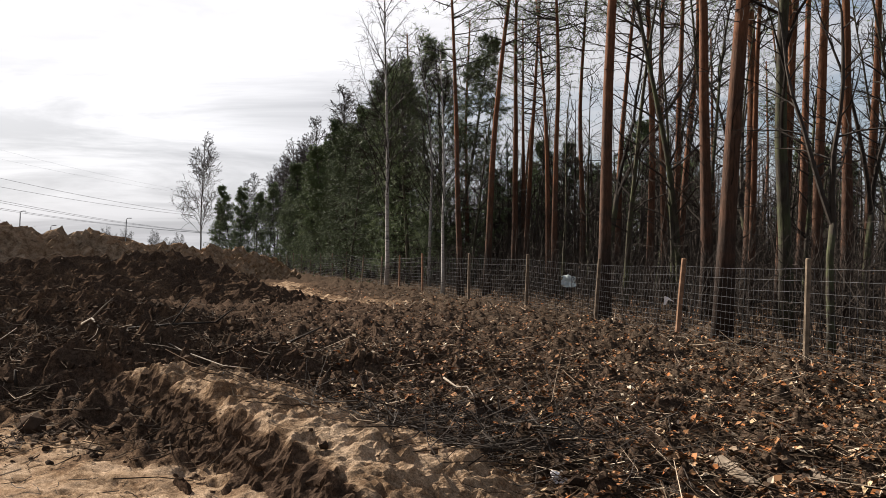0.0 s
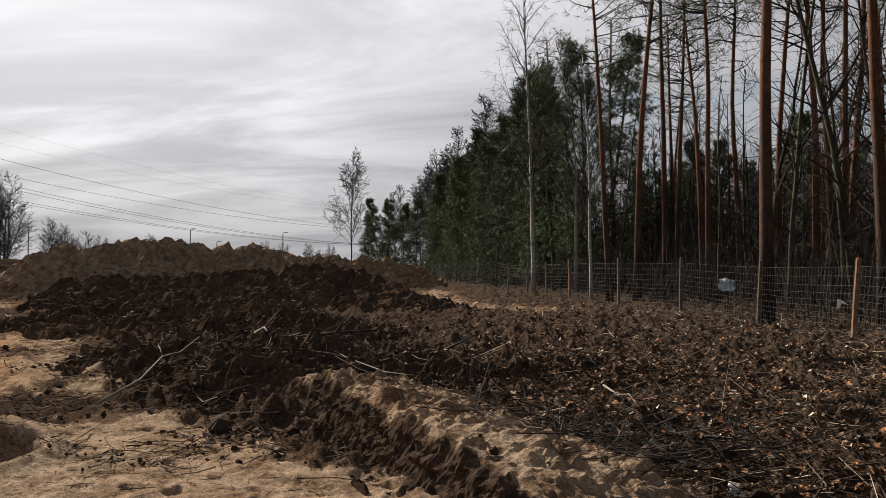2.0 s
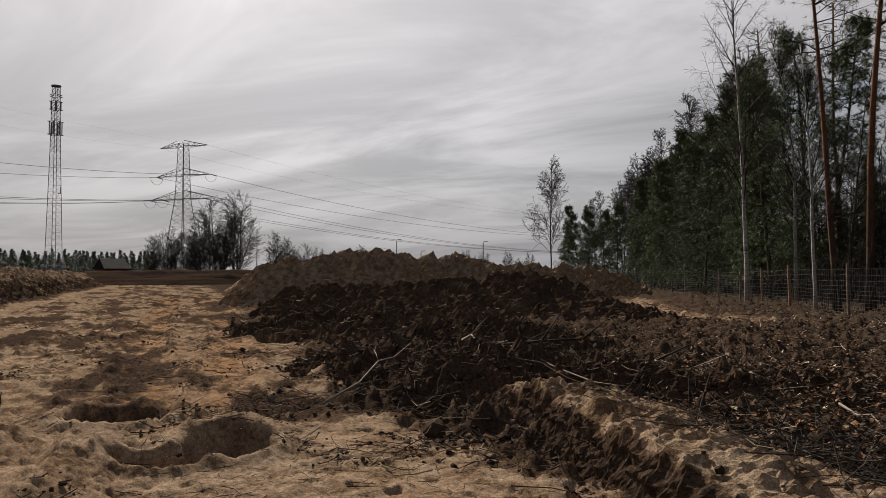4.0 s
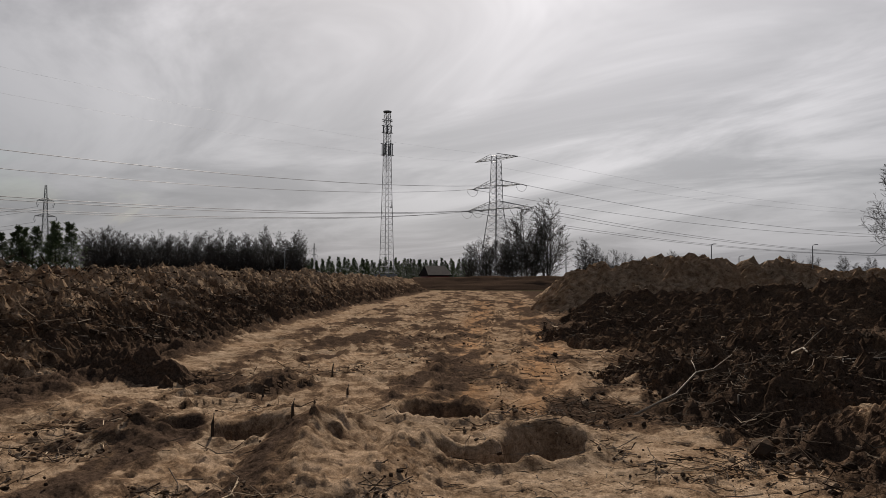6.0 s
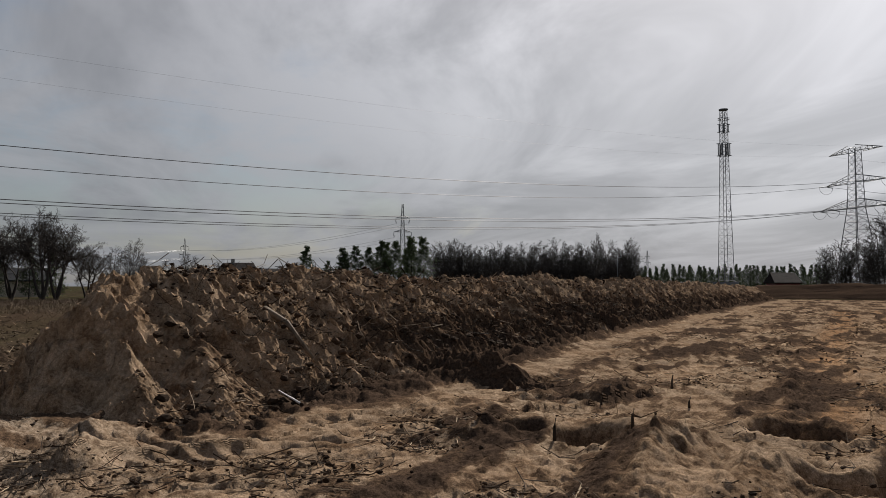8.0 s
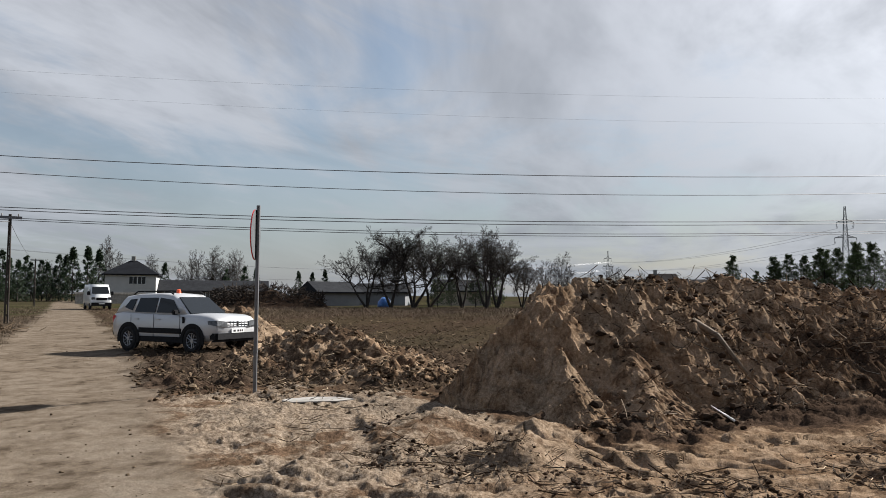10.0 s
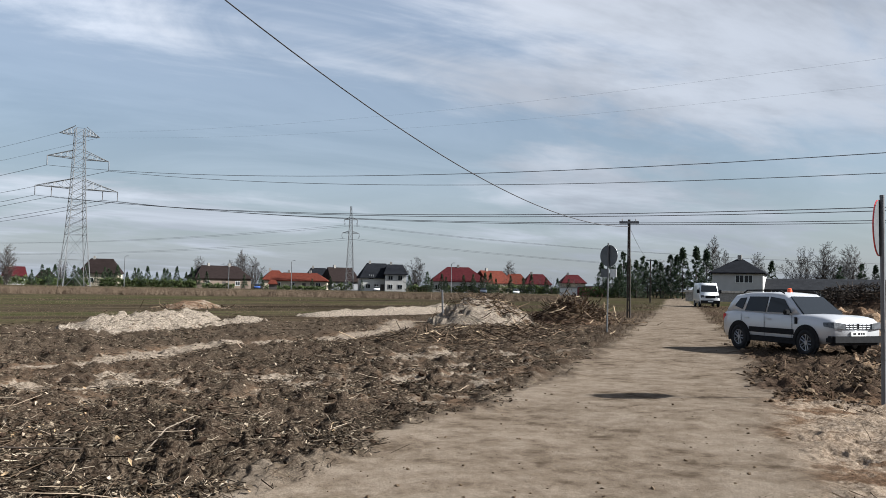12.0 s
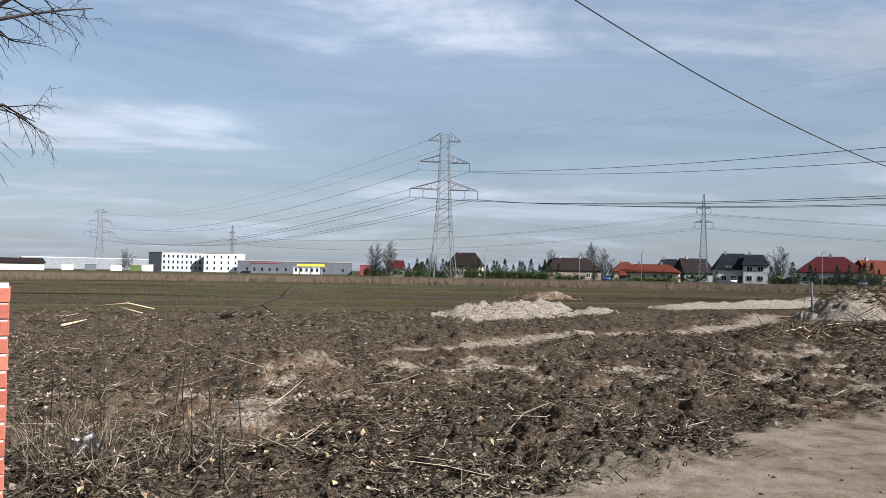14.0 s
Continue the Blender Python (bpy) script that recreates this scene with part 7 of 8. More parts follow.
grove("round_tree", [(125.6, 196, 1.1), (123.4, 200, 1.0), (120.6, 196, 1.24), (119.2, 198, 1.2), (117.6, 198, 1.15), (118.4, 204, 1.0), (129.6, 190, 0.9), (95.2, 118, 0.72), (94.0, 130, 0.8), (91.6, 140, 0.62), (90.2, 142, 0.66), (88.2, 160, 0.6)])
grove("round_tree", [(41.4, 190, 1.95), (40.2, 192, 1.9), (42.6, 188, 1.35), (45.0, 200, 1.15), (45.8, 204, 0.95), (43.6, 196, 1.15), (44.4, 198, 1.1), (43.0, 194, 1.0), (41.9, 186, 1.3), (34.4, 192, 0.7), (33.4, 200, 0.6), (37.4, 186, 1.0), (36.6, 190, 0.9), (35.6, 188, 0.85), (31.2, 210, 0.8), (23.4, 190, 0.72), (22.2, 190, 0.6), (20.4, 230, 0.7), (18.8, 230, 0.66), (19.6, 240, 0.62)])
grove("round_tree", [(58.4 + k * 0.3, 205 + (k * 7) % 22, 1.15 + 0.16 * math.sin(k * 2.3)) for k in range(48)])
grove("round_tree", [(174.9, 255, 1.05), (176.0, 258, 1.0), (162.9, 262, 0.9), (160.2, 270, 1.2), (159.2, 272, 1.1), (147.4, 232, 1.05), (140.6, 270, 1.0), (171.6, 300, 0.8), (-166.8, 330, 0.9)])
grove("birch", [(60.9, 190, 1.0), (160.0, 262, 0.9), (126.2, 205, 1.1)])
grove("spruce", [(173.4 - k * 0.38 + 0.2 * math.sin(k * 5), 238 + (k * 13) % 18, 0.44 + 0.2 * math.sin(k * 1.9) ** 2) for k in range(30)])
grove("spruce", [(146.6, 226, 0.62), (145.5, 224, 0.55), (143.2, 222, 0.56), (141.9, 224, 0.6), (142.6, 226, 0.5), (138.9, 235, 0.6), (137.0, 240, 0.5), (147.9, 226, 0.5), (153.7, 240, 0.45), (136.2, 246, 0.5)])
grove("edge_pine", [(45.6 + k * 0.2 + 0.1 * math.sin(k * 3), 380 + (k * 17) % 60, 0.62 + 0.2 * math.sin(k * 2.1) ** 2) for k in range(68)])
grove("spruce", [(66.0 + k * 0.8, 330, 0.6 + 0.15 * math.sin(k * 2.1) ** 2) for k in range(10)])
grove("round_tree", [(27.5 + k * 1.3, 300, 0.7 + 0.15 * math.sin(k * 2.1) ** 2) for k in range(8)])
q = P(-155.6, 13.6)
plant("willow", q.x, q.y, 1.0, 0.6, (0, 0), 1)


def hedge(az, d, length, depth, h, turn, label):
    """A clipped row of evergreens: leaf sprays over a woody core."""
    r = np.random.default_rng(int(az * 10) % 9999)
    tips = []
    for _ in range(int(length * h * 26)):
        x, z = r.uniform(-length / 2, length / 2), r.uniform(0.05, 1) * h * (1 + 0.22 * math.sin(az + r.uniform(0, 1)))
        tips.append((Vector((x, r.uniform(-depth / 2, depth / 2), z * (0.85 + 0.3 * math.sin(x * 1.3 + az) ** 2))), Vector((0, -0.3, 1))))
    lone("hedge", tufts("hedge", tips, r, M_HEDGE, 0.5, 4, 0.13), label, "hedge", "hedges", at=Matrix.Translation(P(az, d)) @ pose(0, 0, 0, 0, 0, az + turn))


for az, d, L, h in ((156.2, 234, 18, 1.1), (143.6, 226, 15, 1.8), (141.0, 232, 9, 2.2), (139.2, 240, 10, 2.0), (137.2, 244, 12, 2.2), (161.6, 236, 9, 1.6), (166.2, 238, 26, 2.2), (171.8, 246, 16, 1.8), (152.8, 240, 6, 1.8), (147.2, 228, 6, 1.8), (133.4, 170, 12, 1.6), (175.2, 262, 14, 2.4)):
    hedge(az, d, L, 1.6, h, 0, "green hedge before the houses")
grove("spruce", [(145.2, 220, 0.46), (143.9, 222, 0.52), (142.3, 220, 0.6), (146.2, 222, 0.4), (141.5, 226, 0.44), (140.4, 230, 0.55), (139.5, 234, 0.5), (137.8, 238, 0.52), (151.4, 236, 0.34), (155.0, 238, 0.36), (158.6, 240, 0.5), (159.8, 240, 0.44), (162.4, 240, 0.5), (163.4, 242, 0.62)])
grove("shrub", [(149.6 + k * 0.9 - 14, 236 + (k * 7) % 12, 1.2) for k in range(14)])

# ---- litter on the ground ----
GX0, GY0, GS = -44.0, -44.0, 0.12
_nx, _ny = int(60 / GS), int(108 / GS)
TOP = np.full((_nx, _ny), -9.0)
for pts in SURFACES:
    i, j = ((pts[:, 0] - GX0) / GS).astype(int), ((pts[:, 1] - GY0) / GS).astype(int)
    ok = (i >= 0) & (j >= 0) & (i < _nx) & (j < _ny)
    np.maximum.at(TOP, (i[ok], j[ok]), pts[ok, 2])
for _ in range(14):
    gap = TOP < -5
    if not gap.any():
        break
    best = np.full(TOP.shape, -9.0)
    for dx, dy in ((1, 0), (-1, 0), (0, 1), (0, -1)):
        best = np.maximum(best, np.roll(np.roll(TOP, dx, 0), dy, 1))
    TOP = np.where(gap, best, TOP)
TOP = np.where(TOP < -5, 0, TOP)


def top(x, y):
    i = np.clip(((x - GX0) / GS).astype(int), 0, _nx - 1)
    j = np.clip(((y - GY0) / GS).astype(int), 0, _ny - 1)
    return TOP[i, j]


def spots(rng, n, az, dist, want):
    """Places spread evenly over the view between two bearings, thinner with distance; want(x, y) gives the odds."""
    xs, ys, got = [], [], 0
    while got < n:
        m = n * 2
        a = np.radians(rng.uniform(az[0], az[1], m))
        d = np.exp(rng.uniform(math.log(dist[0]), math.log(dist[1]), m))
        x, y = -np.sin(a) * d, np.cos(a) * d
        ok = rng.uniform(0, 1, m) < want(x, y)
        xs.append(x[ok])
        ys.append(y[ok])
        got += int(ok.sum())
    return np.concatenate(xs)[:n], np.concatenate(ys)[:n]


def sticks(name, label, rng, x, y, length, radius, mat, rise=0.25, lift=0.01, category="sticks", heading=None, z=None):
    """Bent three-sided twigs lying about, in one mesh."""
    n = len(x)
    z = top(x, y) if z is None else z
    a = rng.uniform(0, 2 * math.pi, n) if heading is None else heading + rng.normal(0, 0.5, n)
    e = rng.normal(0, rise, n)
    grow = np.clip(np.hypot(x, y) / 12, 1, 2.2)
    L = rng.uniform(length[0], length[1], n) * rng.uniform(0.5, 1.2, n)
    R = rng.uniform(radius[0], radius[1], n) * grow
    d = np.stack([np.cos(a) * np.cos(e), np.sin(a) * np.cos(e), np.sin(e)], 1)
    s = np.stack([-np.sin(a), np.cos(a), np.zeros(n)], 1)
    u = np.cross(s, d)
    bend = rng.normal(0, 0.16, (n, 2)) * L[:, None]
    c = np.stack([x, y, z + lift + np.abs(np.sin(e)) * L * 0.42], 1)
    rows = []
    for k, f in enumerate((-0.5, 0.0, 0.5)):
        o = c + d * (L * f)[:, None]
        if k == 1:
            o = o + s * bend[:, :1] + u * np.abs(bend[:, 1:]) * 0.6
        r = R * (1.0, 0.85, 0.45)[k]
        for q in range(3):
            w = 2.094 * q
            rows.append(o + s * (np.cos(w) * r)[:, None] + u * (np.sin(w) * r)[:, None])
    v = np.stack(rows, 1).reshape(-1, 3)
    base = (np.arange(n) * 9)[:, None, None]
    f = np.array([[k * 3 + q, k * 3 + (q + 1) % 3, (k + 1) * 3 + (q + 1) % 3, (k + 1) * 3 + q] for k in range(2) for q in range(3)])
    lone(name, array_mesh(name, v, (base + f[None]).reshape(-1, 4), mat), label, category, kind="stuff")


def leaves(name, label, rng, x, y, size, mat=None, category="leaves"):
    """Curled fallen leaves, each a folded lozenge."""
    n = len(x)
    a, t1, t2 = rng.uniform(0, 6.283, n), rng.normal(0, 0.45, n), rng.normal(0, 0.45, n)
    S = rng.uniform(size[0], size[1], n)
    p = np.stack([np.cos(a), np.sin(a), t1], 1) * S[:, None]
    q = np.stack([-np.sin(a), np.cos(a), t2], 1) * (S * rng.uniform(0.45, 0.8, n))[:, None]
    c = np.stack([x, y, top(x, y) + 0.012 + S * 0.2], 1)
    up = np.zeros((n, 3))
    up[:, 2] = S * rng.uniform(0.1, 0.5, n)
    v = np.stack([c - p, c - p * 0.1 + q + up, c + p * 0.9, c - p * 0.1 - q + up * 0.7], 1).reshape(-1, 3)
    b = (np.arange(n) * 4)[:, None, None]
    f = np.array([[0, 2, 1], [0, 3, 2]])
    lone(name, array_mesh(name, v, (b + f[None]).reshape(-1, 3), mat or M_LEAF), label, category, kind="stuff")


_t = (1 + 5 ** 0.5) / 2
ICO = np.array([(-1, _t, 0), (1, _t, 0), (-1, -_t, 0), (1, -_t, 0), (0, -1, _t), (0, 1, _t), (0, -1, -_t), (0, 1, -_t), (_t, 0, -1), (_t, 0, 1), (-_t, 0, -1), (-_t, 0, 1)]) / math.hypot(1, _t)
ICO_F = np.array([(0, 11, 5), (0, 5, 1), (0, 1, 7), (0, 7, 10), (0, 10, 11), (1, 5, 9), (5, 11, 4), (11, 10, 2), (10, 7, 6), (7, 1, 8), (3, 9, 4), (3, 4, 2), (3, 2, 6), (3, 6, 8), (3, 8, 9), (4, 9, 5), (2, 4, 11), (6, 2, 10), (8, 6, 7), (9, 8, 1)])


def clods(name, label, rng, x, y, size, mat=None, category="clods"):
    n = len(x)
    S = size[0] * (size[1] / size[0]) ** (rng.uniform(0, 1, n) ** 2.2)
    v = ICO[None] * rng.uniform(0.62, 1.25, (n, 12, 1)) + rng.normal(0, 0.1, (n, 12, 3))
    v = v * np.stack([rng.uniform(0.8, 1.3, n), rng.uniform(0.8, 1.3, n), rng.uniform(0.5, 0.95, n)], 1)[:, None] * S[:, None, None]
    a = rng.uniform(0, 6.283, n)
    c, s = np.cos(a)[:, None], np.sin(a)[:, None]
    v = np.stack([v[..., 0] * c - v[..., 1] * s, v[..., 0] * s + v[..., 1] * c, v[..., 2]], -1)
    v = v + np.stack([x, y, top(x, y) + S * 0.05], 1)[:, None]
    f = (np.arange(n) * 12)[:, None, None] + ICO_F[None]
    lone(name, array_mesh(name, v.reshape(-1, 3), f.reshape(-1, 3), mat or M_CLOD), label, category, kind="stuff")


rng = np.random.default_rng(41)


def odds_dark(x, y):
    sand, field, litter, road, track, lug = regions(x, y)
    ridge = smooth(0.75, 1.2, line_dist(x, y, [(-3.0, 8.8), (-1.6, 7.2), (0.0, 5.3)])[0])
    return np.clip(1 - sand * 1.6, 0, 1) * (1 - road) * (wood_away(x, y) > -14) * (0.04 + 0.96 * ridge)


def wood_away(x, y):
    d, _, s = line_dist(x, y, FENCE)
    return d * s


def odds_leaf(x, y):
    d = wood_away(x, y)
    sand = regions(x, y)[0]
    ridge = smooth(0.7, 1.3, line_dist(x, y, [(-3.0, 8.8), (-1.6, 7.2), (0.0, 5.3)])[0])
    return smooth(10.5, 2.0, d + fbm(x, y, 0.5, 3) * 5) * np.clip(1 - sand * 1.5, 0, 1) * ridge


def odds_left(x, y):
    sand, field, litter, road, track, lug = regions(x, y)
    return np.clip(litter - field, 0, 1) * (1 - road) * (0.12 + 0.88 * smooth(-0.1, 0.15, fbm(x, y, 0.6, 4)))


def odds_bank(x, y):
    return smooth(3.4, 2.6, line_dist(x, y, BANK)[0]) * (1 - 0.95 * np.exp(-((x + 10.9) ** 2 + (y - 0.1) ** 2) / 2.6))


def odds_strip(x, y):
    sand, field, litter, road, track, lug = regions(x, y)
    clean = smooth(0.6, 1.1, line_dist(x, y, BANK_FOOT)[0]) * (1 - np.exp(-((x + 2.3) ** 2 + (y - 4.6) ** 2) / 3.0))
    return np.clip(sand, 0, 1) * (1 - road) * smooth(-0.05, 0.25, fbm(x + 3, y, 0.55, 4)) * clean


# wood side
clods("clod_litter", "lumps of black soil strewn over the ground", rng, *spots(rng, 13000, (-36, 41), (5, 42), odds_dark), (0.008, 0.06))
clods("clod_litter", "dark crumbs of soil on the pale sand", rng, *spots(rng, 3500, (22, 108), (4.2, 45), odds_strip), (0.006, 0.035))
clods("clod_litter", "lumps of soil and root balls on the bank", rng, *spots(rng, 4200, (46, 93), (8.5, 60), odds_bank), (0.014, 0.085))
sticks("twig_litter", "broken twigs and roots in the black soil", rng, *spots(rng, 13000, (-36, 41), (5, 45), odds_dark), (0.08, 0.6), (0.002, 0.006), M_ROOT, 0.2, 0.012)
sticks("root_litter", "torn roots hanging in the bank", rng, *spots(rng, 3000, (46, 92), (8.5, 60), odds_bank), (0.12, 0.6), (0.003, 0.008), M_ROOT, 0.4, 0.01)
sticks("twig_litter", "small twigs and roots on the pale sand", rng, *spots(rng, 2600, (18, 118), (3.2, 40), odds_strip), (0.08, 0.45), (0.003, 0.007), M_STICK, 0.18, 0.01)
leaves("leaf_litter", "brown and bleached oak leaves on the forest floor", rng, *spots(rng, 46000, (-38, 14), (4.8, 40), odds_leaf), (0.015, 0.045))
sticks("twig_litter", "long dark twigs over the forest floor", rng, *spots(rng, 4200, (-37, 16), (4.6, 24), odds_leaf), (0.25, 1.1), (0.002, 0.0045), M_ROOT, 0.16, 0.03)
sticks("twig_litter", "tangle of dark twigs beside the sand ridge", rng, rng.normal(0.6, 0.75, 420), rng.normal(6.5, 0.55, 420), (0.3, 1.1), (0.003, 0.006), M_TWIG, 0.25, 0.05)
leaves("leaf_litter", "few bleached leaves on the forest floor", rng, *spots(rng, 420, (-37, 8), (4.8, 18), odds_leaf), (0.028, 0.055), M_PALELEAF)
# field side
leaves("leaf_litter", "bleached yellow leaves among the brush", rng, *spots(rng, 320, (150, 196), (4.6, 12), odds_left), (0.018, 0.04), M_PALELEAF)
sticks("chopped_brush", "chopped brush and twigs on the cleared ground", rng, *spots(rng, 34000, (134, 205), (4.4, 42), odds_left), (0.03, 0.2), (0.002, 0.0065), M_CHIP, 0.25, 0.012)
sticks("chopped_brush", "long thin sticks on the cleared ground", rng, *spots(rng, 1500, (134, 205), (4.6, 40), odds_left), (0.3, 0.9), (0.0025, 0.006), M_ROOT, 0.14, 0.05)
leaves("leaf_litter", "pale dead leaves among the chopped brush", rng, *spots(rng, 14000, (136, 205), (4.4, 24), odds_left), (0.014, 0.036), M_CHIP)
clods("clod_litter", "grey lumps of soil on the cleared ground", rng, *spots(rng, 3500, (134, 205), (4.6, 36), odds_left), (0.01, 0.06))


def odds_right(x, y):
    sand, field, litter, road, track, lug = regions(x, y)
    return (1 - road) * np.clip(1 - field * 0.6, 0, 1) * (0.2 + 0.8 * smooth(-0.05, 0.2, fbm(x, y, 0.6, 4)))


clods("clod_litter", "brown lumps of topsoil beside the cart way", rng, *spots(rng, 6000, (99, 126), (12.5, 45), odds_right), (0.012, 0.075), M_CLODDRY)
sticks("stubble_litter", "straw and stalks on the rough soil", rng, *spots(rng, 2600, (98, 124), (13.5, 60), odds_right), (0.1, 0.5), (0.003, 0.007), M_STICK, 0.3, 0.02)
clods("pebble_litter", "small stones and crumbs on the cart way", rng, *spots(rng, 500, (112, 168), (4, 40), lambda x, y: regions(x, y)[3]), (0.005, 0.022), M_CLODDRY)


def heap_sticks(name, label, axis, width, n, size, radius, steep, seed, mat=None):
    r = np.random.default_rng(seed)
    k = r.uniform(0, 1, n)
    i = np.minimum((k * (len(axis) - 1)).astype(int), len(axis) - 2)
    f = k * (len(axis) - 1) - i
    ax = np.array(axis)
    x = ax[i, 0] * (1 - f) + ax[i + 1, 0] * f + r.normal(0, width * 0.45, n)
    y = ax[i, 1] * (1 - f) + ax[i + 1, 1] * f + r.normal(0, width * 0.45, n)
    sticks(name, label, r, x, y, size, radius, mat or M_STICK, steep, 0.03, "brush")


heap_sticks("brush_litter", "chopped brush lying over a heap", [(-20.2, -27.0), (-22.4, -27.6)], 2.0, 700, (0.3, 0.9), (0.004, 0.009), 0.3, 51)
heap_sticks("brush_litter", "roots and chopped brush over a brown heap", [(-24.6, -25.8), (-26.4, -26.0)], 1.9, 1400, (0.3, 1.1), (0.005, 0.014), 0.4, 52)
heap_sticks("brush_litter", "matted pile of chopped brush beside the cart way", [(-12, -17.5), (-17, -20.5), (-20, -22.5)], 2.6, 1100, (0.3, 1.0), (0.004, 0.009), 0.2, 53)
heap_sticks("straw_litter", "old straw over a heap", [(-14, -48), (-15.5, -48.6)], 1.8, 700, (0.3, 0.8), (0.004, 0.01), 0.3, 54)
heap("root_mound", [tuple(P(118.6, 97).xy), tuple(P(115.6, 95).xy), tuple(P(112.0, 95).xy)], [2.6, 3.2, 2.2], [1.6, 2.1, 1.4], "dark pile of grubbed roots and branches", "brush heap", 0.02, 0.3, 34, 2.0, 0.8, group="earth heaps", seed=25)


def root_pile():
    r = np.random.default_rng(55)
    b = Buf()
    for _ in range(1500):
        k = r.uniform(0, 1)
        c = P(119.2 - 7.8 * k, 95.5 + r.normal(0, 1.6), 0)
        hgt = (0.9 + 1.55 * math.sin(math.pi * min(1, 0.2 + 0.72 * k)) ** 0.8) * r.uniform(0.15, 1.1)
        d = Vector(r.normal(0, 1, 3))
        d.z = abs(d.z) * 0.8
        d.normalize()
        ln = r.uniform(0.25, 0.95)
        p = Vector((c.x, c.y, hgt))
        b.tube([p, p + d * ln * 0.5 + Vector(r.normal(0, 0.1, 3)), p + d * ln], [r.uniform(0.03, 0.09), 0.04, 0.015], 4, False)
    lone("grubbed_roots", b.mesh("grubbed_roots", M_TWIG), "tangle of grubbed roots and branches", "brush", kind="stuff")


root_pile()


# ---- branches, logs and stalks that stand out ----
def fallen(name, pts, r, mat, label, category="branch", sub=(), lift=0.0):
    """A branch through points; heights are above the surface beneath."""
    b = Buf()
    line = [Vector((x, y, float(top(np.array([x]), np.array([y]))[0]) + h + lift)) for x, y, h in pts]
    n = len(line)
    b.tube(line, [r * (1 - 0.65 * k / (n - 1)) for k in range(n)], 7)
    for k, dx, dy, dz in sub:
        b.tube([line[k], line[k] + Vector((dx, dy, dz)) * 0.5 + Vector((0.02, -0.03, 0.02)), line[k] + Vector((dx, dy, dz))], [r * 0.5, r * 0.4, r * 0.15], 5)
    return lone(name, b.mesh(name, mat, True), label, category, "fallen wood")


M_BARE = plain("bleached branch", (0.15, 0.122, 0.094), 0.75, vary=0.2, scale=6.0, grain=0.005)
fallen("fallen_branch", [(-5.25, 7.67, 0.03), (-5.16, 8.42, 0.05), (-5.4, 9.3, 0.10), (-5.6, 10.1, 0.14), (-5.65, 10.73, 0.16)], 0.016, M_BARE, "bleached crooked branch lying from sand onto soil", sub=((2, -0.3, 0.4, 0.1),))
fallen("fallen_branch", [(-4.49, 10.82, 0.10), (-3.94, 10.83, 0.06), (-3.19, 10.19, 0.05), (-2.45, 9.41, 0.06), (-1.93, 8.67, 0.04)], 0.014, M_BARE, "long pale branch lying on the black soil", sub=((1, 0.4, 0.5, 0.25), (2, -0.4, -0.3, 0.12)))
fallen("fallen_branch", [(-5.13, 11.54, 0.2), (-4.75, 11.0, 0.1), (-4.4, 10.45, 0.03)], 0.025, M_BARE, "short pale branch stub in the black soil", sub=((1, 0.25, 0.1, 0.3),))
fallen("fallen_branch", [(-4.2, 10.9, 0.05), (-3.7, 11.2, 0.22), (-3.1, 11.3, 0.38)], 0.03, M_TWIG, "dark forked branch sticking up from the soil", sub=((1, 0.2, 0.3, 0.4), (2, 0.3, 0.1, 0.25)))
fallen("fallen_branch", [(-2.9, 11.6, 0.02), (-2.2, 12.0, 0.16), (-1.7, 12.1, 0.42)], 0.035, M_TWIG, "dark broken branch in churned soil", sub=((1, 0.4, -0.1, 0.2),))
fallen("fallen_branch", [(0.19, 9.39, 0.16), (0.34, 8.95, 0.08), (0.44, 8.67, 0.05), (0.6, 7.76, 0.03)], 0.014, M_BARE, "peeled white stick on the leaves")
fallen("fallen_branch", [(-0.14, 6.31, 0.08), (0.18, 6.35, 0.07), (0.53, 6.91, 0.05), (0.67, 7.54, 0.12)], 0.016, M_TWIG, "thin dark branch on the leaves", sub=((1, 0.3, -0.2, 0.05), (2, 0.2, 0.2, 0.22)))
fallen("fallen_branch", [(0.75, 6.1, 0.03), (1.2, 6.6, 0.06), (1.9, 7.0, 0.05)], 0.012, M_TWIG, "thin dark branch on the leaves", sub=((1, 0.2, 0.4, 0.1),))
fallen("rotten_log", [(2.2, 5.85, 0.03), (2.4, 5.45, 0.03), (2.55, 5.05, 0.03)], 0.055, M_DEADWOOD, "rotten splintered log on the leaves", "log")
fallen("rotten_log", [(2.75, 5.75, 0.02), (2.85, 5.4, 0.02), (3.0, 5.0, 0.02)], 0.035, M_DEADWOOD, "split grey stick on the leaves", "log")
fallen("log", [(-13.15, 1.2, 0.1), (-12.9, 1.55, 0.1), (-12.5, 1.95, 0.06)], 0.07, M_DEADWOOD, "short cut log on the bank's slope", "log")
fallen("white_stick", [(-10.45, 1.45, 0.02), (-10.75, 1.2, 0.03)], 0.016, M_TAPEW, "white peeled stick on the sand", "stick")
for a in ([(6.6, -22.2, 0.05), (6.3, -23.4, 0.08)], [(7.1, -27.2, 0.2), (6.0, -26.9, 0.25), (5.1, -26.5, 0.2)], [(6.2, -26.4, 0.15), (5.3, -25.8, 0.1)], [(1.6, -25.5, 0.05), (1.2, -24.2, 0.3)]):
    fallen("split_wood", a, 0.035, M_SPLIT, "pale split wood on the cleared ground", "wood")
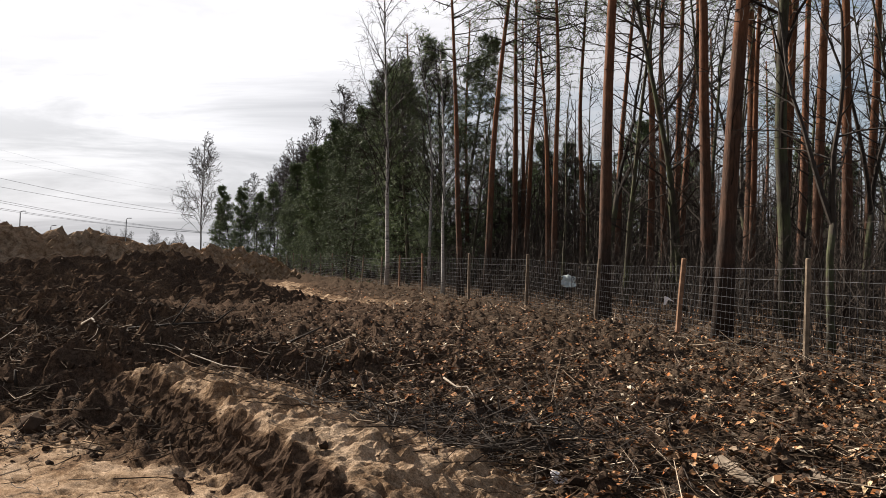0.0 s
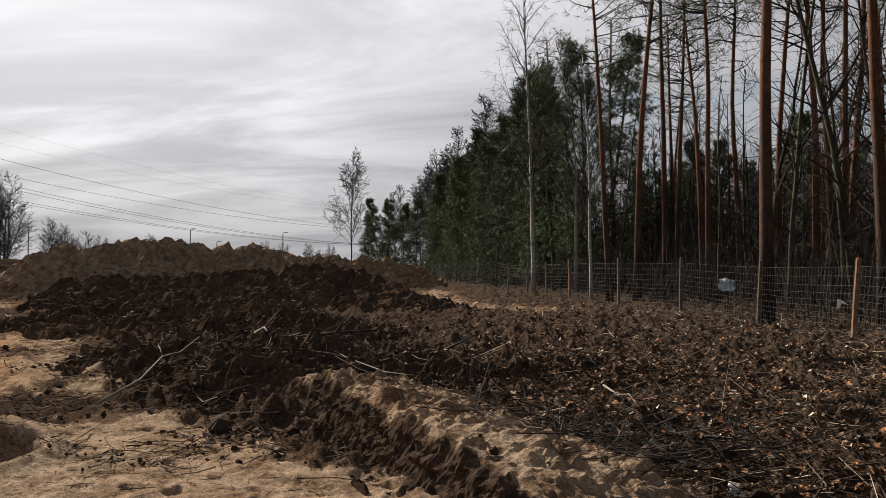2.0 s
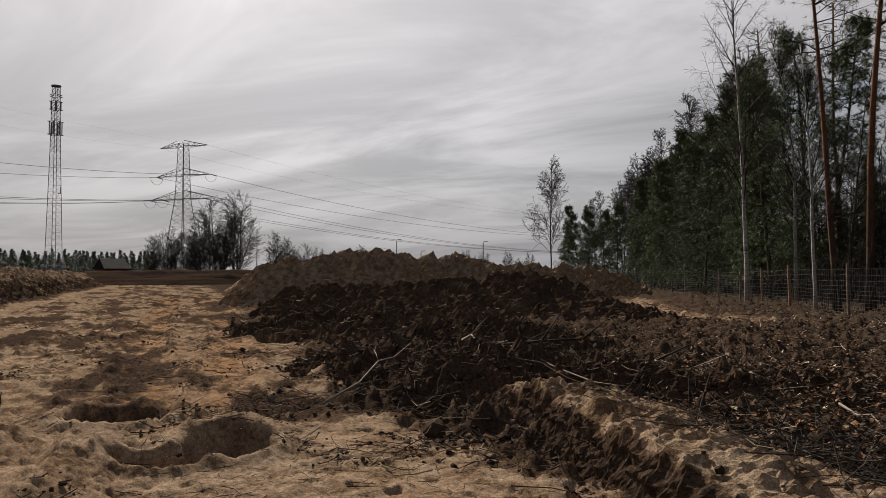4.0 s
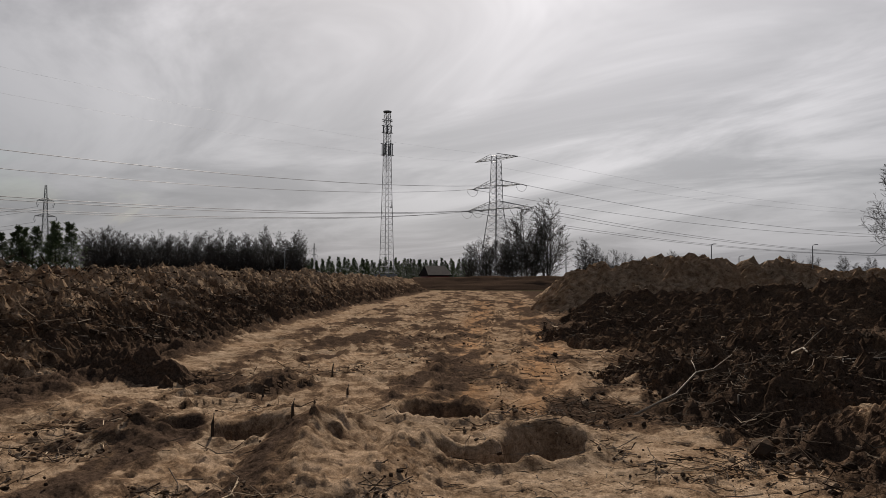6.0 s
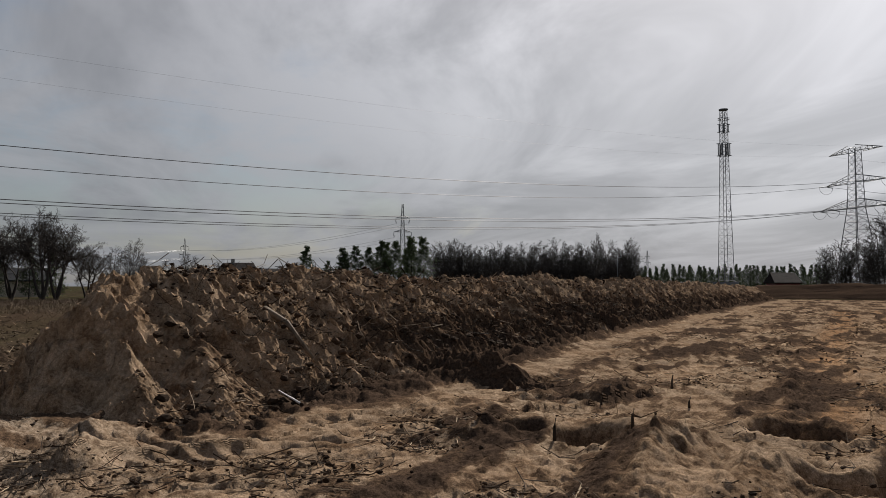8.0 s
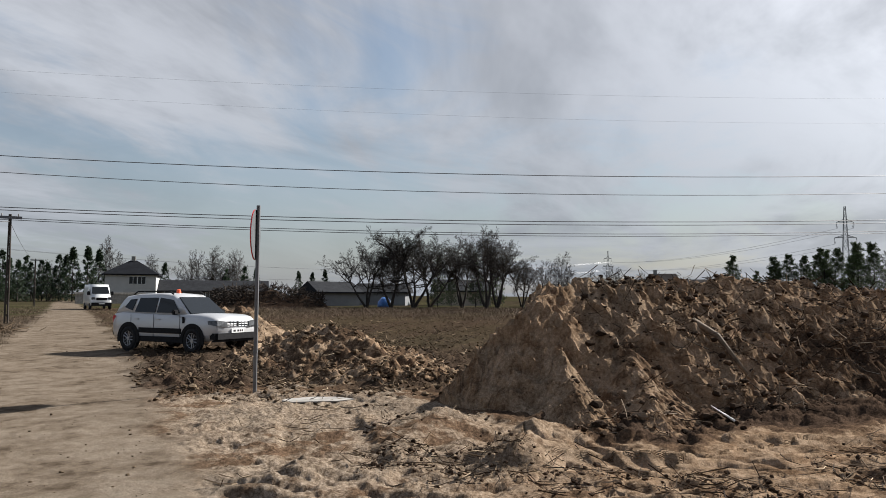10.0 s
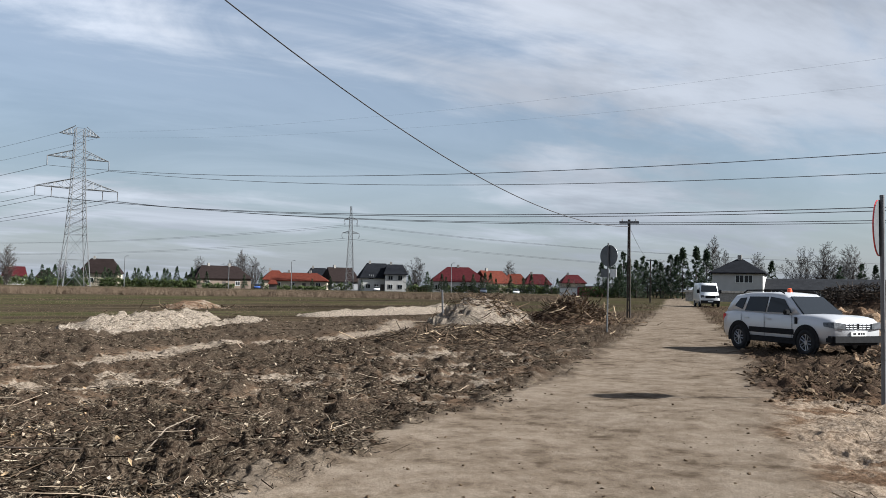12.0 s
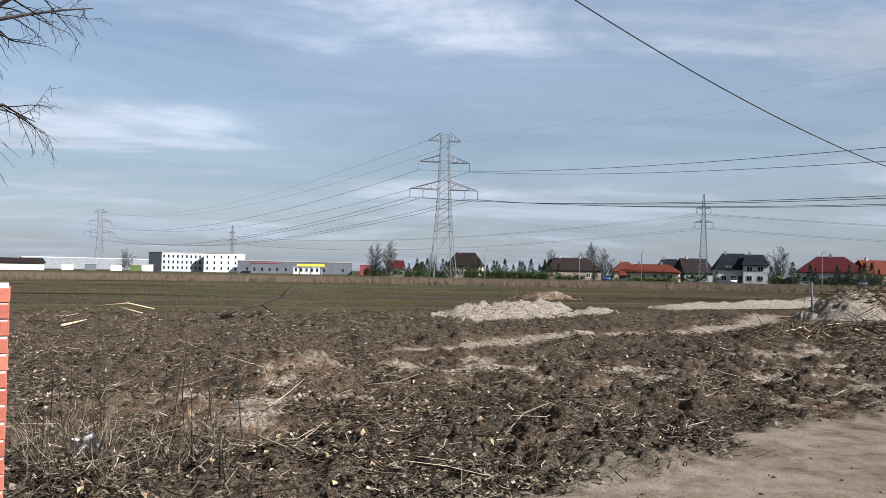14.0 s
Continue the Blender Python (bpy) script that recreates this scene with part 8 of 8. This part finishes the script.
fallen("fallen_branch", [(2.9, -25.6, 0.1), (2.3, -25.8, 0.35), (1.7, -26.4, 0.55), (1.1, -26.9, 0.75), (0.3, -27.4, 1.0)], 0.07, M_TWIG, "dark fallen bough with pale breaks", sub=((2, -0.6, 0.3, -0.4), (3, -0.5, -0.2, 0.5)))
fallen("fallen_branch", [(-1.93, -7.14, 0.04), (-2.2, -7.5, 0.08), (-2.57, -7.83, 0.05)], 0.009, M_BARE, "pale stick among the brush")
fallen("fallen_branch", [(-0.56, -7.9, 0.03), (-0.93, -7.96, 0.06), (-1.5, -7.6, 0.05)], 0.014, M_TWIG, "dark twig among the brush", sub=((1, 0.2, 0.3, 0.1),))
fallen("fallen_branch", [(-0.29, -9.57, 0.03), (-0.45, -9.75, 0.05), (-0.58, -9.87, 0.03)], 0.016, M_BARE, "pale crooked stick on grey sand")
for x, y, h in ((-7.40, 3.62, 0.22), (-7.48, 3.66, 0.13), (-7.35, 4.5, 0.17), (-9.6, 5.4, 0.2), (-4.3, 8.3, 0.2), (-10.6, 7.2, 0.22), (-8.9, 6.3, 0.14)):
    fallen("stump_stake", [(x, y, -0.1), (x - 0.02, y + 0.01, h * 0.5), (x + 0.03, y, h)], 0.022, M_TWIG, "dark broken stake standing in the sand", "stake")
clod_ob = Buf()
v = ICO * np.random.default_rng(3).uniform(0.8, 1.2, (12, 1)) * 0.13
clod_ob.add(v, [tuple(f) for f in ICO_F])
z = float(top(np.array([-3.37]), np.array([6.9]))[0]) - 0.04
lone("clod", clod_ob.mesh("clod", M_CLOD), "single black clod of soil on the sand", "clod", at=Matrix.Translation((-3.4, 6.95, z + 0.08)))

# dry stalks on the sand by the ridge, taller weeds by the brush
r = np.random.default_rng(61)
n = 420
x, y = spots(r, n, (14, 48), (4.2, 9.5), lambda x, y: np.clip(regions(x, y)[0], 0, 1))
sticks("dry_stalks", "thin dry stalks standing in the sand", r, x, y, (0.08, 0.3), (0.002, 0.004), M_TWIG, 0.0, 0.0, "stalks", z=top(x, y))
for k in range(26):
    az, d = r.uniform(-178, -160) + 0, r.uniform(5.6, 9.5)
    q = P(az, d)
    h = r.uniform(0.5, 1.5)
    fallen("dry_weed", [(q.x, q.y, -0.02), (q.x + r.normal(0, 0.06), q.y + r.normal(0, 0.06), h * 0.5), (q.x + r.normal(0, 0.16), q.y + r.normal(0, 0.16), h)], 0.006, M_TWIG, "thin dry weed stem standing in the brush", "weed")


def dry_bush(x, y, size, seed):
    rr = np.random.default_rng(seed)
    b = Buf()
    z = float(top(np.array([x]), np.array([y]))[0])
    for _ in range(95):
        d = wander(rr, Vector((0, 0, 0.55)), 0.75)
        d.z = abs(d.z) + 0.1
        limb(b, rr, Vector((x + rr.normal(0, 0.25), y + rr.normal(0, 0.25), z - 0.02)), d.normalized(), size * rr.uniform(0.4, 0.9), 0.0045, 0, [(4, 3, 0.16, 0.0, 5, 35, 0.4, 0.3), (2, 3, 0.2, 0.0, 0, 0, 0, 0)], [])
    lone("dry_bush", b.mesh("dry_bush", M_CHIP), "low dry bush of fine tangled stems", "bush", "dry bushes")


THINNEST[0] = 0.0022
dry_bush(1.55, -6.1, 0.75, 1)
dry_bush(1.9, -7.2, 0.7, 2)
dry_bush(0.9, -6.6, 0.55, 3)


# ---- dry grass ----
def grass(name, label, n, az, dist, size, want, seed, width=0.004, lean=0.8):
    r = np.random.default_rng(seed)
    x, y = spots(r, n, az, dist, want)
    d = np.hypot(x, y)
    a = r.uniform(0, 6.283, n)
    h = r.uniform(size[0], size[1], n)
    w = width * np.clip(d / 12, 1, 6)
    z = np.where(d < 40, top(x, y), 0) - 0.03
    s = np.stack([np.cos(a) * w, np.sin(a) * w, np.zeros(n)], 1)
    c = np.stack([x, y, z], 1)
    t = c + np.stack([r.normal(0, lean, n) * h, r.normal(0, lean, n) * h, h], 1)
    v = np.stack([c - s, c + s, t], 1).reshape(-1, 3)
    lone(name, array_mesh(name, v, np.arange(len(v)).reshape(-1, 3), M_REED), label, "grass", kind="stuff")


grass("reed_belt", "belt of tall dry grass across the field", 60000, (136, 206), (98, 132), (0.55, 0.95), lambda x, y: np.ones(x.shape), 71)
grass("dry_grass", "dry grass before the leafless trees", 16000, (94, 121), (50, 100), (0.15, 0.45), lambda x, y: 0.3 + 0.7 * smooth(60, 80, np.hypot(x, y)), 72)
grass("stubble_grass", "short dry stubble on the field", 14000, (136, 206), (32, 88), (0.04, 0.12), lambda x, y: regions(x, y)[1], 73)
grass("stubble_grass", "short dry stubble on the rough field", 3500, (95, 121), (20, 60), (0.04, 0.13), lambda x, y: regions(x, y)[1], 74)
grass("verge_grass", "dry grass along the cart way", 9000, (122, 136), (24, 110), (0.05, 0.2), lambda x, y: (1 - regions(x, y)[3]) * smooth(6, 2.5, line_dist(x, y, ROAD)[0]), 75)

# ---- odd things ----
b = Buf()
n = 9
vs = [(math.cos(k * 2 * math.pi / n) * 0.5 * (1 + 0.15 * math.sin(k * 3.3)), math.sin(k * 2 * math.pi / n) * 0.28 * (1 + 0.2 * math.sin(k * 2.1)), 0.02) for k in range(n)]
b.add(vs + [(x, y, 0) for x, y, _ in vs], [tuple(range(n)), tuple(range(2 * n - 1, n - 1, -1))] + [(k, n + k, n + (k + 1) % n, (k + 1) % n) for k in range(n)])
q = (-11.55, -4.5)
lone("plaster_slab", b.mesh("plaster_slab", M_CONCRETE), "flat pale slab lying on trampled sand", "slab", at=Matrix.Translation((q[0], q[1], float(top(np.array([q[0]]), np.array([q[1]]))[0]) + 0.01)) @ pose(0, 0, 0, 0, 0, -62) @ Matrix.Diagonal((1.1, 1, 1, 1)))


def rag(name, x, y, z, size, mat, label, seed):
    r = np.random.default_rng(seed)
    b = Buf()
    m = 7
    vs = [((i / (m - 1) - 0.5) * size + r.normal(0, size * 0.05), (j / (m - 1) - 0.5) * size * 0.5 + r.normal(0, size * 0.1), (j / (m - 1)) * size * 0.7 + r.normal(0, size * 0.06)) for i in range(m) for j in range(m)]
    b.add(vs, [(i * m + j, (i + 1) * m + j, (i + 1) * m + j + 1, i * m + j + 1) for i in range(m - 1) for j in range(m - 1)])
    lone(name, b.mesh(name, mat, True), label, "litter", at=Matrix.Translation((x, y, z)))


rag("plastic_sheet", 4.45, 26.6, 0.85, 0.5, M_BAG, "crumpled pale plastic sheet caught at the fence", 4)
rag("paper_scrap", 0.99, 5.57, float(top(np.array([0.99]), np.array([5.57]))[0]) + 0.01, 0.11, M_TAPEW, "white scrap of paper on the soil", 5)
rag("paper_scrap", 1.5, -6.25, float(top(np.array([1.5]), np.array([-6.25]))[0]) + 0.1, 0.2, M_TAPEW, "crumpled white paper in the dry bush", 6)


# ---- brick pillar ----
def brick_pillar():
    at = Matrix.Translation((1.15, -3.77, 0.0)) @ pose(0, 0, 0, 0, 0, 20)
    ob = thing("brick_pillar", "red brick gate pillar with pale mortar joints", "pillar", at=at)
    core = Buf()
    core.box((0.006, -0.364, -0.2), (0.364, -0.006, 1.515))
    part("mortar", core, M_MORTAR, ob)
    m = Buf()
    m.box((0, 0, 0), (0.25, 0.12, 0.065))
    me = m.mesh("brick", M_BRICK)
    bm = bmesh.new()
    bm.from_mesh(me)
    bmesh.ops.bevel(bm, geom=list(bm.edges), offset=0.004, segments=1, affect="EDGES")
    bm.to_mesh(me)
    bm.free()
    rr = np.random.default_rng(8)
    for k in range(20):
        z = 0.01 + k * 0.075
        for q in range(4):
            t = Matrix.Translation((0.185, -0.185, z)) @ pose(0, 0, 0, 0, 0, 90 * q) @ Matrix.Translation((-0.185, -0.185, 0))
            if k % 2:
                t = Matrix.Translation((0.185, -0.185, z)) @ Matrix.Diagonal((-1, 1, 1, 1)) @ pose(0, 0, 0, 0, 0, 90 * q) @ Matrix.Translation((-0.185, -0.185, 0))
            o = new("brick", me)
            o.parent = ob
            o.matrix_local = t @ Matrix.Translation((rr.normal(0, 0.0015), rr.normal(0, 0.0015), rr.normal(0, 0.001)))


brick_pillar()
